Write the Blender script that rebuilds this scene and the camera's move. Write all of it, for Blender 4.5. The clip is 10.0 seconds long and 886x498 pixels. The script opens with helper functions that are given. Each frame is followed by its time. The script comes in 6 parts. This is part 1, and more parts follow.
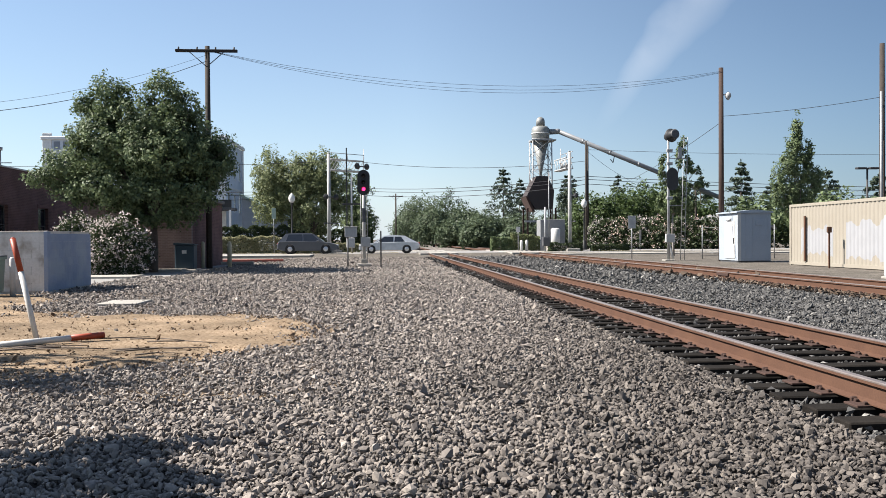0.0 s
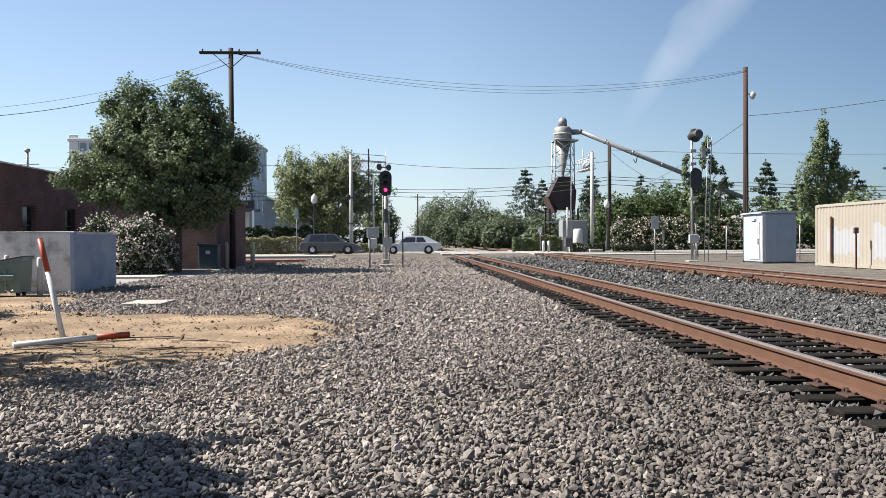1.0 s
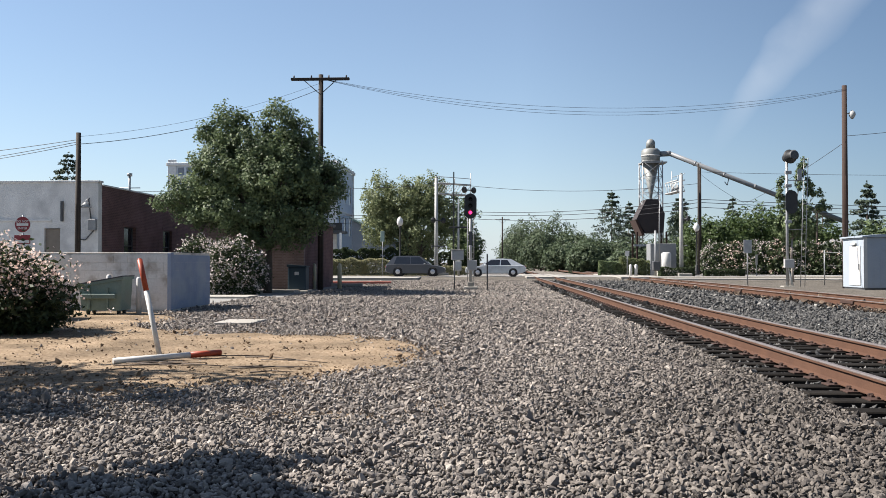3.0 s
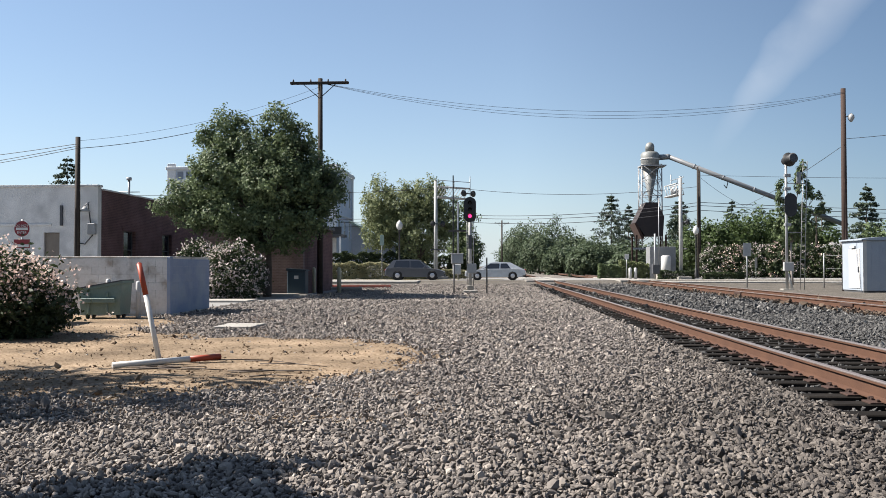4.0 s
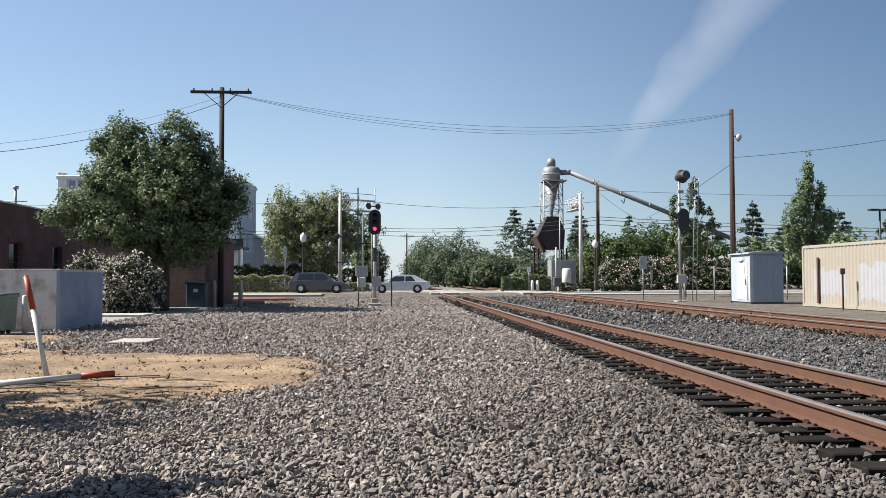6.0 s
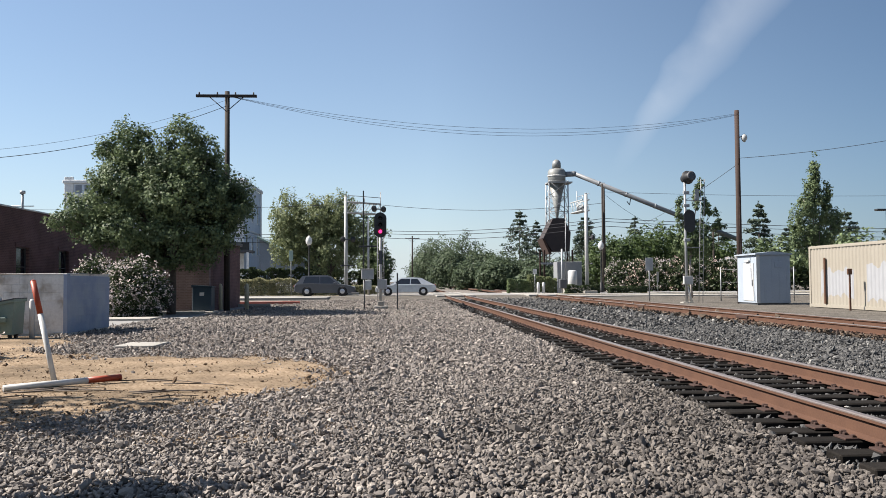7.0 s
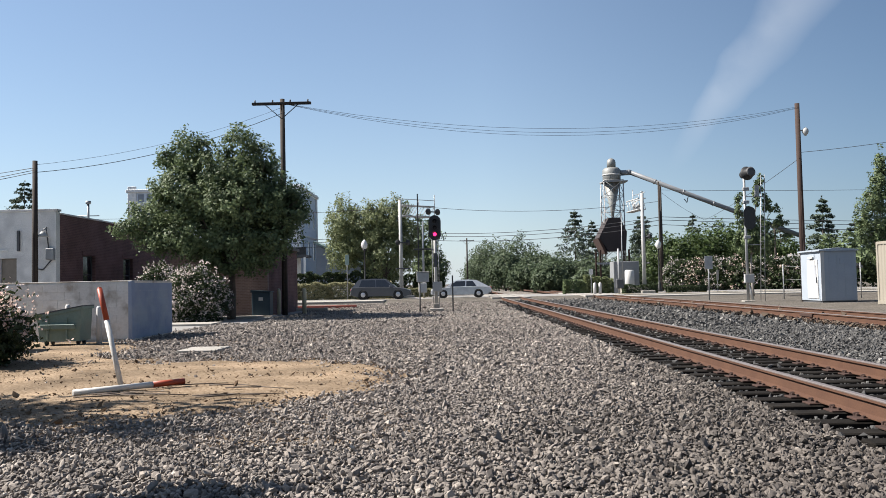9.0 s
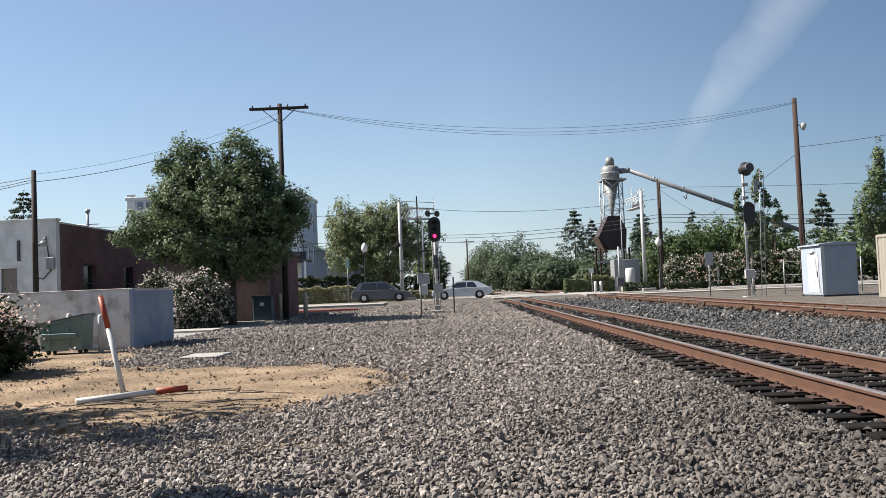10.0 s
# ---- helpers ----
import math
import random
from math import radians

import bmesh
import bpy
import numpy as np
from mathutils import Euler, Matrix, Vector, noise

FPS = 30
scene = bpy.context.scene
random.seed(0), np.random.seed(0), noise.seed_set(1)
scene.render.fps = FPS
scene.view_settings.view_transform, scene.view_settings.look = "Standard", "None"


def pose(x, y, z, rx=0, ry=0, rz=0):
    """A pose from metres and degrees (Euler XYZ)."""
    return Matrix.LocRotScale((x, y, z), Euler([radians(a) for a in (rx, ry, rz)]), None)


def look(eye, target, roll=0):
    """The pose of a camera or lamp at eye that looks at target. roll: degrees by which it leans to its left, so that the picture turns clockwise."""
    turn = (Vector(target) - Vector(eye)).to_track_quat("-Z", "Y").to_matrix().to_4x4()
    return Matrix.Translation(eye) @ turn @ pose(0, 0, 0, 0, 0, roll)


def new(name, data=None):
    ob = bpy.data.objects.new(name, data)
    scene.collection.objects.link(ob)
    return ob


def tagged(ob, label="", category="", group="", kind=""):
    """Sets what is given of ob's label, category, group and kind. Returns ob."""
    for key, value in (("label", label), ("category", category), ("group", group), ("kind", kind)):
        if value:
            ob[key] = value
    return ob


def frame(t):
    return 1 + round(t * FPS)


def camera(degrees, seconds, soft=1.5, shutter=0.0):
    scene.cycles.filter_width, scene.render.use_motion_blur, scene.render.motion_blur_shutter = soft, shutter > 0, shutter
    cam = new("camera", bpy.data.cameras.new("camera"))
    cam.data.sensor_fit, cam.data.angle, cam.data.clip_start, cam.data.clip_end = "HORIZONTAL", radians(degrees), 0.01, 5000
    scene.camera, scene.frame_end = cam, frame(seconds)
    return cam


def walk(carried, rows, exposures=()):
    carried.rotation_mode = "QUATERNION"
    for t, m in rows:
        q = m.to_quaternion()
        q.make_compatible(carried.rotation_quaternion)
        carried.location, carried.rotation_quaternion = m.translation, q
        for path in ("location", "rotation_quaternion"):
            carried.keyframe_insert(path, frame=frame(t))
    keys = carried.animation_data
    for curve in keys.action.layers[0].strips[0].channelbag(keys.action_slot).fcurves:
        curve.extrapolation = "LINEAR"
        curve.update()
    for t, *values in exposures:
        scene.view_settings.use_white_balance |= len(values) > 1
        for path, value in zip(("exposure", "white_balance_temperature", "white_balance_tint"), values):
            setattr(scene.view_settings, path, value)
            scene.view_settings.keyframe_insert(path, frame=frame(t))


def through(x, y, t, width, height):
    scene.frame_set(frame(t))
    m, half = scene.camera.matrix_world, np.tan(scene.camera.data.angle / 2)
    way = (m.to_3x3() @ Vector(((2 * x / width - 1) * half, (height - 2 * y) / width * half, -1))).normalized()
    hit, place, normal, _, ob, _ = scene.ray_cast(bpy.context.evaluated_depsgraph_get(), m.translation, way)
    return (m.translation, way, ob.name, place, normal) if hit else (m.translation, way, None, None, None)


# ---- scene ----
cam = camera(56.06, 10.0, soft=0.6)
EYE = (0.0, 0.0, 1.30)
PATH = [
    (0.0, pose(*EYE, 89.300, 0.400, -4.300)),
    (0.5, pose(*EYE, 89.350, 0.413, -3.823)),
    (1.0, pose(*EYE, 89.353, 0.371, -2.799)),
    (1.5, pose(*EYE, 89.512, 0.511, -1.101)),
    (1.8, pose(*EYE, 89.420, 0.150, 1.330)),
    (2.0, pose(*EYE, 89.405, -0.097, 2.214)),
    (2.5, pose(*EYE, 90.479, -0.045, 2.992)),
    (4.0, pose(*EYE, 91.175, 0.092, 2.985)),
    (4.5, pose(*EYE, 91.465, 0.419, 3.055)),
    (5.0, pose(*EYE, 91.862, 1.080, 3.020)),
    (5.5, pose(*EYE, 91.947, 1.072, 2.318)),
    (5.6, pose(*EYE, 91.965, 1.000, 1.520)),
    (5.8, pose(*EYE, 92.000, 0.550, -1.850)),
    (6.0, pose(*EYE, 92.044, 0.133, -3.561)),
    (6.2, pose(*EYE, 92.141, -0.019, -4.158)),
    (7.3, pose(*EYE, 92.220, 0.700, -2.000)),
    (7.5, pose(*EYE, 92.227, 0.864, -0.980)),
    (8.0, pose(*EYE, 92.185, 1.307, 0.232)),
    (8.5, pose(*EYE, 92.322, 1.245, 0.538)),
    (9.0, pose(*EYE, 92.411, 1.232, 0.632)),
    (9.5, pose(*EYE, 92.487, 1.527, 0.741)),
    (10.0, pose(*EYE, 92.522, 2.353, 0.688)),
]
walk(cam, PATH, exposures=[(0.0, 1.48), (1.5, 1.47), (2.6, 1.35), (7.4, 1.32), (10.0, 1.28)])

# ---------------------------------------------------------------- light
SUN_EL, SUN_AZ = radians(45), radians(4)      # azimuth: degrees ahead of due left
TO_SUN = Vector((-math.cos(SUN_EL) * math.cos(SUN_AZ), math.cos(SUN_EL) * math.sin(SUN_AZ), math.sin(SUN_EL)))
world = bpy.data.worlds.new("sky")
scene.world = world
world.use_nodes = True
wn, wl = world.node_tree.nodes, world.node_tree.links
wn.clear()
w_out = wn.new("ShaderNodeOutputWorld")
w_bg = wn.new("ShaderNodeBackground")
w_bg.inputs["Strength"].default_value = 0.057
sky = wn.new("ShaderNodeTexSky")
sky.sky_type = "NISHITA"
sky.sun_disc = False
sky.sun_elevation = SUN_EL
sky.sun_rotation = math.atan2(TO_SUN.x, TO_SUN.y)
sky.altitude = 20
sky.air_density, sky.dust_density, sky.ozone_density = 1.0, 0.35, 2.5


def wmath(op, a, b=None, c=None):
    n = wn.new("ShaderNodeMath")
    n.operation = op
    for i, v in enumerate((a, b, c)):
        if v is None:
            continue
        if isinstance(v, (int, float)):
            n.inputs[i].default_value = v
        else:
            wl.new(v, n.inputs[i])
    return n.outputs[0]


# a faded contrail, drifted apart, high over the tracks
tc = wn.new("ShaderNodeTexCoord")
sp = wn.new("ShaderNodeSeparateXYZ")
wl.new(tc.outputs["Generated"], sp.inputs[0])
ahead = wmath("MAXIMUM", sp.outputs["Y"], 0.01)
cu, cv = wmath("DIVIDE", sp.outputs["X"], ahead), wmath("DIVIDE", sp.outputs["Z"], ahead)
nz = wn.new("ShaderNodeTexNoise")
nz.inputs["Scale"].default_value = 14.0
nz.inputs["Detail"].default_value = 6.0
wl.new(tc.outputs["Generated"], nz.inputs["Vector"])
wob = wmath("MULTIPLY_ADD", nz.outputs["Fac"], 0.03, -0.015)
c0u, c0v, c1u, c1v = 0.278, 0.155, 0.396, 0.300
cl = math.hypot(c1u - c0u, c1v - c0v)
du, dv = (c1u - c0u) / cl, (c1v - c0v) / cl
su, sv = wmath("SUBTRACT", cu, c0u), wmath("SUBTRACT", cv, c0v)
along = wmath("ADD", wmath("MULTIPLY", su, du), wmath("MULTIPLY", sv, dv))
across = wmath("ADD", wmath("SUBTRACT", wmath("MULTIPLY", su, dv), wmath("MULTIPLY", sv, du)), wob)
width = wmath("MULTIPLY_ADD", along, 0.12, 0.014)
prof = wmath("MAXIMUM", wmath("SUBTRACT", 1.0, wmath("POWER", wmath("ABSOLUTE", wmath("DIVIDE", across, wmath("MAXIMUM", width, 0.008))), 2.0)), 0.0)
fade = wn.new("ShaderNodeMapRange")
fade.inputs["From Min"].default_value, fade.inputs["From Max"].default_value = -0.03, 0.08
wl.new(along, fade.inputs["Value"])
amount = wmath("MULTIPLY", wmath("MULTIPLY", prof, fade.outputs[0]), wmath("MULTIPLY_ADD", nz.outputs["Fac"], 0.37, 0.015))
mixw = wn.new("ShaderNodeMixRGB")
mixw.inputs["Color2"].default_value = (6.4, 6.7, 7.2, 1)
wl.new(amount, mixw.inputs["Fac"])
haze = wn.new("ShaderNodeMixRGB")
# thicker towards the horizon
low_sky = wmath("POWER", wmath("SUBTRACT", 1.0, wmath("MINIMUM", wmath("ABSOLUTE", sp.outputs["Z"]), 1.0)), 9.0)
wl.new(wmath("MULTIPLY_ADD", low_sky, 0.55, 0.12), haze.inputs["Fac"])
haze.inputs["Color2"].default_value = (4.3, 5.2, 6.3, 1)
wl.new(sky.outputs[0], haze.inputs["Color1"])
tint = wn.new("ShaderNodeMixRGB")
tint.blend_type = "MULTIPLY"
tint.inputs["Fac"].default_value = 1.0
wl.new(haze.outputs[0], tint.inputs["Color1"])
# deeper blue away from the sun
away = wn.new("ShaderNodeMapRange")
away.inputs["From Min"].default_value, away.inputs["From Max"].default_value = 0.04, 0.56
wl.new(sp.outputs["X"], away.inputs["Value"])
deep = wn.new("ShaderNodeMixRGB")
deep.inputs["Color1"].default_value, deep.inputs["Color2"].default_value = (1, 1, 1, 1), (0.47, 0.54, 0.61, 1)
wl.new(away.outputs[0], deep.inputs["Fac"])
wl.new(deep.outputs[0], tint.inputs["Color2"])
wl.new(tint.outputs[0], mixw.inputs["Color1"])
wl.new(mixw.outputs[0], w_bg.inputs["Color"])
wl.new(w_bg.outputs[0], w_out.inputs["Surface"])

sun = new("sun", bpy.data.lights.new("sun", "SUN"))
sun.data.energy, sun.data.angle, sun.data.color = 5.0, radians(0.53), (1.0, 0.935, 0.86)
sun.matrix_world = look(TO_SUN * 60, (0, 0, 0))


# ---------------------------------------------------------------- materials
def mat(name, c1, c2=None, rough=0.8, metal=0.0, scale=4.0, fine=60.0, bump=0.15, var=0.0, island=False, emit=None, spec=0.4, stain=None, stain_scale=0.7, lo=0.35, hi=0.65, dist=0.01):
    """A surface of two tones mixed by broad and fine noise, with a fine relief; var: tone shift from object to object or piece to piece; stain: a third tone in patches."""
    m = bpy.data.materials.new(name)
    m.use_nodes = True
    n, l = m.node_tree.nodes, m.node_tree.links
    b = n["Principled BSDF"]
    b.inputs["Roughness"].default_value = rough
    b.inputs["Metallic"].default_value = metal
    b.inputs["Specular IOR Level"].default_value = spec
    c2 = c2 or tuple(v * 0.75 for v in c1)
    geo = n.new("ShaderNodeNewGeometry")
    big, small = n.new("ShaderNodeTexNoise"), n.new("ShaderNodeTexNoise")
    big.inputs["Scale"].default_value, big.inputs["Detail"].default_value = scale, 5.0
    small.inputs["Scale"].default_value, small.inputs["Detail"].default_value = fine, 3.0
    for t in (big, small):
        l.new(geo.outputs["Position"], t.inputs["Vector"])
    mx = n.new("ShaderNodeMath")
    mx.operation = "MULTIPLY_ADD"
    l.new(small.outputs["Fac"], mx.inputs[0])
    mx.inputs[1].default_value = 0.5
    half = n.new("ShaderNodeMath")
    half.operation = "MULTIPLY"
    half.inputs[1].default_value = 0.5
    l.new(big.outputs["Fac"], half.inputs[0])
    l.new(half.outputs[0], mx.inputs[2])
    ramp = n.new("ShaderNodeMapRange")
    ramp.inputs["From Min"].default_value, ramp.inputs["From Max"].default_value = lo, hi
    l.new(mx.outputs[0], ramp.inputs["Value"])
    mix = n.new("ShaderNodeMixRGB")
    mix.inputs["Color1"].default_value, mix.inputs["Color2"].default_value = (*c1, 1), (*c2, 1)
    l.new(ramp.outputs[0], mix.inputs["Fac"])
    col = mix.outputs[0]
    if stain:
        st = n.new("ShaderNodeTexNoise")
        st.inputs["Scale"].default_value, st.inputs["Detail"].default_value = stain_scale, 6.0
        l.new(geo.outputs["Position"], st.inputs["Vector"])
        sr = n.new("ShaderNodeMapRange")
        sr.inputs["From Min"].default_value, sr.inputs["From Max"].default_value = 0.52, 0.68
        l.new(st.outputs["Fac"], sr.inputs["Value"])
        sm = n.new("ShaderNodeMixRGB")
        sm.inputs["Color2"].default_value = (*stain, 1)
        l.new(sr.outputs[0], sm.inputs["Fac"])
        l.new(col, sm.inputs["Color1"])
        col = sm.outputs[0]
    if var:
        if island:
            rnd = geo.outputs["Random Per Island"]
        else:
            rnd = n.new("ShaderNodeObjectInfo").outputs["Random"]
        vr = n.new("ShaderNodeMapRange")
        vr.inputs["To Min"].default_value, vr.inputs["To Max"].default_value = 1 - var, 1 + var
        l.new(rnd, vr.inputs["Value"])
        vm = n.new("ShaderNodeVectorMath")
        vm.operation = "SCALE"
        l.new(col, vm.inputs[0])
        l.new(vr.outputs[0], vm.inputs["Scale"])
        col = vm.outputs[0]
    l.new(col, b.inputs["Base Color"])
    if bump:
        bp = n.new("ShaderNodeBump")
        bp.inputs["Strength"].default_value, bp.inputs["Distance"].default_value = bump, dist
        l.new(mx.outputs[0], bp.inputs["Height"])
        l.new(bp.outputs[0], b.inputs["Normal"])
    if emit:
        b.inputs["Emission Color"].default_value = (*emit[:3], 1)
        b.inputs["Emission Strength"].default_value = emit[3]
    return m


def leaf_mat(name, dark, light, var=0.5, through=0.30):
    m = bpy.data.materials.new(name)
    m.use_nodes = True
    n, l = m.node_tree.nodes, m.node_tree.links
    b, out = n["Principled BSDF"], n["Material Output"]
    b.inputs["Roughness"].default_value = 0.55
    b.inputs["Specular IOR Level"].default_value = 0.2
    geo = n.new("ShaderNodeNewGeometry")
    big = n.new("ShaderNodeTexNoise")
    big.inputs["Scale"].default_value = 0.9
    l.new(geo.outputs["Position"], big.inputs["Vector"])
    ad = n.new("ShaderNodeMath")
    ad.operation = "MULTIPLY_ADD"
    ad.inputs[1].default_value = var
    l.new(geo.outputs["Random Per Island"], ad.inputs[0])
    sc = n.new("ShaderNodeMath")
    sc.operation = "MULTIPLY"
    sc.inputs[1].default_value = 1 - var * 0.5
    l.new(big.outputs["Fac"], sc.inputs[0])
    l.new(sc.outputs[0], ad.inputs[2])
    mix = n.new("ShaderNodeMixRGB")
    mix.inputs["Color1"].default_value, mix.inputs["Color2"].default_value = (*dark, 1), (*light, 1)
    l.new(ad.outputs[0], mix.inputs["Fac"])
    l.new(mix.outputs[0], b.inputs["Base Color"])
    tr = n.new("ShaderNodeBsdfTranslucent")
    l.new(mix.outputs[0], tr.inputs["Color"])
    ms = n.new("ShaderNodeMixShader")
    ms.inputs[0].default_value = through
    l.new(b.outputs[0], ms.inputs[1])
    l.new(tr.outputs[0], ms.inputs[2])
    l.new(ms.outputs[0], out.inputs["Surface"])
    return m


def stone_mat(name, tones, graded=None):
    """Crushed ballast: each stone its own grey, from blue-grey to warm buff, with a fine grain."""
    m = bpy.data.materials.new(name)
    m.use_nodes = True
    n, l = m.node_tree.nodes, m.node_tree.links
    b = n["Principled BSDF"]
    b.inputs["Roughness"].default_value = 0.85
    b.inputs["Specular IOR Level"].default_value = 0.25
    geo = n.new("ShaderNodeNewGeometry")
    cr = n.new("ShaderNodeValToRGB")
    e = cr.color_ramp.elements
    e[0].color, e[1].color = (*tones[0], 1), (*tones[-1], 1)
    for p, c in zip((0.25, 0.55, 0.8, 0.95), tones[1:5]):
        k = e.new(p)
        k.color = (*c, 1)
    l.new(geo.outputs["Random Per Island"], cr.inputs["Fac"])
    t = n.new("ShaderNodeTexNoise")
    t.inputs["Scale"].default_value, t.inputs["Detail"].default_value = 90.0, 3.0
    l.new(geo.outputs["Position"], t.inputs["Vector"])
    mr = n.new("ShaderNodeMapRange")
    mr.inputs["To Min"].default_value, mr.inputs["To Max"].default_value = 0.75, 1.25
    l.new(t.outputs["Fac"], mr.inputs["Value"])
    vm = n.new("ShaderNodeVectorMath")
    vm.operation = "SCALE"
    l.new(cr.outputs[0], vm.inputs[0])
    l.new(mr.outputs[0], vm.inputs["Scale"])
    col = vm.outputs[0]
    if graded:
        # tones scaled lighter to the left and farther out, darker to the near right
        s = n.new("ShaderNodeSeparateXYZ")
        l.new(geo.outputs["Position"], s.inputs[0])
        w = n.new("ShaderNodeTexNoise")
        w.inputs["Scale"].default_value, w.inputs["Detail"].default_value = 0.7, 5.0
        l.new(geo.outputs["Position"], w.inputs["Vector"])
        ad = n.new("ShaderNodeMath")
        ad.operation = "MULTIPLY_ADD"
        ad.inputs[1].default_value = 3.0
        l.new(w.outputs["Fac"], ad.inputs[0])
        away_ = n.new("ShaderNodeMath")
        away_.operation = "MULTIPLY_ADD"
        away_.inputs[1].default_value = -0.3
        l.new(s.outputs["Y"], away_.inputs[0])
        l.new(s.outputs["X"], away_.inputs[2])
        l.new(away_.outputs[0], ad.inputs[2])
        dr = n.new("ShaderNodeMapRange")
        dr.interpolation_type = "SMOOTHSTEP"
        dr.inputs["From Min"].default_value, dr.inputs["From Max"].default_value = -1.6, 2.4
        dr.inputs["To Min"].default_value, dr.inputs["To Max"].default_value = graded[0], graded[1]
        l.new(ad.outputs[0], dr.inputs["Value"])
        ds = n.new("ShaderNodeVectorMath")
        ds.operation = "SCALE"
        l.new(col, ds.inputs[0])
        l.new(dr.outputs[0], ds.inputs["Scale"])
        col = ds.outputs[0]
    l.new(col, b.inputs["Base Color"])
    bp = n.new("ShaderNodeBump")
    bp.inputs["Strength"].default_value, bp.inputs["Distance"].default_value = 0.4, 0.004
    l.new(t.outputs["Fac"], bp.inputs["Height"])
    l.new(bp.outputs[0], b.inputs["Normal"])
    return m


def ground_mat(name, cells, c_lo, c_mid, c_hi, bump=0.8, broad=0.25):
    """Loose small stone or earth on a sheet: cells of the given number a metre, each with its own tone."""
    m = bpy.data.materials.new(name)
    m.use_nodes = True
    n, l = m.node_tree.nodes, m.node_tree.links
    b = n["Principled BSDF"]
    b.inputs["Roughness"].default_value = 0.95
    b.inputs["Specular IOR Level"].default_value = 0.1
    geo = n.new("ShaderNodeNewGeometry")
    vo = n.new("ShaderNodeTexVoronoi")
    vo.inputs["Scale"].default_value = cells
    l.new(geo.outputs["Position"], vo.inputs["Vector"])
    sp_ = n.new("ShaderNodeSeparateColor")
    l.new(vo.outputs["Color"], sp_.inputs[0])
    cr = n.new("ShaderNodeValToRGB")
    e = cr.color_ramp.elements
    e[0].color, e[1].color = (*c_lo, 1), (*c_hi, 1)
    k = e.new(0.5)
    k.color = (*c_mid, 1)
    l.new(sp_.outputs[0], cr.inputs["Fac"])
    t = n.new("ShaderNodeTexNoise")
    t.inputs["Scale"].default_value, t.inputs["Detail"].default_value = 0.8, 7.0
    l.new(geo.outputs["Position"], t.inputs["Vector"])
    mr = n.new("ShaderNodeMapRange")
    mr.inputs["From Min"].default_value, mr.inputs["From Max"].default_value = 0.3, 0.7
    mr.inputs["To Min"].default_value, mr.inputs["To Max"].default_value = 1 - broad, 1 + broad
    l.new(t.outputs["Fac"], mr.inputs["Value"])
    vm = n.new("ShaderNodeVectorMath")
    vm.operation = "SCALE"
    l.new(cr.outputs[0], vm.inputs[0])
    l.new(mr.outputs[0], vm.inputs["Scale"])
    l.new(vm.outputs[0], b.inputs["Base Color"])
    bp = n.new("ShaderNodeBump")
    bp.inputs["Strength"].default_value, bp.inputs["Distance"].default_value = bump, 0.6 / cells
    bp.invert = True
    l.new(vo.outputs["Distance"], bp.inputs["Height"])
    l.new(bp.outputs[0], b.inputs["Normal"])
    return m


def block_mat(name, c1, c2, joint, bw, bh, axis="x", rough=0.9, bump=0.5, mortar=0.012):
    """Brickwork at real size on an upright face that runs along the given axis."""
    m = bpy.data.materials.new(name)
    m.use_nodes = True
    n, l = m.node_tree.nodes, m.node_tree.links
    b = n["Principled BSDF"]
    b.inputs["Roughness"].default_value = rough
    b.inputs["Specular IOR Level"].default_value = 0.2
    geo = n.new("ShaderNodeNewGeometry")
    s = n.new("ShaderNodeSeparateXYZ")
    l.new(geo.outputs["Position"], s.inputs[0])
    c = n.new("ShaderNodeCombineXYZ")
    l.new(s.outputs["X" if axis == "x" else "Y"], c.inputs[0])
    l.new(s.outputs["Z"], c.inputs[1])
    br = n.new("ShaderNodeTexBrick")
    br.inputs["Scale"].default_value = 1.0
    br.inputs["Color1"].default_value, br.inputs["Color2"].default_value, br.inputs["Mortar"].default_value = (*c1, 1), (*c2, 1), (*joint, 1)
    br.inputs["Brick Width"].default_value, br.inputs["Row Height"].default_value, br.inputs["Mortar Size"].default_value = bw, bh, mortar
    l.new(c.outputs[0], br.inputs["Vector"])
    t = n.new("ShaderNodeTexNoise")
    t.inputs["Scale"].default_value, t.inputs["Detail"].default_value = 1.3, 6.0
    l.new(geo.outputs["Position"], t.inputs["Vector"])
    mr = n.new("ShaderNodeMapRange")
    mr.inputs["From Min"].default_value, mr.inputs["From Max"].default_value = 0.3, 0.7
    mr.inputs["To Min"].default_value, mr.inputs["To Max"].default_value = 0.75, 1.2
    l.new(t.outputs["Fac"], mr.inputs["Value"])
    vm = n.new("ShaderNodeVectorMath")
    vm.operation = "SCALE"
    l.new(br.outputs["Color"], vm.inputs[0])
    l.new(mr.outputs[0], vm.inputs["Scale"])
    l.new(vm.outputs[0], b.inputs["Base Color"])
    bp = n.new("ShaderNodeBump")
    bp.inputs["Strength"].default_value, bp.inputs["Distance"].default_value = bump, 0.01
    bp.invert = True
    l.new(br.outputs["Fac"], bp.inputs["Height"])
    l.new(bp.outputs[0], b.inputs["Normal"])
    return m


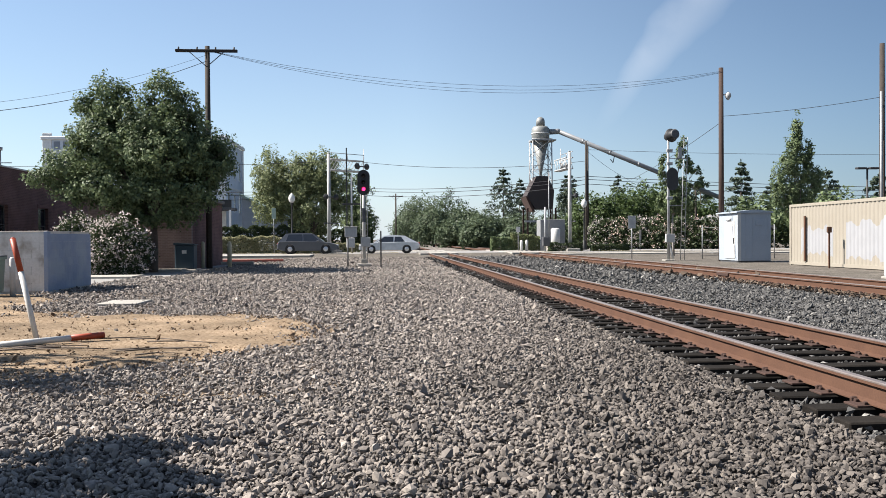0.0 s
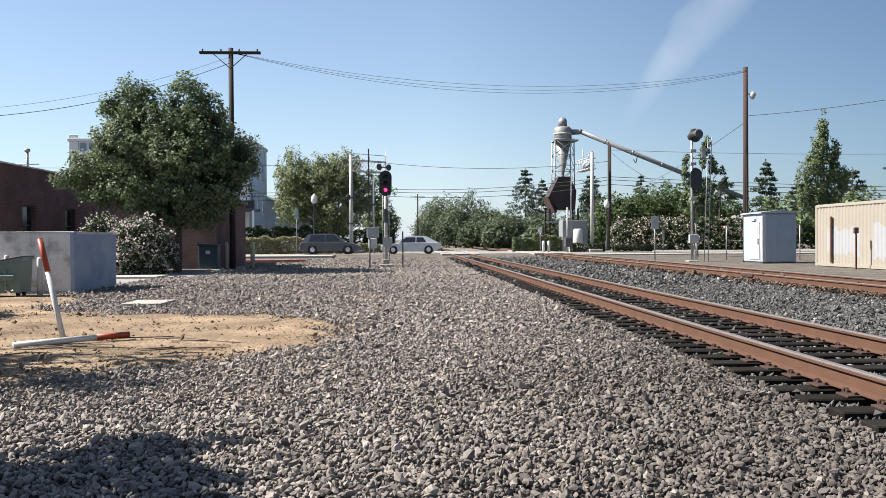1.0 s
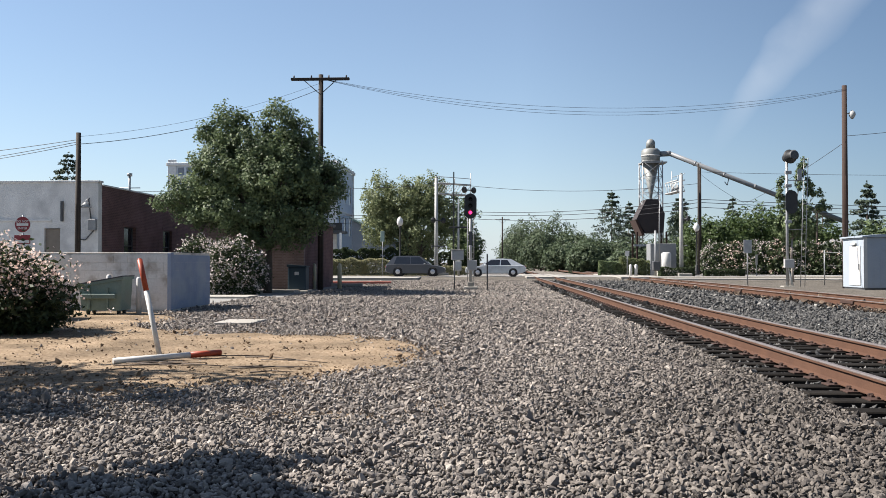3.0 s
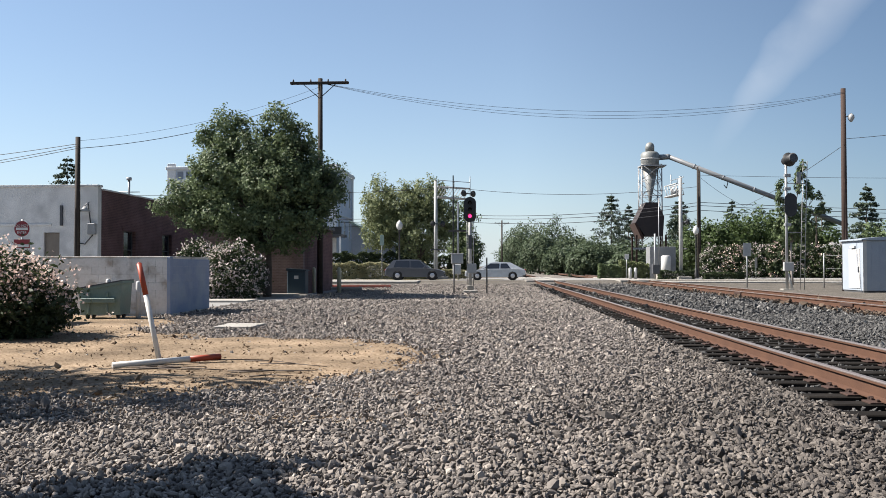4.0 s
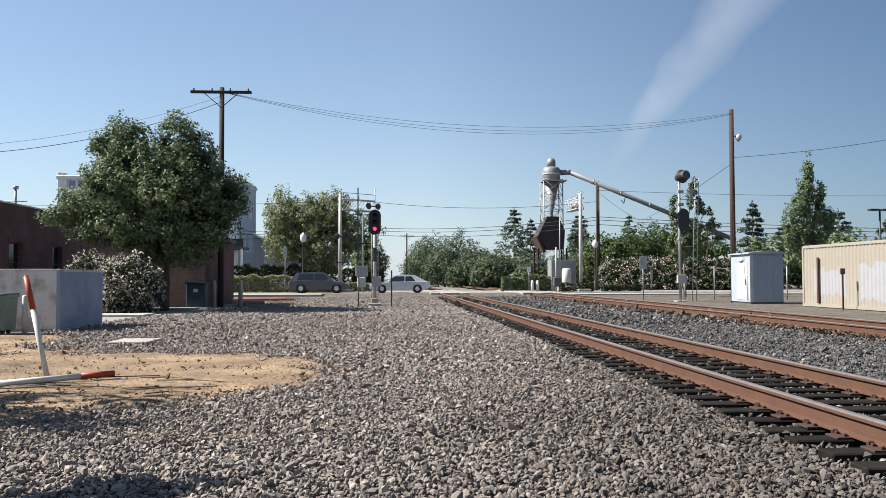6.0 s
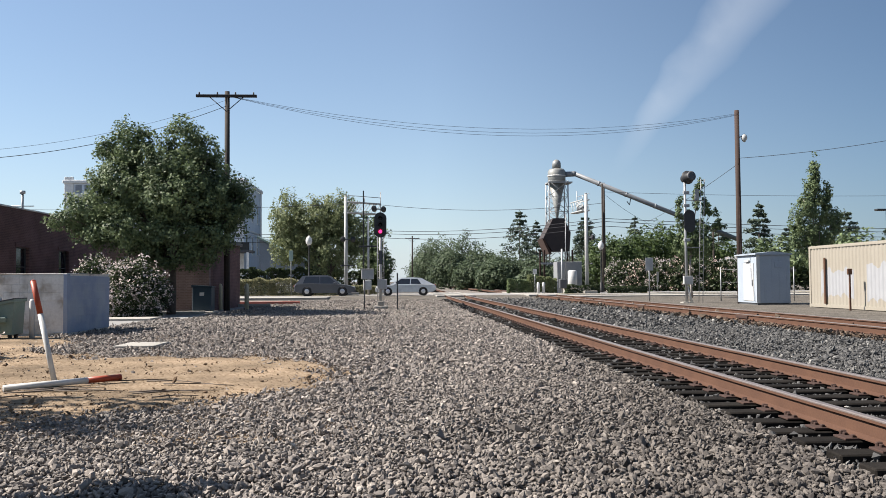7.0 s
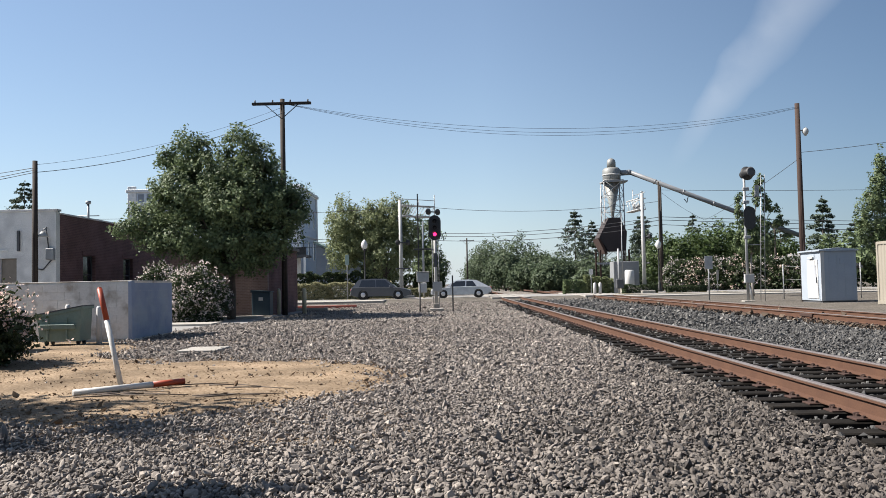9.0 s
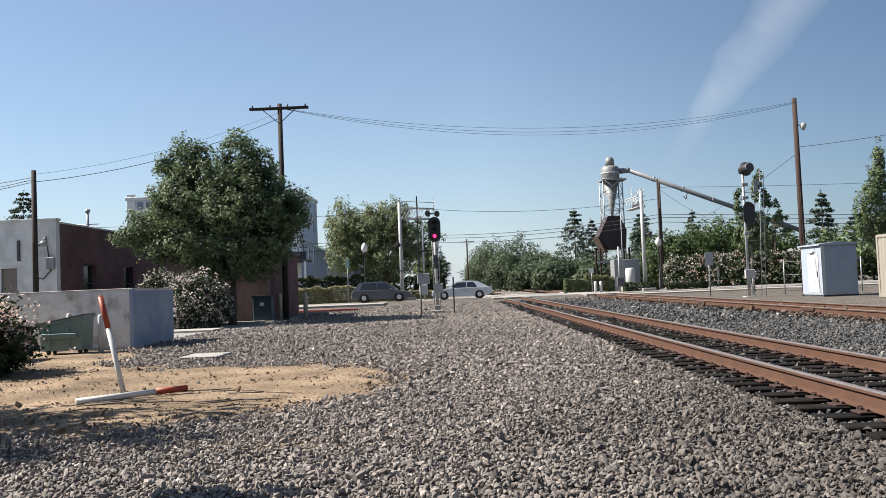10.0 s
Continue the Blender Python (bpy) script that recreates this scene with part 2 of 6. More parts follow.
STONE = stone_mat("ballast_stone", [(0.058, 0.051, 0.047), (0.112, 0.099, 0.089), (0.150, 0.131, 0.116), (0.168, 0.147, 0.129), (0.192, 0.168, 0.146), (0.30, 0.265, 0.23)], graded=(1.42, 0.70))
STONE_RUSTY = stone_mat("rust_stained_stone", [(0.0382, 0.0287, 0.0224), (0.0701, 0.0497, 0.0351), (0.0952, 0.067, 0.0478), (0.122, 0.0859, 0.0606), (0.147, 0.115, 0.0892), (0.204, 0.178, 0.147)])
STONE_DARK = stone_mat("dark_ballast_stone", [(0.0387, 0.0387, 0.0387), (0.0663, 0.0652, 0.0641), (0.084, 0.0818, 0.0796), (0.0994, 0.0969, 0.0926), (0.133, 0.128, 0.119), (0.265, 0.254, 0.238)])
# near-black tone: shade in the gaps between stones is put into this colour
BED_SHADED = ground_mat("ballast_bed", 30, (0.009, 0.00855, 0.0081), (0.0203, 0.018, 0.0162), (0.0382, 0.0347, 0.0306))
FARBED = ground_mat("far_ballast", 11, (0.0723, 0.065, 0.0585), (0.156, 0.139, 0.123), (0.246, 0.223, 0.196))
DIRT = ground_mat("sandy_earth", 34, (0.128, 0.0902, 0.0563), (0.188, 0.138, 0.0915), (0.233, 0.177, 0.121), bump=0.35, broad=0.45)
LOT = ground_mat("gritty_lot", 16, (0.0564, 0.0504, 0.0421), (0.0983, 0.0868, 0.0737), (0.139, 0.126, 0.109), bump=0.3)
ASPHALT = mat("road_asphalt", (0.18, 0.173, 0.163), (0.237, 0.228, 0.217), rough=0.9, scale=0.8, fine=45, bump=0.2)
CONCRETE = mat("pale_concrete", (0.314, 0.294, 0.261), (0.237, 0.223, 0.199), rough=0.9, scale=1.5, fine=40, bump=0.2, var=0.08)
TIE = mat("creosoted_timber", (0.00686, 0.00593, 0.0053), (0.0172, 0.015, 0.0128), rough=0.95, spec=0.1, scale=6, fine=70, bump=0.5, var=0.3)
RUST = mat("rail_rust", (0.0918, 0.0476, 0.0299), (0.0646, 0.0333, 0.0224), rough=0.85, scale=3, fine=60, bump=0.15, spec=0.2)
RUST_DARK = mat("dark_rust", (0.051, 0.0252, 0.018), (0.03, 0.0168, 0.0126), rough=0.85, scale=9, fine=80, bump=0.3)
RAILTOP = mat("rail_running_surface", (0.261, 0.221, 0.203), (0.189, 0.158, 0.144), rough=0.45, metal=0.55, scale=5, fine=30, bump=0.05)
POLE = mat("weathered_pole", (0.0245, 0.0196, 0.0168), (0.0455, 0.035, 0.028), rough=0.9, scale=5, fine=30, bump=0.4)
POLE_RED = mat("brown_pole", (0.0341, 0.0205, 0.0164), (0.0501, 0.0309, 0.0237), rough=0.9, scale=5, fine=30, bump=0.4)
CABLE = mat("cable_black", (0.03, 0.03, 0.035), rough=0.7, bump=0)
GALV = mat("galvanised_steel", (0.306, 0.31, 0.315), (0.238, 0.242, 0.246), rough=0.5, metal=0.35, scale=3, fine=30, bump=0.05)
SILVER = mat("aluminium_paint", (0.378, 0.378, 0.369), (0.306, 0.306, 0.297), rough=0.5, scale=4, fine=25, bump=0.05)
BLACK = mat("black_paint", (0.018, 0.018, 0.02), (0.03, 0.03, 0.03), rough=0.55, scale=4, bump=0.02)
DARKGREY = mat("dark_grey_steel", (0.07, 0.072, 0.078), rough=0.6, bump=0.05)
WHITE = mat("white_paint", (0.476, 0.472, 0.459), (0.399, 0.395, 0.383), rough=0.55, scale=3, fine=25, bump=0.05)
# bluish darkening puts the shade of the cabinet's front into its white
CABWHITE_SHADED = mat("cabinet_white", (0.3, 0.336, 0.381), (0.26, 0.295, 0.336), rough=0.5, scale=1.5, fine=15, bump=0.05)
BUFFPATCH = mat("painted_over_grey", (0.36, 0.375, 0.4), (0.31, 0.325, 0.35), rough=0.6, scale=3, bump=0.05)
CREAM = mat("container_cream", (0.258, 0.235, 0.195), (0.232, 0.208, 0.168), rough=0.6, scale=1.2, fine=20, bump=0.05)
PALEPATCH = mat("pale_overpaint", (0.273, 0.276, 0.286), (0.24, 0.244, 0.254), rough=0.6, scale=2, bump=0.05)
PVC = mat("white_pvc", (0.527, 0.518, 0.493), (0.442, 0.433, 0.408), rough=0.4, scale=4, fine=20, bump=0.02)
REDTAPE = mat("orange_red_paint", (0.322, 0.0527, 0.0186), (0.248, 0.0372, 0.0155), rough=0.5, scale=8, bump=0.05)
STUCCO = mat("grey_stucco", (0.683, 0.673, 0.652), (0.517, 0.513, 0.501), rough=0.95, scale=1.6, fine=22, bump=0.9, dist=0.03, stain=(0.435, 0.429, 0.424), stain_scale=0.9)
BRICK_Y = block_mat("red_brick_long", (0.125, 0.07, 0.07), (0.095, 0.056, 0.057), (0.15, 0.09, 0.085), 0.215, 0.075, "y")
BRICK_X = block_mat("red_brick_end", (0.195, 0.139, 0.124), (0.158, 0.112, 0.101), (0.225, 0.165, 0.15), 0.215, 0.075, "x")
CMU = mat("grey_block", (0.665, 0.634, 0.593), (0.554, 0.522, 0.479), rough=0.95, scale=2.2, fine=18, bump=0.8, var=0.05, stain=(0.349, 0.301, 0.252), stain_scale=2.2)
CLOD = stone_mat("earth_clod", [(0.06, 0.0372, 0.021), (0.09, 0.057, 0.033), (0.12, 0.078, 0.0468), (0.144, 0.096, 0.057), (0.168, 0.114, 0.069), (0.198, 0.144, 0.09)])
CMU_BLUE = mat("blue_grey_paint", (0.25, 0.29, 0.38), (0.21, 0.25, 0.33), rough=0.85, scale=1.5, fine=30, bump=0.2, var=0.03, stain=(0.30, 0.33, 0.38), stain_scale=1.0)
GREEN_STEEL = mat("dumpster_green", (0.13, 0.185, 0.155), (0.17, 0.225, 0.195), rough=0.6, scale=2, fine=20, bump=0.1, stain=(0.17, 0.20, 0.17), stain_scale=2.0)
TEAL = mat("teal_cabinet", (0.018, 0.036, 0.05), (0.025, 0.045, 0.06), rough=0.5, scale=2, bump=0.03)
WINDOW = mat("dark_window_glass", (0.02, 0.023, 0.03), rough=0.08, bump=0, spec=0.6)
DOORTAN = mat("tan_door", (0.20, 0.17, 0.14), rough=0.7, bump=0.05)
BLDG_WHITE = mat("pale_blue_siding", (0.60, 0.65, 0.72), (0.52, 0.57, 0.64), rough=0.8, scale=0.8, fine=10, bump=0.05)
TRIM = mat("white_trim", (0.75, 0.75, 0.74), rough=0.7, bump=0.03)
GREYSIDING = mat("slate_siding", (0.195, 0.221, 0.26), (0.247, 0.273, 0.312), rough=0.85, scale=1, fine=10, bump=0.1)
GREENROOF = mat("green_metal_roof", (0.20, 0.27, 0.235), (0.25, 0.32, 0.28), rough=0.5, scale=1, bump=0.05)
SILO = mat("silo_steel", (0.225, 0.232, 0.225), (0.158, 0.165, 0.158), rough=0.55, metal=0.2, scale=1.2, fine=8, bump=0.1, stain=(0.18, 0.143, 0.0975), stain_scale=0.8)
HOPPER = mat("rusted_hopper", (0.038, 0.028, 0.027), (0.026, 0.021, 0.021), rough=0.8, scale=1.2, fine=10, bump=0.2)
DUCT = mat("duct_grey", (0.192, 0.2, 0.212), (0.144, 0.152, 0.16), rough=0.5, metal=0.2, scale=1, bump=0.05)
BARK = mat("bark", (0.063, 0.049, 0.0385), (0.105, 0.084, 0.07), rough=0.95, scale=6, fine=30, bump=0.7)
BARK_PALE = mat("pale_bark", (0.30, 0.27, 0.24), (0.20, 0.18, 0.16), rough=0.95, scale=6, fine=30, bump=0.5)
LEAF = leaf_mat("broad_leaves", (0.026, 0.044, 0.030), (0.165, 0.21, 0.095), var=0.4, through=0.24)
LEAF_BRIGHT = leaf_mat("bright_leaves", (0.0143, 0.0266, 0.0102), (0.0788, 0.115, 0.0382))
LEAF_YELLOW = leaf_mat("yellow_green_leaves", (0.0459, 0.0651, 0.0293), (0.227, 0.254, 0.124))
LEAF_FAR = leaf_mat("far_leaves", (0.0341, 0.051, 0.0306), (0.102, 0.133, 0.0748))
NEEDLE = leaf_mat("conifer_needles", (0.036, 0.0527, 0.0405), (0.1, 0.128, 0.0855), through=0.15)
OLEANDER = leaf_mat("oleander_leaves", (0.0192, 0.0307, 0.0154), (0.0544, 0.0736, 0.032), through=0.2)
FLOWER_W = leaf_mat("white_flowers", (0.524, 0.439, 0.421), (0.749, 0.673, 0.646), through=0.3)
FLOWER_P = leaf_mat("pink_flowers", (0.58, 0.393, 0.337), (0.767, 0.637, 0.562), through=0.3)
HEDGE = leaf_mat("hedge_leaves", (0.12, 0.13, 0.07), (0.36, 0.34, 0.2), through=0.42)
SIGN_RED = mat("sign_red", (0.189, 0.0158, 0.0225), rough=0.45, bump=0)
SIGN_WHITE = mat("sign_white", (0.55, 0.54, 0.52), rough=0.45, bump=0)
RED_LENS = mat("red_lens_lit", (0.5, 0.02, 0.08), rough=0.3, bump=0, emit=(1.0, 0.03, 0.16, 1.3))
LENS_DARK = mat("unlit_lens", (0.03, 0.03, 0.035), rough=0.15, bump=0)
GLOBE = mat("milk_glass", (0.6, 0.6, 0.58), rough=0.35, bump=0)
TYRE = mat("tyre_rubber", (0.02, 0.02, 0.02), rough=0.9, bump=0.05)
RIM = mat("alloy_rim", (0.5, 0.5, 0.52), rough=0.35, metal=0.7, bump=0)
CAR_SILVER = mat("silver_car_paint", (0.52, 0.54, 0.56), rough=0.3, metal=0.3, bump=0)
CAR_DARK = mat("dark_grey_car_paint", (0.10, 0.105, 0.115), (0.085, 0.09, 0.1), rough=0.3, metal=0.4, bump=0)
CAR_TAN = mat("pale_car_paint", (0.62, 0.60, 0.56), rough=0.3, metal=0.2, bump=0)
HEADLAMP = mat("clear_lamp", (0.6, 0.6, 0.6), rough=0.1, bump=0)
TAILLAMP = mat("red_lamp", (0.3, 0.01, 0.01), rough=0.2, bump=0)
REDKERB = mat("red_kerb_paint", (0.30, 0.09, 0.07), (0.24, 0.08, 0.06), rough=0.8, bump=0.1)


# ---------------------------------------------------------------- builders
class Shape:
    """Collects simple solids into one mesh."""

    def __init__(self):
        self.v, self.f, self.smooth = [], [], []

    def add(self, verts, faces, smooth=False):
        k = len(self.v)
        self.v += [tuple(p) for p in verts]
        self.f += [tuple(i + k for i in f) for f in faces]
        self.smooth += [smooth] * len(faces)
        return self

    def box(self, x0, x1, y0, y1, z0, z1, chamfer=0.0, turn=0.0):
        if chamfer:
            c = min(chamfer, (x1 - x0) / 2.2, (y1 - y0) / 2.2, (z1 - z0) / 2.2)
            bm = bmesh.new()
            bmesh.ops.create_cube(bm, size=1.0)
            for p in bm.verts:
                p.co = Vector(((x0 + x1) / 2 + p.co.x * (x1 - x0), (y0 + y1) / 2 + p.co.y * (y1 - y0), (z0 + z1) / 2 + p.co.z * (z1 - z0)))
            bmesh.ops.bevel(bm, geom=list(bm.edges), offset=c, segments=1, affect="EDGES")
            bm.verts.index_update()
            vs, fs = [tuple(p.co) for p in bm.verts], [tuple(p.index for p in f.verts) for f in bm.faces]
            bm.free()
        else:
            vs = [(x, y, z) for z in (z0, z1) for y in (y0, y1) for x in (x0, x1)]
            fs = [(0, 2, 3, 1), (4, 5, 7, 6), (0, 1, 5, 4), (2, 6, 7, 3), (0, 4, 6, 2), (1, 3, 7, 5)]
        if turn:
            m = Matrix.Rotation(radians(turn), 3, "Z")
            vs = [tuple(m @ Vector(p)) for p in vs]
        return self.add(vs, fs)

    def rod(self, a, b, r0, r1=None, seg=10):
        r1 = r0 if r1 is None else r1
        a, b = Vector(a), Vector(b)
        q = (b - a).to_track_quat("Z", "Y").to_matrix()
        vs = []
        for c, r in ((a, r0), (b, r1)):
            for i in range(seg):
                w = 2 * math.pi * i / seg
                vs.append(c + q @ Vector((r * math.cos(w), r * math.sin(w), 0)))
        k = len(self.v)
        self.add(vs, [(i, (i + 1) % seg, seg + (i + 1) % seg, seg + i) for i in range(seg)], True)
        self.f += [tuple(k + i for i in reversed(range(seg))), tuple(k + seg + i for i in range(seg))]
        self.smooth += [False, False]
        return self

    def lathe(self, prof, centre=(0, 0, 0), seg=20, axis=(0, 0, 1)):
        """prof: (radius, height) from one end to the other."""
        q = Vector(axis).to_track_quat("Z", "Y").to_matrix()
        c = Vector(centre)
        vs = [c + q @ Vector((r * math.cos(2 * math.pi * i / seg), r * math.sin(2 * math.pi * i / seg), h)) for r, h in prof for i in range(seg)]
        fs = [(j * seg + i, j * seg + (i + 1) % seg, (j + 1) * seg + (i + 1) % seg, (j + 1) * seg + i) for j in range(len(prof) - 1) for i in range(seg)]
        k = len(self.v)
        self.add(vs, fs, True)
        n = (len(prof) - 1) * seg
        self.f += [tuple(k + i for i in reversed(range(seg))), tuple(k + n + i for i in range(seg))]
        self.smooth += [False, False]
        return self

    def prism(self, outline, x0, x1, axis="x"):
        """An outline of (y, z), or (x, z) along y, or (x, y) along z, carried from x0 to x1."""
        n = len(outline)
        put = {"x": lambda a, b, c: (c, a, b), "y": lambda a, b, c: (a, c, b), "z": lambda a, b, c: (a, b, c)}[axis]
        vs = [put(a, b, c) for c in (x0, x1) for a, b in outline]
        return self.add(vs, [(i, (i + 1) % n, n + (i + 1) % n, n + i) for i in range(n)] + [tuple(reversed(range(n))), tuple(range(n, 2 * n))])

    def mesh(self, name, material):
        me = bpy.data.meshes.new(name)
        me.from_pydata(self.v, [], self.f)
        me.polygons.foreach_set("use_smooth", self.smooth)
        bm = bmesh.new()
        bm.from_mesh(me)
        bmesh.ops.recalc_face_normals(bm, faces=list(bm.faces))
        bm.to_mesh(me)
        bm.free()
        me.materials.append(material)
        return me


def thing(name, label, category, at=(0, 0, 0), turn=0.0, group="", kind=""):
    ob = new(name)
    ob.empty_display_size = 0.2
    ob.matrix_basis = pose(*at, 0, 0, turn)
    return tagged(ob, label, category, group, kind)


def part(name, shape, material, parent, label=""):
    """Links a shape, or a ready mesh, as one mesh object under a thing or a part."""
    me = shape.mesh(name, material) if isinstance(shape, Shape) else shape
    ob = new(name, me)
    ob.parent = parent
    return tagged(ob, label) if label else ob


def solid(name, shape, material, label, category, at=(0, 0, 0), turn=0.0, group="", kind=""):
    """A thing of a single mesh."""
    ob = new(name, shape.mesh(name, material) if isinstance(shape, Shape) else shape)
    ob.matrix_basis = pose(*at, 0, 0, turn)
    return tagged(ob, label, category, group, kind)


def quads_mesh(name, verts, material, per=4):
    """verts: array (n * 4, 3), each four one face of its own."""
    n = len(verts) // per
    me = bpy.data.meshes.new(name)
    me.vertices.add(len(verts))
    me.vertices.foreach_set("co", np.ascontiguousarray(verts, dtype=np.float32).ravel())
    me.loops.add(n * per)
    me.loops.foreach_set("vertex_index", np.arange(n * per, dtype=np.int32))
    me.polygons.add(n)
    me.polygons.foreach_set("loop_start", np.arange(0, n * per, per, dtype=np.int32))
    me.update(calc_edges=True)
    me.materials.append(material)
    return me


def leaves_at(rng, centres, size, up=0.3, longer=1.5, out=None):
    """Small bent leaf faces at the given places, each turned its own way, on the whole outwards where out is given."""
    n = len(centres)
    d = rng.normal(size=(n, 3))
    if out is not None:
        d = d * 0.62 + out
    d[:, 2] += up
    d /= np.linalg.norm(d, axis=1)[:, None]
    e = np.cross(d, rng.normal(size=(n, 3)))
    e /= np.linalg.norm(e, axis=1)[:, None] + 1e-9
    g = np.cross(d, e)
    s = size * rng.uniform(0.55, 1.3, n)[:, None]
    a, b, h = e * s * longer * 0.5, g * s * 0.5, d * s * 0.12
    v = np.stack([centres - a, centres - b * 0.9 + h, centres + a, centres + b * 0.9 + h], 1)
    return v.reshape(-1, 3)


def crown_points(rng, lobes, n, shell=0.45, clump=0.0, gaps=0.35):
    """Places of leaves in the outer part of overlapping lobes (x, y, z, rx, ry, rz), gathered in sprays, with gaps."""
    vol = np.array([lo[3] * lo[4] + lo[3] * lo[5] + lo[4] * lo[5] for lo in lobes])
    pick = rng.choice(len(lobes), n, p=vol / vol.sum())
    lo = np.array(lobes)[pick]
    d = rng.normal(size=(n, 3))
    d /= np.linalg.norm(d, axis=1)[:, None]
    # uneven outline: radius wobbles with direction
    k = np.sin(d[:, 0] * 5.1 + pick * 1.7) * np.sin(d[:, 1] * 4.3 + pick) * np.sin(d[:, 2] * 6.0 + pick * 0.6)
    k2 = np.sin(d[:, 0] * 13 + pick * 3.1) * np.sin(d[:, 1] * 11 + pick * 2) * np.sin(d[:, 2] * 12)
    r = (1 - shell * rng.uniform(0, 1, n) ** 1.6) * (1 + 0.26 * k + 0.26 * k2) * (1 + 0.4 * rng.uniform(0, 1, n) ** 9)
    p = lo[:, :3] + d * r[:, None] * lo[:, 3:]
    if clump:
        m = max(8, n // 26)
        hub = p[rng.integers(0, n, m)]
        p = hub[rng.integers(0, m, n)] + np.clip(rng.normal(size=(n, 3)), -1.7, 1.7) * clump
    keep = np.sin(p[:, 0] * 2.3 + 1.0) * np.sin(p[:, 1] * 2.1) * np.sin(p[:, 2] * 2.7 + 0.5) > -1 + gaps
    return p[keep]


def outwards(p, lobes):
    """The way out of the crown at each place, from the lobe that it belongs to."""
    lo = np.array(lobes)
    best, out = np.full(len(p), 1e9), np.zeros((len(p), 3))
    for c in lo:
        q = (p - c[:3]) / c[3:]
        k = (q * q).sum(1)
        m = k < best
        best[m], out[m] = k[m], (q / c[3:])[m]
    return out / (np.linalg.norm(out, axis=1)[:, None] + 1e-9)


def limbs(shape, rng, base, top, lobes, r):
    base, top = Vector(base), Vector(top)
    mid = base.lerp(top, 0.5) + Vector((rng.uniform(-0.1, 0.1), rng.uniform(-0.1, 0.1), 0))
    shape.rod(base - Vector((0, 0, 0.1)), mid, r, r * 0.8, 10)
    shape.rod(mid, top, r * 0.8, r * 0.62, 10)
    for lo in lobes:
        c = Vector(lo[:3])
        j = top.lerp(c, 0.45) + Vector((rng.uniform(-0.2, 0.2), rng.uniform(-0.2, 0.2), 0.15))
        shape.rod(top - Vector((0, 0, 0.1)), j, r * 0.45, r * 0.3, 7)
        shape.rod(j, c, r * 0.3, r * 0.1, 6)
        for _ in range(3):
            e = c + Vector((rng.uniform(-1, 1) * lo[3], rng.uniform(-1, 1) * lo[4], rng.uniform(-0.4, 1) * lo[5])) * 0.75
            shape.rod(j.lerp(c, 0.6), e, r * 0.14, r * 0.04, 5)


def broad_tree(at, lobes, n, leaf, seed, label, trunk_h, r=0.16, material=None, clump=0.22, shell=0.5, bark=None, gaps=0.35, group="", name="tree"):
    rng = np.random.default_rng(seed)
    t = thing(name, label, "tree", at, group=group)
    s = Shape()
    limbs(s, rng, (0, 0, 0), (rng.uniform(-0.1, 0.1), 0, trunk_h), lobes, r)
    part("trunk", s, bark or BARK, t)
    p = crown_points(rng, lobes, n, shell, clump, gaps)
    part("crown", quads_mesh("crown", leaves_at(rng, p, leaf, out=outwards(p, lobes)), material or LEAF), None, t)
    return t


def conifer(at, h, r, n, leaf, seed, label, group="", low=0.12, material=None, power=0.62):
    """A spire of drooping tiers."""
    rng = np.random.default_rng(seed)
    t = thing("conifer_tree", label, "tree", at, group=group)
    s = Shape().rod((0, 0, -0.2), (0, 0, h * 0.97), max(0.12, h * 0.014), 0.02, 8)
    tiers = max(9, int(h * 1.4))
    pts = []
    per = max(1, n // (tiers * 7))
    for i in range(tiers):
        f = low + (1 - low) * (i + rng.uniform(-0.2, 0.2)) / tiers
        for b in range(7):
            w = rng.uniform(0, 2 * math.pi)
            reach = r * max(0.04, (1 - f)) ** power * rng.uniform(0.55, 1.15)
            a = Vector((0, 0, f * h))
            e = Vector((math.cos(w) * reach, math.sin(w) * reach, f * h - reach * 0.18 + rng.uniform(-0.1, 0.25)))
            if i % 2 == 0 and b < 4:
                s.rod(a, e, 0.035, 0.01, 4)
            u = rng.uniform(0.15, 1.0, per) ** 0.7
            q = np.array(a)[None] + (np.array(e) - np.array(a))[None] * u[:, None]
            pts.append(q + rng.normal(size=(per, 3)) * leaf * min(0.75, 0.12 + reach * 0.28))
    pts.append(np.stack([rng.normal(size=12) * 0.06, rng.normal(size=12) * 0.06, h * rng.uniform(0.93, 1.0, 12)], 1))
    part("trunk", s, BARK, t)
    part("crown", quads_mesh("crown", leaves_at(rng, np.concatenate(pts), leaf, up=0.1, longer=1.7), material or NEEDLE), None, t)
    return t


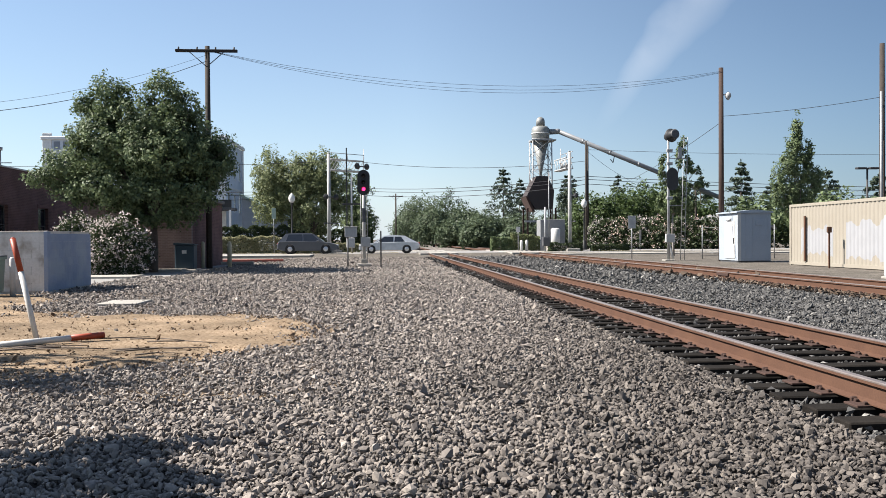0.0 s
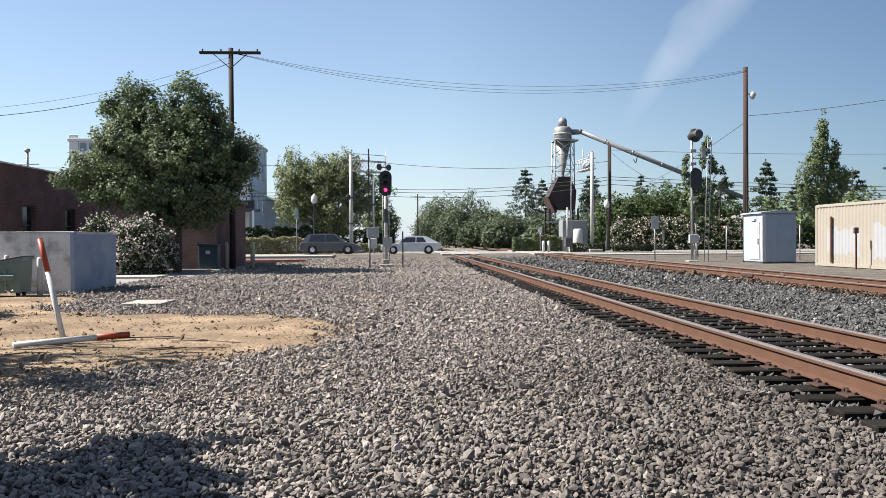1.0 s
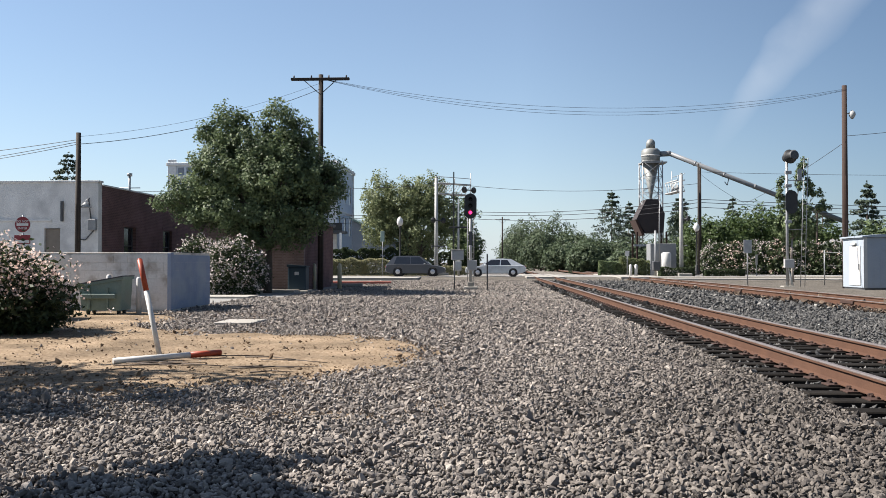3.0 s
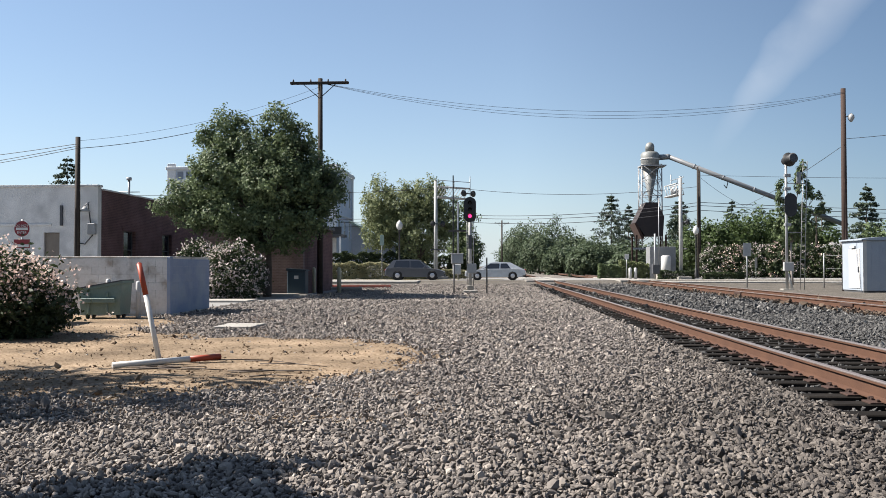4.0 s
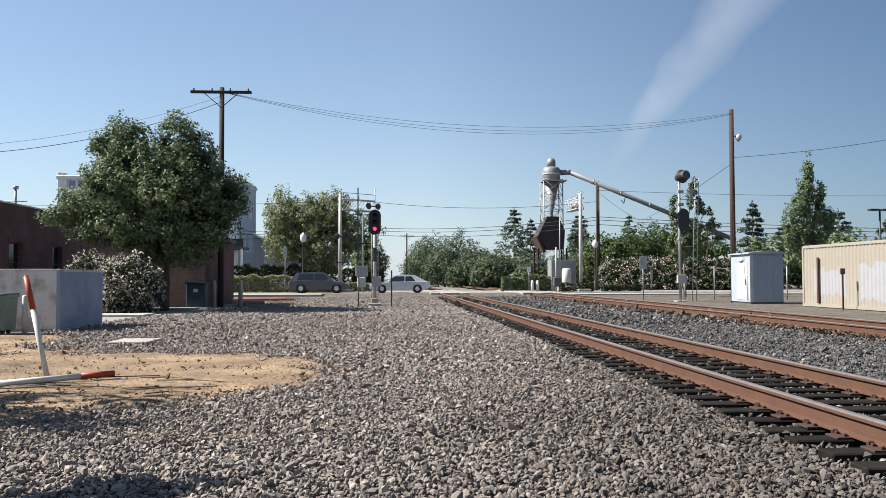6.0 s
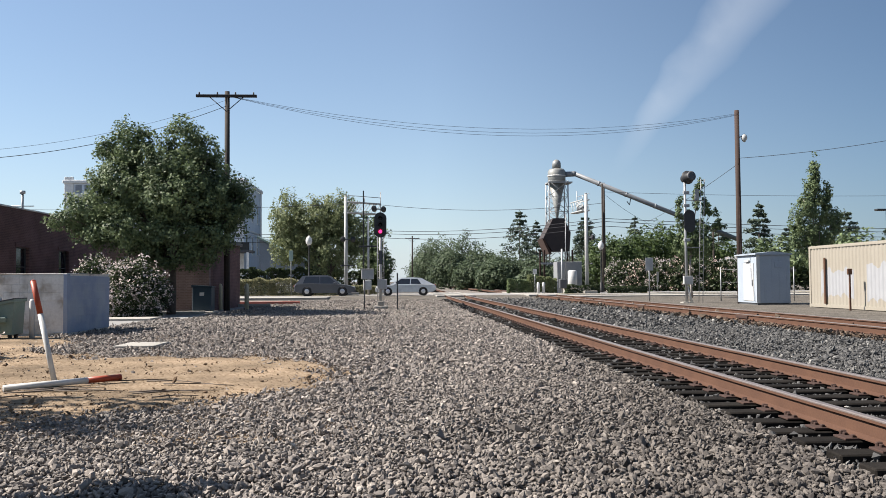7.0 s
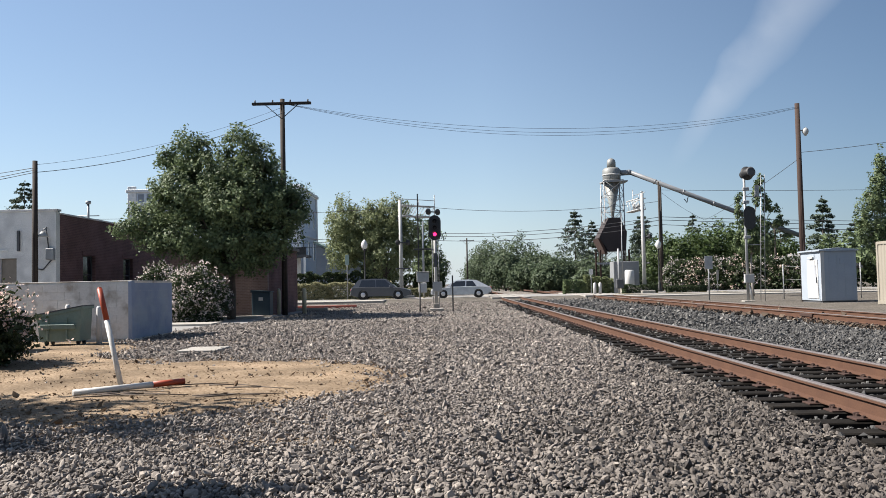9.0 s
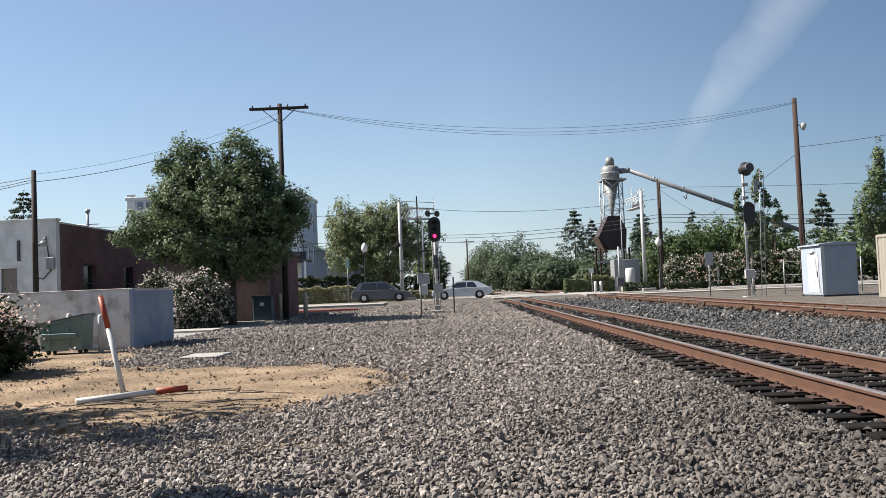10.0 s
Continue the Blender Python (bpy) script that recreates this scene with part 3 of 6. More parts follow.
def shrub(name, at, lobes, n, leaf, seed, label, material, category="shrub", flowers=None, n_fl=0, fl=0.05, group="", gaps=0.15, flower_low=-1.0):
    rng = np.random.default_rng(seed)
    t = thing(name, label, category, at, group=group)
    s = Shape()
    for lo in lobes:
        for _ in range(4):
            s.rod((lo[0] * 0.5 + rng.uniform(-0.2, 0.2), lo[1] * 0.5 + rng.uniform(-0.2, 0.2), -0.05), (lo[0] + rng.uniform(-0.5, 0.5) * lo[3], lo[1] + rng.uniform(-0.5, 0.5) * lo[4], lo[2] + 0.3 * lo[5]), 0.03, 0.012, 5)
    tagged(part("stems", s, BARK, t), kind="stuff")
    p = crown_points(rng, lobes, n, 0.5, 0.0, gaps)
    p = p[p[:, 2] > 0.02]
    part("foliage", quads_mesh("foliage", leaves_at(rng, p, leaf, longer=2.0), material), None, t)
    if n_fl:
        q = crown_points(rng, [(*lo[:3], lo[3] * 1.03, lo[4] * 1.03, lo[5] * 1.03) for lo in lobes], n_fl // 7, 0.12, 0.0, gaps)
        q = q[q[:, 2] > flower_low + (rng.uniform(0, 0.9, len(q)) if flower_low > 0 else 0)]
        q = np.repeat(q, 7, 0) + rng.normal(size=(len(q) * 7, 3)) * fl * 0.9
        q = q[q[:, 2] > 0.05]
        tagged(part("blossom", quads_mesh("blossom", leaves_at(rng, q, fl, up=0.6, longer=1.0), flowers), None, t), kind="stuff")
    return t


def clipped_hedge(at, size, n, leaf, seed, label, material, group=""):
    """A trimmed box of leaves over bare stems."""
    rng = np.random.default_rng(seed)
    t = thing("hedge", label, "hedge", at, group=group)
    lx, ly, lz = size
    s = Shape()
    for i in range(max(3, int(lx / 0.6))):
        x = -lx / 2 + (i + 0.5) * lx / max(3, int(lx / 0.6))
        s.rod((x, 0, -0.05), (x + rng.uniform(-0.1, 0.1), rng.uniform(-0.1, 0.1), lz * 0.8), 0.03, 0.015, 5)
    tagged(part("stems", s, BARK, t), kind="stuff")
    u = rng.uniform(-1, 1, (n, 3))
    k = rng.integers(0, 3, n)
    for ax in range(3):
        m = k == ax
        u[m, ax] = np.sign(u[m, ax]) * (1 - 0.22 * rng.uniform(0, 1, m.sum()) ** 2)
    p = u * np.array([lx / 2, ly / 2, lz / 2]) + np.array([0, 0, lz / 2])
    p[:, 2] += 0.06 * lz * np.sin(p[:, 0] * 2.3 + seed) + 0.05 * lz * np.sin(p[:, 0] * 5.1)
    p = p[p[:, 2] > 0.02]
    part("foliage", quads_mesh("foliage", leaves_at(rng, p, leaf), material), None, t)
    return t


def cable(points, r, label="black overhead cable strung between poles", sag=0.0, group="overhead cables"):
    """A hanging line; sag in metres at the middle of each span."""
    cu_ = bpy.data.curves.new("overhead_cable", "CURVE")
    cu_.dimensions, cu_.bevel_depth, cu_.bevel_resolution = "3D", r, 1
    pts = []
    for a, b in zip(points, points[1:]):
        for i in range(17):
            f = i / 16
            p = Vector(a).lerp(Vector(b), f)
            p.z -= sag * 4 * f * (1 - f)
            pts.append(p)
    s = cu_.splines.new("POLY")
    s.points.add(len(pts) - 1)
    for q, p in zip(s.points, pts):
        q.co = (*p, 1)
    cu_.materials.append(CABLE)
    return tagged(new("overhead_cable", cu_), label, "cable", group)


def wall_panel(u0, u1, z0, z1, openings, thick, axis, at):
    """An upright wall of the given thickness with holes (u0, u1, z0, z1), one closed body. axis 'x': runs along x, outer face at y = at,
    body behind it (larger y); axis 'y': runs along y, outer face at x = at, body behind it (smaller x)."""
    us = sorted({u0, u1, *[o[0] for o in openings], *[o[1] for o in openings]})
    zs = sorted({z0, z1, *[o[2] for o in openings], *[o[3] for o in openings]})
    nu, nz_ = len(us), len(zs)

    def put(u, d, z):
        return (u, at + d, z) if axis == "x" else (at - d, u, z)

    def full(i, j):
        if not (0 <= i < nu - 1 and 0 <= j < nz_ - 1):
            return False
        u, z = (us[i] + us[i + 1]) / 2, (zs[j] + zs[j + 1]) / 2
        return not any(o[0] < u < o[1] and o[2] < z < o[3] for o in openings)

    vs_ = [put(u, d, z) for d in (0, thick) for z in zs for u in us]
    n = nu * nz_
    fs_ = []
    for j in range(nz_ - 1):
        for i in range(nu - 1):
            if not full(i, j):
                continue
            a, b_, c, d = j * nu + i, j * nu + i + 1, (j + 1) * nu + i + 1, (j + 1) * nu + i
            fs_ += [(a, b_, c, d), (n + d, n + c, n + b_, n + a)]
            for p, q_, ii, jj in ((a, b_, i, j - 1), (b_, c, i + 1, j), (c, d, i, j + 1), (d, a, i - 1, j)):
                if not full(ii, jj):
                    fs_.append((p, n + p, n + q_, q_))
    return Shape().add(vs_, fs_)


def window(parent, u0, u1, z0, z1, at, axis, frame_m, glass_m, name="window", deep=0.10, w=0.06):
    """A frame with a pane and a sill in an opening; at: outer face of the wall."""
    def bx(s, a, b, c, d, e, g):
        return s.box(a, b, at + e, at + g, c, d) if axis == "x" else s.box(at - g, at - e, a, b, c, d)
    fr = Shape()
    for a, b, c, d in ((u0, u0 + w, z0, z1), (u1 - w, u1, z0, z1), (u0 + w, u1 - w, z0, z0 + w), (u0 + w, u1 - w, z1 - w, z1), (u0 + w, u1 - w, (z0 + z1) / 2 - w / 3, (z0 + z1) / 2 + w / 3)):
        bx(fr, a, b, c, d, deep, deep + 0.07)
    wi = part(name, fr, frame_m, parent)
    part("pane", bx(Shape(), u0 + w, u1 - w, z0 + w, z1 - w, deep + 0.04, deep + 0.055), glass_m, wi)
    part("sill", bx(Shape(), u0 - 0.05, u1 + 0.05, z0 - 0.07, z0 - 0.002, -0.05, deep), frame_m, wi)
    return wi


# ---------------------------------------------------------------- ground
GX, GY = 3000.0, 3000.0


def sheet(name, material, label, x0, x1, y0, y1, z, cells=(1, 1), wob=0.0, seed=0):
    rng = np.random.default_rng(seed)
    nx, ny = cells
    vs = [(x0 + (x1 - x0) * i / nx, y0 + (y1 - y0) * j / ny, z + (rng.uniform(-wob, wob) if wob else 0)) for j in range(ny + 1) for i in range(nx + 1)]
    fs = [(j * (nx + 1) + i, j * (nx + 1) + i + 1, (j + 1) * (nx + 1) + i + 1, (j + 1) * (nx + 1) + i) for j in range(ny) for i in range(nx)]
    me = bpy.data.meshes.new(name)
    me.from_pydata(vs, [], fs)
    me.materials.append(material)
    return tagged(new(name, me), label, "ground", "", "structure")


sheet("ground", LOT, "dry pale grit and dust ground reaching the horizon", -GX, GX, -GY, GY, -0.12)
sheet("ballast_bed_ground", BED_SHADED, "grey crushed stone ballast bed beside the tracks", -14.5, 3.15, -6, 26, -0.075)
sheet("far_ballast_ground", FARBED, "grey crushed stone ballast between the tracks and pole", -8.0, 3.15, 26, 64, -0.054)
sheet("track_ballast_ground", BED_SHADED, "grey stone bed packed under the tracks", 3.15, 13.6, -6, 64, -0.10)
sheet("track_bed_ground", FARBED, "stone track bed running on beyond the road", 0.5, 14.5, 82, 900, -0.08)
sheet("asphalt_lot", ASPHALT, "worn asphalt parking strip by the brick building", -60, -8.0, 26, 60, -0.045)

sheet("yard_ground", LOT, "pale dusty grit yard beyond the tracks", 13.6, 300, -6, 60.6, -0.06)
rng0 = np.random.default_rng(5)


def dirt_mask(x, y):
    """Inside the sandy patch round the pipes, above 0."""
    a = 1 - ((x + 4.6 - 0.10 * (y - 11)) / 3.6) ** 2 - ((y - 11.9) / 3.6) ** 2
    b = 1 - ((x + 8.6) / 4.6) ** 2 - ((y - 12.6) / 4.6) ** 2
    c = 1 - ((x + 10.6) / 3.4) ** 2 - ((y - 17.6) / 5.0) ** 2
    w = 0.12 * np.sin(x * 3.1) * np.sin(y * 2.3 + 1) + 0.08 * np.sin(x * 7 + y * 5)
    return np.maximum(np.maximum(a, b), c) + w


# the sandy patch: a low uneven mound
vs, fs = [], []
nx, ny = 110, 120
for j in range(ny + 1):
    for i in range(nx + 1):
        x, y = -13.6 + 13.2 * i / nx, 7.2 + 15.0 * j / ny
        k = float(dirt_mask(x, y))
        z = -0.075 + 0.06 * min(1.0, max(0.0, k * 3.0 + 0.25)) + 0.018 * noise.noise((x * 1.7, y * 1.7, 0)) + 0.008 * noise.noise((x * 6, y * 6, 3)) + 0.022 * noise.noise((x * 0.8, y * 4.5, 7))
        vs.append((x, y, z))
for j in range(ny):
    for i in range(nx):
        fs.append((j * (nx + 1) + i, j * (nx + 1) + i + 1, (j + 1) * (nx + 1) + i + 1, (j + 1) * (nx + 1) + i))
me = bpy.data.meshes.new("sandy_ground")
me.from_pydata(vs, [], fs)
me.materials.append(DIRT)
me.polygons.foreach_set("use_smooth", [True] * len(fs))
tagged(new("sandy_ground", me), "orange-tan sandy earth patch worn into the ballast", "ground", "", "structure")

TRACK_1, TRACK_2 = 4.55, 11.75          # centre lines
ROAD_Y0, ROAD_Y1 = 66.0, 80.0


def stones(name, label, areas, seed, mask=None, fine=False, material=STONE):
    """Angular crushed stones on stretches of the plan (x0, x1, y0, y1, spacing, size, z)."""
    rng = np.random.default_rng(seed)
    allp, alls, allz = [], [], []
    for x0, x1, y0, y1, gap, size, z in areas:
        nx_, ny_ = int((x1 - x0) / gap), int((y1 - y0) / gap)
        gx, gy = np.meshgrid(np.arange(nx_), np.arange(ny_))
        x = x0 + (gx.ravel() + rng.uniform(0, 1, gx.size)) * gap
        y = y0 + (gy.ravel() + rng.uniform(0, 1, gx.size)) * gap
        keep = np.ones(len(x), bool)
        if mask:
            keep = mask(x, y, rng)
        x, y = x[keep], y[keep]
        allp.append(np.stack([x, y, np.full(len(x), z)], 1))
        alls.append(size * rng.lognormal(0, 0.28, len(x)))
    p, s = np.concatenate(allp), np.concatenate(alls)
    n = len(p)
    p[:, 2] += rng.uniform(-0.75, 0.6, n) * s
    if fine:
        g = (1 + 5 ** 0.5) / 2
        base = np.array([(-1, g, 0), (1, g, 0), (-1, -g, 0), (1, -g, 0), (0, -1, g), (0, 1, g), (0, -1, -g), (0, 1, -g), (g, 0, -1), (g, 0, 1), (-g, 0, -1), (-g, 0, 1)]) * 0.30
        quad = np.array([(0, 11, 5), (0, 5, 1), (0, 1, 7), (0, 7, 10), (0, 10, 11), (1, 5, 9), (5, 11, 4), (11, 10, 2), (10, 7, 6), (7, 1, 8), (3, 9, 4), (3, 4, 2), (3, 2, 6), (3, 6, 8), (3, 8, 9), (4, 9, 5), (2, 4, 11), (6, 2, 10), (8, 6, 7), (9, 8, 1)])
    else:
        # an eight-faced lump: cheap, angular on every side
        base = np.array([(1, 0.2, 0), (0.1, 1, 0), (-1, -0.1, 0), (-0.2, -1, 0), (0.15, 0.1, 1), (0, 0, -1)], float) * 0.60
        quad = np.array([(0, 1, 4), (1, 2, 4), (2, 3, 4), (3, 0, 4), (1, 0, 5), (2, 1, 5), (3, 2, 5), (0, 3, 5)])
    nv, nf, fv = len(base), *quad.shape
    v = base[None] * (1 + rng.uniform(-0.42, 0.28, (n, nv, 1))) + rng.uniform(-0.07, 0.07, (n, nv, 3))
    v *= np.stack([rng.uniform(0.9, 1.6, n), rng.uniform(0.7, 1.0, n), rng.uniform(0.48, 0.82, n)], 1)[:, None]
    q = rng.normal(size=(n, 4)) * np.array([1.0, 0.45, 0.45, 1.0])
    q /= np.linalg.norm(q, axis=1)[:, None]
    w, a, b, c = q.T
    rm = np.stack([np.stack([1 - 2 * (b * b + c * c), 2 * (a * b - c * w), 2 * (a * c + b * w)], 1),
                   np.stack([2 * (a * b + c * w), 1 - 2 * (a * a + c * c), 2 * (b * c - a * w)], 1),
                   np.stack([2 * (a * c - b * w), 2 * (b * c + a * w), 1 - 2 * (a * a + b * b)], 1)], 1)
    v = np.einsum("nij,nkj->nki", rm, v) * s[:, None, None] + p[:, None]
    idx = (np.arange(n)[:, None, None] * nv + quad[None]).reshape(-1)
    me_ = bpy.data.meshes.new(name)
    me_.vertices.add(n * nv)
    me_.vertices.foreach_set("co", v.astype(np.float32).ravel())
    me_.loops.add(len(idx))
    me_.loops.foreach_set("vertex_index", idx.astype(np.int32))
    me_.polygons.add(n * nf)
    me_.polygons.foreach_set("loop_start", np.arange(0, len(idx), fv, dtype=np.int32))
    me_.update(calc_edges=True)
    me_.polygons.foreach_set("use_smooth", np.zeros(n * nf, dtype=bool))
    me_.materials.append(material)
    return tagged(new(name, me_), label, "ballast", "", "stuff")


def open_ballast(x, y, rng):
    """Dense on the ballast, scattered on the sandy patch, none under ties' heads or where only the far left is."""
    d = dirt_mask(x, y)
    ok = (d < -0.05) | (rng.uniform(0, 1, len(x)) < np.where(d < 0.08, 0.6, np.where(d < 0.22, 0.3, np.where(d < 0.45, 0.10, 0.03))))
    ok &= (x > -0.62 * y - 0.3) & (x < 0.70 * y + 0.6)
    return ok


def between_ties(x, y, rng):
    f = (y / 0.495) % 1.0
    c = np.where(x < 8.0, TRACK_1, TRACK_2)
    tie = (np.abs(x - c) < 1.31) & (f > 0.27) & (f < 0.73)
    rail = (np.abs(np.abs(x - c) - 0.755) < 0.11)
    return ~(tie | rail) & (x < 0.70 * y + 1.2)


stones("ballast", "loose angular grey and buff crushed stone ballast", [
    (-4.2, 3.26, 3.6, 6.8, 0.030, 0.0315, -0.05),
    ], 11, open_ballast, fine=True)
stones("ballast", "grey and buff crushed stone ballast further out", [
    (-7.5, 3.26, 6.8, 12.0, 0.033, 0.0345, -0.05),
    (-9.5, 3.26, 12.0, 20.0, 0.045, 0.045, -0.048),
    (-9.0, 3.26, 20.0, 32.0, 0.066, 0.050, -0.052),
    (-8.0, 3.26, 32.0, 62.0, 0.14, 0.062, -0.056)], 13, open_ballast)


def round_camera(x, y, rng):
    return ~((x > -0.62 * y - 0.3) & (x < 0.70 * y + 0.6) & (y > 3.6)) & (dirt_mask(x, y) < 0)


stones("ballast", "grey and buff crushed stone ballast round about", [(-9.0, 3.2, -5.5, 13.0, 0.13, 0.085, -0.045)], 16, round_camera)
stones("track_ballast", "dark grey crushed stone packed between ties and tracks", [
    (3.22, 8.6, 3.6, 12.0, 0.041, 0.038, -0.07),
    (3.22, 10.4, 12.0, 24.0, 0.056, 0.049, -0.072),
    (3.22, 10.4, 24.0, 63.5, 0.13, 0.09, -0.075)], 12, between_ties, material=STONE_DARK)
stones("track_ballast", "rust-stained stone packed level round the second track", [
    (10.4, 13.5, 14.0, 26.0, 0.075, 0.07, -0.03),
    (10.4, 13.5, 26.0, 63.5, 0.17, 0.12, -0.04)], 14, between_ties, material=STONE_RUSTY)


def on_sand(x, y, rng):
    d = dirt_mask(x, y)
    return (d > 0.0) & (rng.uniform(0, 1, len(x)) < 0.07 + 0.16 * (noise_grid(x, y) > 0.25) + 0.22 * (y < 10.3)) & (x > -0.62 * y - 0.3)


def noise_grid(x, y):
    return np.sin(x * 1.9 + 0.7) * np.sin(y * 2.6 + 0.3) + 0.5 * np.sin(x * 4.1 + y * 3.3)


stones("earth_clods", "small brown earth clods strewn over the sandy patch", [(-10, 0, 7.8, 18, 0.05, 0.02, -0.014), (-10, 0, 7.8, 18, 0.2, 0.045, -0.012)], 15, on_sand, material=CLOD)


# ---------------------------------------------------------------- tracks
RAIL = [(-0.070, 0.02), (0.070, 0.02), (0.070, 0.030), (0.014, 0.048), (0.009, 0.150), (0.036, 0.163), (0.036, 0.194), (0.028, 0.2), (-0.028, 0.2), (-0.036, 0.194), (-0.036, 0.163), (-0.009, 0.150), (-0.014, 0.048), (-0.070, 0.030)]


def rail_object(parent, x, y0, y1, label):
    r = part("rail", Shape().prism([(x + a, b) for a, b in RAIL], y0, y1, "y"), RUST, parent, label)
    part("running_surface", Shape().prism([(x - 0.037, 0.186), (x + 0.037, 0.186), (x + 0.037, 0.196), (x + 0.029, 0.203), (x - 0.029, 0.203), (x - 0.037, 0.196)], y0, y1, "y"), RAILTOP, r, "worn steel running surface")
    return r


tie_rng = np.random.default_rng(3)
tie_mesh = Shape().box(-1.295, 1.295, -0.112, 0.112, -0.17, 0.0, 0.012).mesh("tie", TIE)
plate = Shape().box(-0.18, 0.18, -0.095, 0.095, -0.002, 0.018, 0.004)
for sx in (-0.095, 0.095):
    for sy in (-0.06, 0.06):
        plate.box(sx - 0.016, sx + 0.016, sy - 0.016, sy + 0.016, 0.01, 0.042, 0.005)
for sx in (-1, 1):
    plate.box(sx * 0.075 - 0.028, sx * 0.075 + 0.028, 0.115, 0.145, 0.0, 0.046, 0.008)
plate_mesh = plate.mesh("tie_plate", RUST_DARK)


def track(centre, label, first):
    t = thing("railway_track", label, "railway track", (centre, 0, -0.015), group="parallel railway tracks")
    for sx in (-0.755, 0.755):
        rail_object(t, sx, -8.0, 64.2, "rust-brown steel rail")
        rail_object(t, sx, 81.0, 700.0, "rust-brown steel rail")
    rest = Shape()
    for i in range(-8, 1400):
        y = (i + 0.5) * 0.495
        if 63.8 < y < 81.2:
            continue
        dx, dy, dz = tie_rng.uniform(-0.04, 0.04), tie_rng.uniform(-0.02, 0.02), tie_rng.uniform(-0.012, 0.004)
        if first <= y < first + 36:
            o = new("tie", tie_mesh)
            o.parent, o.matrix_basis = t, pose(dx, y + dy, dz, 0, 0, tie_rng.uniform(-0.8, 0.8))
            for sx in (-0.755, 0.755):
                q = new("tie_plate", plate_mesh)
                q.parent, q.matrix_basis = o, pose(sx - dx, 0, 0.002 - dz, 0, 0, 0)
        elif y < 64 or (i % 2 == 0 and y < 400):
            rest.box(-1.295 + dx, 1.295 + dx, y - 0.11, y + 0.11, -0.17, dz)
    tagged(part("far_ties", rest, TIE, t), "dark timber ties further along", "", "", "stuff")
    return t


track(TRACK_1, "rusty railway track on dark timber ties in ballast", 3.0)
track(TRACK_2, "second rusty railway track sunk in orange-brown ballast", 9.5)

# ---------------------------------------------------------------- road and crossing
sheet("road", ASPHALT, "sun-bleached asphalt road crossing the tracks", -300, 300, ROAD_Y0 + 1.0, ROAD_Y1, 0.15, (60, 6), 0.012, 2)
apron = Shape()
apron.add([(-300, 60.5, -0.058), (300, 60.5, -0.058), (300, ROAD_Y0 + 1.0, 0.147), (-300, ROAD_Y0 + 1.0, 0.147), (-300, ROAD_Y1, 0.147), (300, ROAD_Y1, 0.147), (300, 86, -0.058), (-300, 86, -0.058)],
          [(0, 1, 2, 3), (4, 5, 6, 7)])
solid("road_shoulder_ground", apron, LOT, "dusty shoulder sloping up to the road", "ground", kind="structure")
for n_, cx in enumerate((TRACK_1, TRACK_2)):
    cp = thing("crossing_panels", "pale concrete panels laid between the rails at the road", "crossing", (cx, 0, 0), group="crossing panels", kind="structure")
    for k in range(6):
        y0 = 64.4 + k * 2.75
        part("panel", Shape().box(-0.66, 0.66, y0, y0 + 2.72, -0.05, 0.2, 0.02), CONCRETE, cp)
        part("panel", Shape().box(-1.5, -0.83, y0, y0 + 2.72, -0.05, 0.2, 0.02), CONCRETE, cp)
        part("panel", Shape().box(0.83, 1.5, y0, y0 + 2.72, -0.05, 0.2, 0.02), CONCRETE, cp)
    for sx in (-0.755, 0.755):
        rail_object(cp, sx, 64.21, 80.99, "rail set flush in the crossing")

# road markings
marks = Shape()
for x0, x1, y in ((-60, 1.5, 70.4), (12, 90, 70.4), (-60, 1.5, 70.7), (12, 90, 70.7)):
    marks.box(x0, x1, y - 0.05, y + 0.05, 0.158, 0.172)
solid("road_marking", marks, mat("faded_yellow_paint", (0.55, 0.42, 0.16), (0.40, 0.34, 0.2), rough=0.8), "faded yellow double line on the road", "road marking", kind="structure")
pave = Shape().box(-26, -5.2, 62.2, 65.8, -0.06, 0.16, 0.02)
solid("pavement", pave, CONCRETE, "pale concrete pavement beside the road", "pavement", kind="structure")
solid("pavement", Shape().box(12.6, 60, 63.0, 65.8, -0.06, 0.12, 0.02), CONCRETE, "pale concrete pavement right along the road", "pavement", kind="structure")
solid("kerb", Shape().box(-19, -6.0, 52.0, 52.18, -0.05, 0.12, 0.02), REDKERB, "low kerb with worn red paint", "kerb", kind="structure")
solid("kerb", Shape().box(-19, -7.0, 46.5, 46.7, -0.05, 0.12, 0.02), CONCRETE, "low pale concrete kerb", "kerb", kind="structure")
solid("pavement", Shape().box(-13.6, -8.9, 30.6, 32.2, -0.06, 0.03, 0.01), CONCRETE, "short pale concrete walk beside the bushes", "pavement", kind="structure")
solid("pavement", Shape().box(-16, -8.6, 36.8, 38.0, -0.06, 0.05, 0.01), CONCRETE, "narrow concrete walk by the brick wall", "pavement", kind="structure")


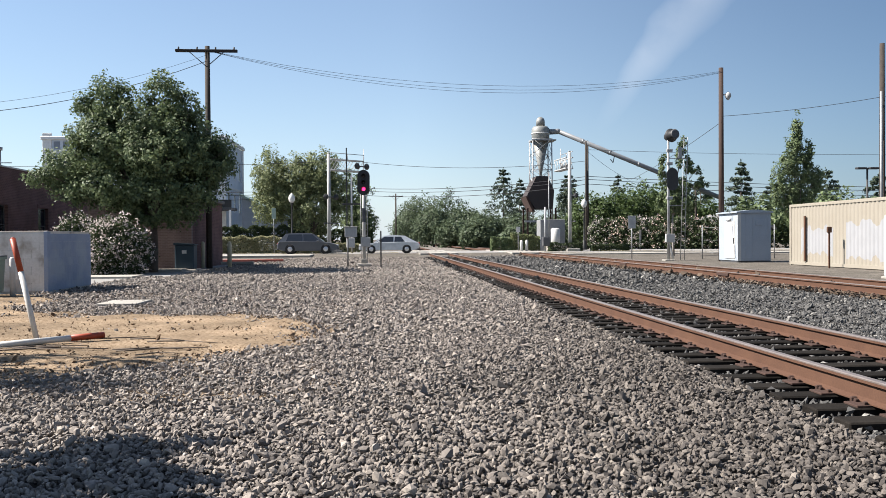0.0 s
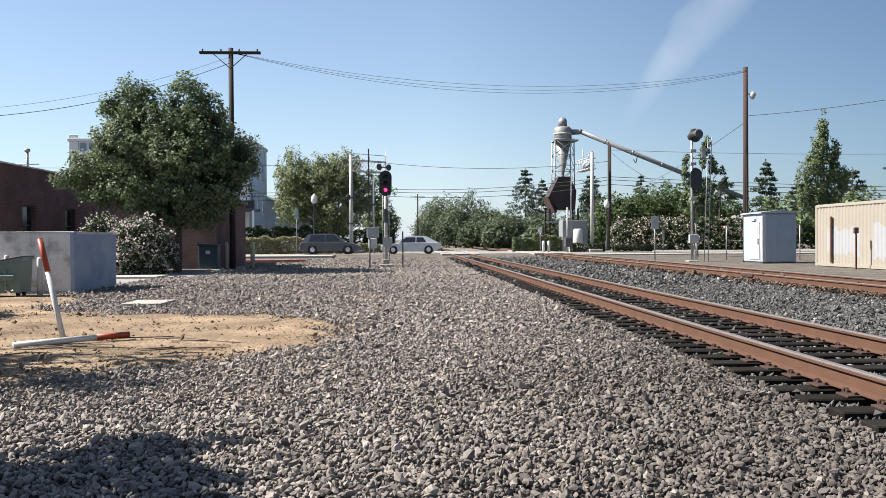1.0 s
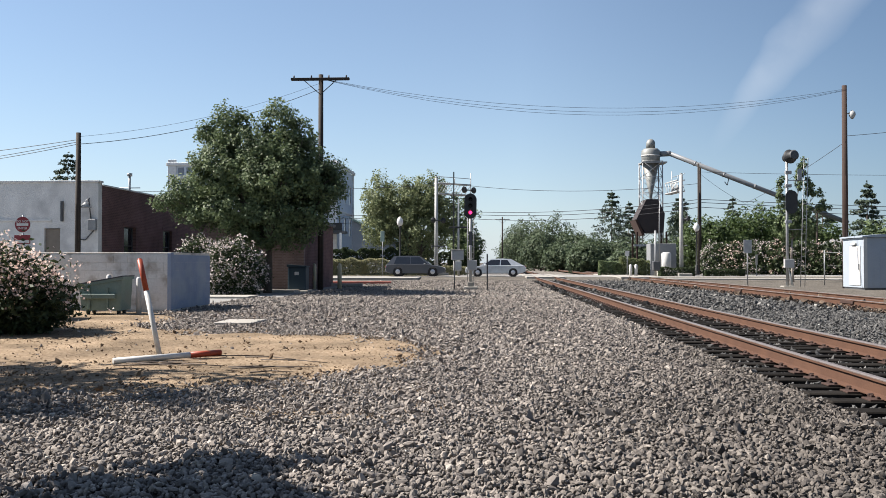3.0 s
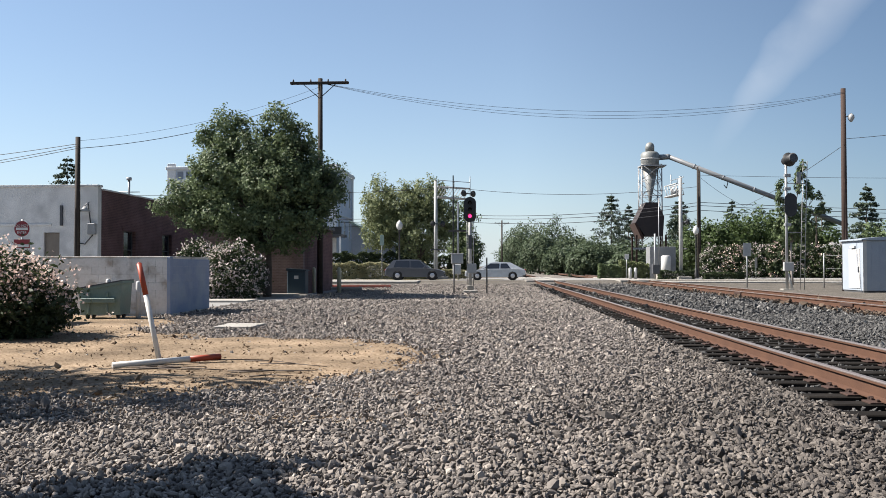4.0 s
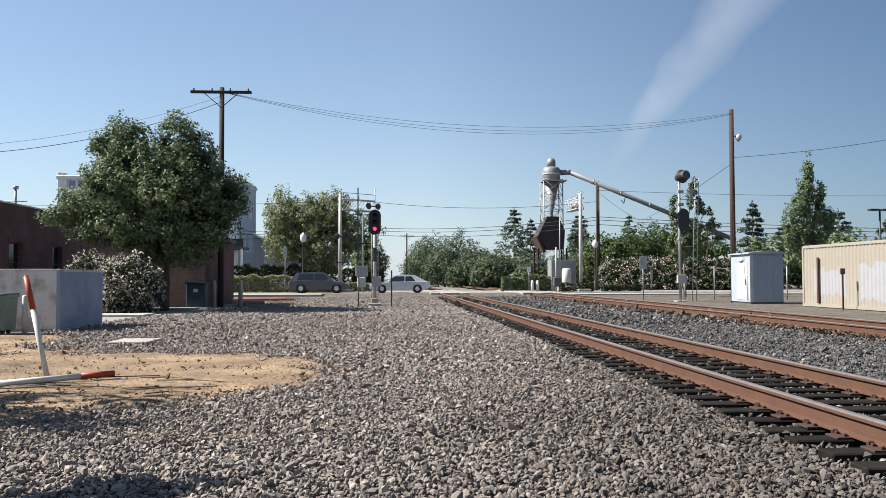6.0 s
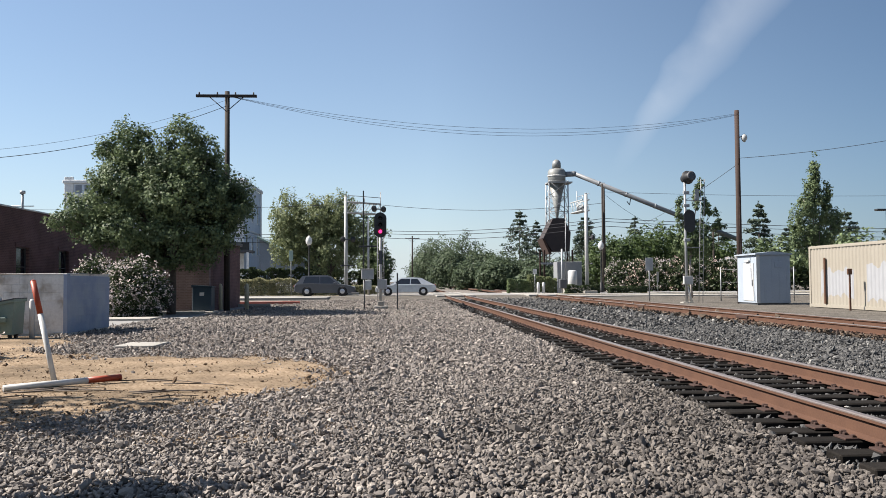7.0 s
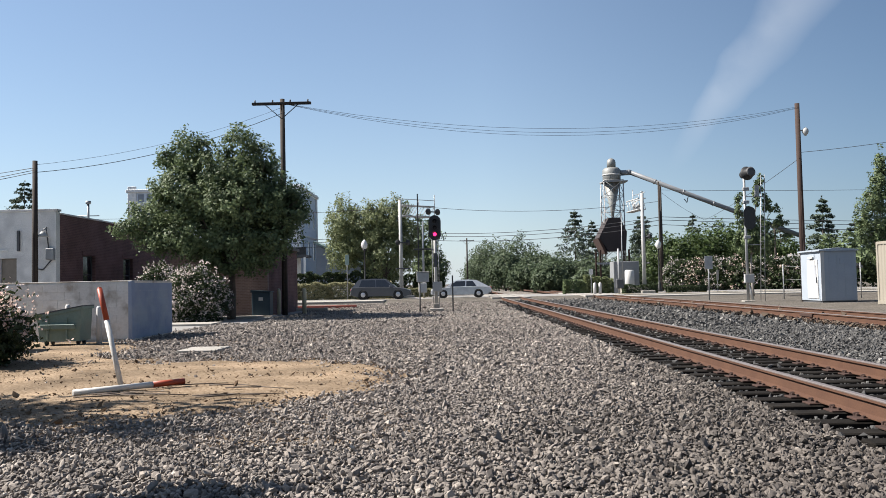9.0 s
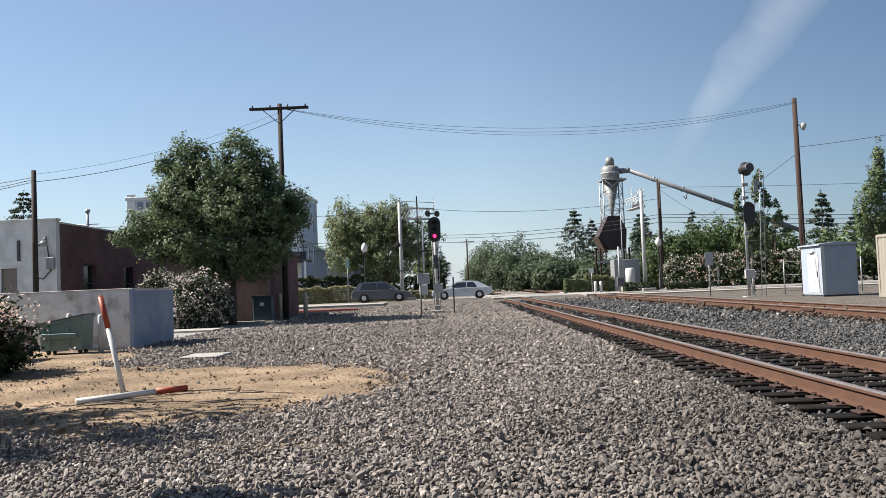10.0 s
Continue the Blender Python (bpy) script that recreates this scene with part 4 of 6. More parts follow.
# ---------------------------------------------------------------- poles and cables
def utility_pole(at, h, r, label, arms=(), material=None, lamp=False, lean=0.0):
    t = thing("utility_pole", label, "utility pole", at, group="utility poles")
    t.matrix_basis = pose(*at, 0, lean, 0)
    part("pole", Shape().rod((0, 0, -0.3), (0, 0, h), r, r * 0.78, 12), material or POLE, t)
    for z, half, w in arms:
        a = part("crossarm", Shape().box(-half, half, -r - 0.13, -r * 0.6, z - w / 2, z + w / 2, 0.01), material or POLE, t)
        for i in range(4):
            x = -half + 0.15 + i * (2 * half - 0.3) / 3
            part("insulator", Shape().lathe([(0.03, 0), (0.05, 0.03), (0.03, 0.06), (0.045, 0.09), (0.02, 0.13)], (x, -r - 0.06, z + w / 2), 8), DARKGREY, a)
        for sx in (-1, 1):
            part("brace", Shape().rod((sx * half * 0.55, -r - 0.03, z - w / 2), (0, -r, z - 0.75), 0.022, 0.022, 6), DARKGREY, a)
    part("ground_wire_guard", Shape().box(-0.03, 0.03, -r - 0.02, -r * 0.9, 0.0, h * 0.55), material or POLE, t)
    if lamp:
        b = part("lamp_arm", Shape().rod((0, 0, h - 1.55), (0.34, -0.1, h - 1.45), 0.035, 0.03, 8), GALV, t)
        part("lamp_head", Shape().lathe([(0.02, 0.12), (0.15, 0.0), (0.17, -0.15), (0.08, -0.32), (0.02, -0.36)], (0.36, -0.1, h - 1.45), 12), SILVER, b, "grey bell-shaped lamp head")
    return t


utility_pole((-8.2, 40.7, 0), 10.6, 0.15, "dark weathered timber utility pole with a crossarm", arms=[(10.34, 1.45, 0.12)])
utility_pole((19.0, 45.2, 0), 10.72, 0.16, "tall reddish-brown timber pole with a small lamp", material=POLE_RED, lamp=True)
utility_pole((27.0, 43.0, 0), 11.65, 0.16, "tall weathered timber pole behind the container")
solid("conduit_pole", Shape().rod((0, 0, -0.2), (0, 0, 9.0), 0.075, 0.06, 10), GALV, "slim grey metal conduit pole behind the container", "pole", (26.7, 42.6, 0))
utility_pole((-17.82, 35.4, 0), 6.97, 0.13, "slim dark timber pole before the stucco wall")
utility_pole((20.05, 80.0, 0.1), 10.6, 0.11, "dark timber pole beyond the road", arms=[])
utility_pole((2.8, 150.0, 0), 9.5, 0.16, "distant timber pole with crossarm by the tracks", arms=[(9.0, 1.3, 0.12)])

LP, RP = (-8.2, 40.55), (19.0, 45.0)
for dx, zl, zr, sg in ((0.35, 10.3, 10.5, 1.2), (0.3, 10.3, 10.45, 1.38), (0.25, 10.3, 10.42, 1.52)):
    cable([(LP[0] + dx, LP[1], zl), (RP[0], RP[1], zr)], 0.008, sag=sg)
cable([(LP[0], LP[1], 10.15), (-17.82, 35.3, 6.78)], 0.007, sag=0.42)
cable([(LP[0], LP[1], 9.86), (-17.82, 35.3, 6.45), (-48, 53.0, 6.9)], 0.014, sag=0.48)
cable([(-17.82, 35.3, 6.65), (-48, 51.0, 7.3)], 0.014, sag=0.35)
cable([(-17.82, 35.3, 6.55), (-48, 54.0, 6.9)], 0.014, sag=0.35)
cable([(18.95, 45.0, 8.0), (26.9, 42.8, 8.75)], 0.014, sag=0.12)
cable([(18.95, 45.0, 7.7), (24.4, 80, 6.9), (20.05, 79.8, 9.8)], 0.014, sag=0.2)
cable([(26.9, 42.8, 8.75), (60, 36.0, 8.9)], 0.014, sag=0.4)
cable([(-60, 84, 9.4), (-3.0, 84, 9.2), (20.05, 80, 8.8)], 0.022, sag=0.7)
cable([(20.05, 80, 9.9), (70, 76, 9.6)], 0.018, sag=0.5)
for dz, sg in ((0.0, 0.55), (0.3, 0.5), (-0.45, 0.6)):
    cable([(-60, 92, 6.4 + dz), (-2.0, 90, 6.5 + dz), (20.2, 80, 7.0 + dz), (80, 78, 5.6 + dz)], 0.028, sag=sg)


# ---------------------------------------------------------------- railway signals
def head_oval(parent, at, w, h, lit=None, lamps=3):
    """A black oval signal face with hooded lamps; faces -y."""
    x, y, z = at
    out = [(w / 2 * math.cos(a), (h / 2 - w / 2) * (1 if math.sin(a) >= 0 else -1) + w / 2 * math.sin(a)) for a in [2 * math.pi * i / 28 for i in range(28)]]
    s = Shape().prism([(x + a, z + b) for a, b in out], y - 0.02, y + 0.02, "y")
    s.prism([(x + a * 0.8, z + b * 0.85) for a, b in out], y + 0.02, y + 0.22, "y")
    hd = part("signal_head", s, BLACK, parent, "black oval signal face with hoods")
    for i in range(lamps):
        lz = z + (lamps - 1) / 2 * 0.33 - i * 0.33
        on = lit == i
        part("lens", Shape().lathe([(0.002, -0.03), (0.07, -0.02), (0.09, 0.0)], (x, y - 0.03, lz), 14, (0, 1, 0)), RED_LENS if on else LENS_DARK, hd, "lit red lens" if on else "")
        hood = Shape()
        n = 12
        vs_, fs_ = [], []
        for k in range(n + 1):
            a = math.pi * (-0.18 + 1.36 * k / n)
            for yy in (y - 0.02, y - 0.27 if k in range(2, n - 1) else y - 0.18):
                for rr in (0.125, 0.137):
                    vs_.append((x + rr * math.cos(a), yy, lz + rr * math.sin(a)))
        for k in range(n):
            b = k * 4
            fs_ += [(b, b + 2, b + 6, b + 4), (b + 1, b + 5, b + 7, b + 3), (b + 2, b + 3, b + 7, b + 6)]
        part("hood", hood.add(vs_, fs_), BLACK, hd)
    return hd


def box_on(parent, name, x0, x1, y0, y1, z0, z1, m, label=""):
    b = part(name, Shape().box(x0, x1, y0, y1, z0, z1, 0.02), m, parent, label)
    return b


sg = thing("railway_signal", "pale grey signal mast with one black oval head showing red", "railway signal", (-0.82, 42.0, -0.03), group="railway signals")
part("base", Shape().box(-0.35, 0.35, -0.35, 0.35, -0.1, 0.12, 0.03).box(-0.16, 0.16, -0.16, 0.16, 0.12, 0.35, 0.02), CONCRETE, sg)
part("mast", Shape().rod((0, 0, 0.3), (0, 0, 4.55), 0.085, 0.075, 12), SILVER, sg)
head_oval(sg, (0.0, -0.2, 4.17), 0.62, 1.27, lit=2)
part("head_bracket", Shape().box(-0.05, 0.05, -0.1, 0.05, 3.7, 3.8, 0.01).box(-0.05, 0.05, -0.1, 0.05, 4.4, 4.5, 0.01), GALV, sg)
box_on(sg, "junction_box", -0.16, 0.32, -0.28, -0.09, 0.95, 1.45, SILVER)
box_on(sg, "marker_bar", -0.09, 0.09, -0.12, -0.09, 2.2, 2.9, DARKGREY)
lad = part("ladder", Shape().rod((-0.16, 0.5, 0), (-0.16, 0.28, 4.3), 0.018, seg=6).rod((0.16, 0.5, 0), (0.16, 0.28, 4.3), 0.018, seg=6), GALV, sg)
for i in range(13):
    f = (i + 1) / 14
    part("rung", Shape().rod((-0.16, 0.5 - 0.22 * f, 4.3 * f), (0.16, 0.5 - 0.22 * f, 4.3 * f), 0.012, seg=5), GALV, lad)
bx = thing("relay_box", "small grey relay box on a slim dark post", "equipment box", (-1.62, 41.6, -0.03))
part("post", Shape().rod((0, 0, -0.1), (0, 0, 1.5), 0.035, seg=8), DARKGREY, bx)
part("box", Shape().box(-0.14, 0.46, -0.2, 0.16, 1.45, 1.93, 0.02).box(-0.17, 0.49, -0.23, 0.19, 1.93, 1.97, 0.01), SILVER, bx)
solid("marker_post", Shape().box(-0.035, 0.035, -0.03, 0.03, -0.1, 1.72, 0.01), BLACK, "slim black steel marker post in the ballast", "post", (0.02, 41.2, 0))

s2 = thing("railway_signal", "tall pale signal mast with two dark heads seen from behind", "railway signal", (16.75, 47.4, -0.05), group="railway signals")
part("base", Shape().box(-0.3, 0.3, -0.3, 0.3, -0.1, 0.05, 0.02), CONCRETE, s2)
part("mast", Shape().rod((0, 0, 0.03), (0, 0, 7.4), 0.08, 0.07, 12), GALV, s2)
hd = part("round_head", Shape().lathe([(0.36, 0.0), (0.40, 0.03), (0.40, 0.06), (0.30, 0.09), (0.24, 0.34), (0.1, 0.42)], (0.1, -0.15, 7.25), 24, (0.25, -1, 0.12)), BLACK, s2, "black round searchlight head")
part("visor", Shape().lathe([(0.22, -0.38), (0.24, 0.0), (0.26, 0.0)], (0.1, -0.15, 7.25), 16, (0.25, -1, 0.12)), BLACK, hd)
part("lens_ring", Shape().lathe([(0.29, 0.44), (0.20, 0.46)], (0.1, -0.15, 7.25), 20, (0.25, -1, 0.12)), DARKGREY, hd)
head_oval(s2, (0.17, -0.22, 4.72), 0.66, 1.30, None, 0)
for k, (z0, z1) in enumerate(((6.3, 6.65), (5.55, 5.9), (3.55, 3.8))):
    part("bracket", Shape().box(-0.10, 0.24, -0.10, 0.10, z0, z0 + 0.18, 0.02), GALV, s2)
box_on(s2, "junction_box", -0.25, 0.28, -0.32, -0.1, 1.05, 1.55, SILVER)
lad = part("ladder", Shape().rod((0.82, 0.3, 0), (1.0, 0.12, 7.2), 0.02, seg=6).rod((1.06, 0.3, 0), (1.22, 0.12, 7.2), 0.02, seg=6), GALV, s2)
for i in range(16):
    f = (i + 1) / 17
    part("rung", Shape().rod((0.82 + 0.18 * f, 0.3 - 0.18 * f, 7.2 * f), (1.06 + 0.16 * f, 0.3 - 0.18 * f, 7.2 * f), 0.013, seg=5), GALV, lad)
part("stay", Shape().rod((0, 0, 5.95), (1.15, 0.15, 5.95), 0.025, seg=6), GALV, s2)
part("stay", Shape().rod((0, 0, 3.2), (0.95, 0.22, 3.2), 0.02, seg=6), GALV, s2)
part("relay_case", Shape().box(0.62, 0.84, 0.0, 0.14, 5.96, 6.6, 0.02), GALV, s2)
part("foot_brace", Shape().rod((0.25, -0.1, 0.05), (0.02, 0, 1.1), 0.07, 0.05, 8), SILVER, s2)


def post_sign(at, h, w, hh, label, face, turn=0.0, post=None, r=0.03):
    t = thing("sign_post", label, "sign", at, turn, group="roadside signs")
    part("post", Shape().rod((0, 0, -0.1), (0, 0, h), r, seg=8), post or GALV, t)
    part("panel", Shape().box(-w / 2, w / 2, -r - 0.015, -r, h - hh, h, 0.004), face, t)
    return t


post_sign((16.1, 52.4, -0.05), 2.75, 0.5, 0.82, "bare grey back of a rectangular sign on a steel post", SILVER, r=0.04)
post_sign((23.5, 74.0, 0.1), 1.9, 0.22, 0.9, "narrow pale object marker on a low post", CONCRETE)
post_sign((-9.0, 71.5, 0.1), 3.9, 0.35, 0.9, "pale green narrow sign on a slim post", GREENROOF)
post_sign((12.0, 72.0, 0.1), 2.2, 0.35, 0.45, "small pale sign on a slim post by the hedge", SIGN_WHITE)


# ---------------------------------------------------------------- crossing cantilevers
def cantilever(at, label, arm, turn):
    t = thing("crossing_cantilever", label, "crossing signal", at, turn, group="crossing signals")
    part("base", Shape().box(-1.0, 1.0, -0.6, 0.6, -0.1, 0.28, 0.04), CONCRETE, t)
    part("mast", Shape().rod((0, 0, 0.2), (0, 0, 8.75), 0.17, 0.15, 14), SILVER, t)
    tr = Shape()
    for y in (-0.3, 0.3):
        for z in (7.35, 8.3):
            tr.rod((0, y, z), (arm, y, z), 0.055, seg=8)
        for i in range(5):
            x = arm * i / 5
            tr.rod((x, y, 7.35), (x + arm / 5, y, 8.3), 0.03, seg=6)
    ar = part("arm", tr, SILVER, t)
    part("walkway", Shape().box(0, arm, -0.28, 0.28, 7.28, 7.34), GALV, ar)
    part("handrail", Shape().rod((0, -0.3, 8.85), (arm, -0.3, 8.85), 0.03, seg=6).rod((arm * 0.5, -0.3, 8.3), (arm * 0.5, -0.3, 8.85), 0.03, seg=6).rod((arm, -0.3, 7.3), (arm, -0.3, 9.4), 0.04, seg=6), GALV, ar)
    for x in (arm * 0.9,):
        fl = part("flasher_bar", Shape().box(x - 0.75, x + 0.75, -0.5, -0.4, 7.75, 7.85, 0.01), DARKGREY, ar)
        for sx in (-0.55, 0.55):
            part("flasher", Shape().lathe([(0.30, 0), (0.30, 0.03), (0.12, 0.05), (0.12, 0.2)], (x + sx, -0.5, 7.8), 14, (0, -1, 0)), BLACK, fl)
    part("flasher_bar", Shape().box(-0.75, 0.75, -0.3, -0.2, 2.6, 2.7, 0.01), DARKGREY, t)
    fl = part("flasher_bar", Shape().box(-0.75, 0.75, -0.3, -0.2, 4.9, 5.0, 0.01), DARKGREY, t)
    for sx in (-0.55, 0.55):
        part("flasher", Shape().lathe([(0.26, 0), (0.26, 0.03), (0.12, 0.05), (0.12, 0.2)], (sx, -0.3, 4.95), 14, (0, -1, 0)), BLACK, fl)
    part("bell", Shape().lathe([(0.03, 0), (0.12, 0.02), (0.12, 0.09), (0.03, 0.1)], (0, 0, 8.8), 12), SILVER, t)
    return t


cantilever((-4.5, 74.0, 0.1), "silver crossing cantilever mast with truss arm over the road", 3.7, 40)
cantilever((16.7, 72.5, 0.1), "silver crossing cantilever mast with arm seen end-on", 3.2, 97)
gm = thing("crossing_gate", "grey crossing gate mast with raised dark arm", "crossing signal", (-2.4, 70.5, 0.1))
part("mast", Shape().rod((0, 0, 0), (0, 0, 6.6), 0.1, 0.08, 10), GALV, gm)
part("gate_arm", Shape().box(-0.45, -0.35, -0.05, 0.05, 0.9, 8.9, 0.01), BLACK, gm)
part("mechanism", Shape().box(-0.45, 0.25, -0.25, 0.25, 0.5, 1.35, 0.04), SILVER, gm)
part("flasher_bar", Shape().box(-0.8, 0.8, -0.2, -0.1, 4.1, 4.25, 0.01), BLACK, gm)
gm2 = thing("crossing_gate", "slim raised crossing gate arm beside the hopper", "crossing signal", (14.2, 71.0, 0.1))
part("mast", Shape().rod((0, 0, 0), (0, 0, 3.9), 0.09, 0.08, 10), GALV, gm2)
part("gate_arm", Shape().rod((0.3, 0, 0.9), (0.35, 0, 6.9), 0.06, 0.03, 6), GALV, gm2)
part("mechanism", Shape().box(-0.25, 0.35, -0.25, 0.25, 0.5, 1.3, 0.04), DARKGREY, gm2)
# equipment round the cantilever beyond the tracks
ce = thing("equipment_cabinet", "pale grey cabinet and tank beside the crossing", "equipment box", (16.0, 74.5, 0.1))
part("body", Shape().box(-1.4, 0.9, 0.8, 2.6, 0, 2.9, 0.03), mat("mid_grey_steel", (0.20, 0.205, 0.21), (0.16, 0.165, 0.17), rough=0.6, bump=0.05), ce)
part("tank", Shape().lathe([(0.3, 0.5), (0.42, 0.6), (0.42, 2.0), (0.3, 2.1)], (-0.2, -0.2, 0), 16), WHITE, ce)
part("plinth", Shape().box(-1.0, 1.3, -0.8, 0.6, 0, 0.5, 0.03), CONCRETE, ce)
for k in range(2):
    solid("bollard", Shape().lathe([(0.13, -0.1), (0.13, 0.95), (0.06, 1.05)], seg=10), WHITE, "short white bollard by the hedge", "bollard", (12.05 + 0.45 * k, 70.6, 0.1), group="roadside bollards")


# ---------------------------------------------------------------- street lamps
def globe_lamp(at, h, label):
    t = thing("street_lamp", label, "street lamp", at, group="globe street lamps")
    part("post", Shape().lathe([(0.28, 0), (0.28, 0.25), (0.16, 0.55), (0.14, 0.9), (0.075, 1.0), (0.055, h - 0.7), (0.12, h - 0.6), (0.14, h - 0.5)], seg=12), BLACK, t)
    part("globe", Shape().lathe([(0.12, h - 0.5), (0.24, h - 0.35), (0.28, h - 0.1), (0.22, h + 0.12), (0.1, h + 0.25), (0.03, h + 0.32)], seg=16), GLOBE, t, "white acorn glass globe")
    return t


globe_lamp((-7.5, 71.6, 0.1), 4.85, "black street lamp with a white acorn globe")
globe_lamp((19.5, 78.6, 0.1), 4.6, "black street lamp with a white acorn globe beside dark pole")
tl = thing("area_lamp", "dark twin-head lot lamp on a slim pole", "street lamp", (36.5, 60.0, 0))
part("pole", Shape().rod((0, 0, 0), (0, 0, 6.35), 0.07, seg=8), BLACK, tl)
for sx in (-1, 1):
    part("lamp_head", Shape().box(0.12 if sx > 0 else -0.85, 0.85 if sx > 0 else -0.12, -0.2, 0.2, 6.3, 6.45, 0.03), BLACK, tl)
part("crossbar", Shape().box(-0.2, 0.2, -0.04, 0.04, 6.35, 6.42), BLACK, tl)

# ---------------------------------------------------------------- yard beyond the tracks
cab = thing("signal_bungalow", "white steel signal cabinet with patches of overpaint", "equipment cabinet", (18.8, 42.6, -0.06))
W, D, Hc = 1.8, 2.45, 2.62
part("body", Shape().box(0, W, 0, D, 0.08, Hc, 0.02), CABWHITE_SHADED, cab)
part("skid", Shape().box(0.05, W - 0.05, 0.05, D - 0.05, -0.05, 0.08), DARKGREY, cab)
part("roof", Shape().prism([(-0.12, Hc), (W + 0.08, Hc), (W + 0.08, Hc + 0.07), (W / 2, Hc + 0.17), (-0.12, Hc + 0.07)], -0.12, D + 0.12, "y"), CABWHITE_SHADED, cab)
part("corner_post", Shape().box(-0.02, 0.16, -0.02, 0.0, 0.08, Hc), WHITE, cab)
dr = part("door", Shape().box(-0.035, 0.0, 0.35, 1.6, 0.2, 2.2, 0.01), WHITE, cab)
part("overpaint_patch", Shape().box(-0.04, -0.0355, 0.55, 1.45, 0.75, 1.95), BUFFPATCH, dr)
part("handle", Shape().box(-0.08, -0.035, 0.42, 0.46, 1.0, 1.3, 0.005), DARKGREY, dr)
part("vent_hood", Shape().box(-0.12, 0.0, 0.8, 1.3, 2.24, 2.36, 0.02), WHITE, cab)
part("vent", Shape().box(0.95, 1.35, -0.03, 0.0, 1.95, 2.25, 0.005), CABWHITE_SHADED, cab)
for k in range(4):
    part("rib", Shape().box(0.4 + k * 0.4, 0.44 + k * 0.4, -0.012, 0.0, 0.15, Hc - 0.12), CABWHITE_SHADED, cab)

ct = thing("shipping_container", "cream corrugated steel container with pale overpaint patches", "container", (19.6, 26.4, -0.06))
CL, CW, CH = 12.2, 2.44, 2.85


def corrugated(y0, y1, z0, z1, depth, pitch):
    s_ = Shape()
    n = int((y1 - y0) / pitch)
    vs_, fs_ = [], []
    pr = []
    for i in range(n):
        a = y0 + (y1 - y0) * i / n
        p_ = (y1 - y0) / n
        pr += [(a, 0), (a + p_ * 0.30, 0), (a + p_ * 0.5, depth), (a + p_ * 0.80, depth)]
    pr.append((y1, 0))
    for y, d in pr:
        vs_ += [(d, y, z0), (d, y, z1)]
    for i in range(len(pr) - 1):
        fs_.append((2 * i, 2 * i + 1, 2 * i + 3, 2 * i + 2))
    return s_.add(vs_, fs_)


part("side_wall", corrugated(0.12, CL - 0.12, 0.16, CH - 0.1, 0.036, 0.278), CREAM, ct)
part("inner_shell", Shape().box(0.06, CW, 0.06, CL - 0.06, 0.1, CH - 0.04), CREAM, ct)
fr_ = Shape().box(-0.02, 0.1, 0, 0.14, 0, CH, 0.01).box(-0.02, 0.1, CL - 0.14, CL, 0, CH, 0.01).box(-0.02, 0.06, 0.14, CL - 0.14, CH - 0.1, CH - 0.002).box(-0.02, 0.06, 0.14, CL - 0.14, 0.03, 0.17)
part("frame", fr_, CREAM, ct, "cream steel corner posts and rails")
for y0, y1, z0, z1 in ((8.4, 11.2, 0.45, 1.9), (3.2, 7.4, 0.3, 2.1), (0.4, 3.0, 0.6, 2.3)):
    pa = corrugated(0.12, CL - 0.12, z0, z1, 0.036, 0.278)
    vs_ = []
    for d, y, z in pa.v:
        if y0 < y < y1:
            e = abs(0.20 * math.sin(y * 3.3) + 0.1 * math.sin(y * 8)) if z == z0 else -abs(0.26 * math.sin(y * 2.1) + 0.1 * math.sin(y * 7))
            vs_.append((d - 0.004, y, z + e))
    part("overpaint_patch", Shape().add(vs_, [(2 * i, 2 * i + 1, 2 * i + 3, 2 * i + 2) for i in range(len(vs_) // 2 - 1)]), PALEPATCH, ct, "pale grey overpaint patch")
part("post", Shape().box(-0.09, -0.03, 10.6, 10.72, 0.2, 2.3, 0.01), RUST, ct)
part("roof_panel", Shape().box(0.02, CW, 0.02, CL - 0.02, CH, CH + 0.03), CREAM, ct)
solid("sign_stub", Shape().box(-0.03, 0.03, -0.03, 0.03, -0.1, 1.5).box(-0.1, 0.1, -0.05, 0.05, 1.5, 1.75, 0.02), RUST, "slim rusty post with a small tan cap", "post", (19.0, 34.0, -0.05))
gb = thing("utility_cabinet", "pale grey utility cabinet on the dusty lot", "equipment box", (16.05, 24.6, -0.05))
part("body", Shape().box(0, 1.2, 0, 0.9, 0.05, 2.0, 0.03), BUFFPATCH, gb)
part("door", Shape().box(0.08, 1.12, -0.02, 0.0, 0.15, 1.9, 0.01), BUFFPATCH, gb)
part("label_plate", Shape().box(0.2, 0.4, -0.026, -0.02, 1.4, 1.7), SIGN_WHITE, gb)
part("plinth", Shape().box(-0.05, 1.25, -0.05, 0.95, -0.1, 0.06, 0.01), CONCRETE, gb)
rv = thing("parked_trailer", "white trailer roof with air vents behind the container", "vehicle", (28.0, 47.0, 0))
part("body", Shape().box(0, 2.2, 0, 5.0, 0.5, 2.95, 0.12), WHITE, rv)
part("roof_vent", Shape().box(0.4, 1.9, 0.6, 2.2, 2.95, 3.15, 0.06), WHITE, rv)
for y in (1.0, 4.0):
    part("wheel", Shape().lathe([(0.3, -0.1), (0.33, -0.08), (0.33, 0.08), (0.3, 0.1)], (0.0, y, 0.33), 16, (1, 0, 0)), TYRE, rv)
fence = thing("wire_fence", "slim steel posts of a wire fence by the oleanders", "fence", (0, 0, 0))
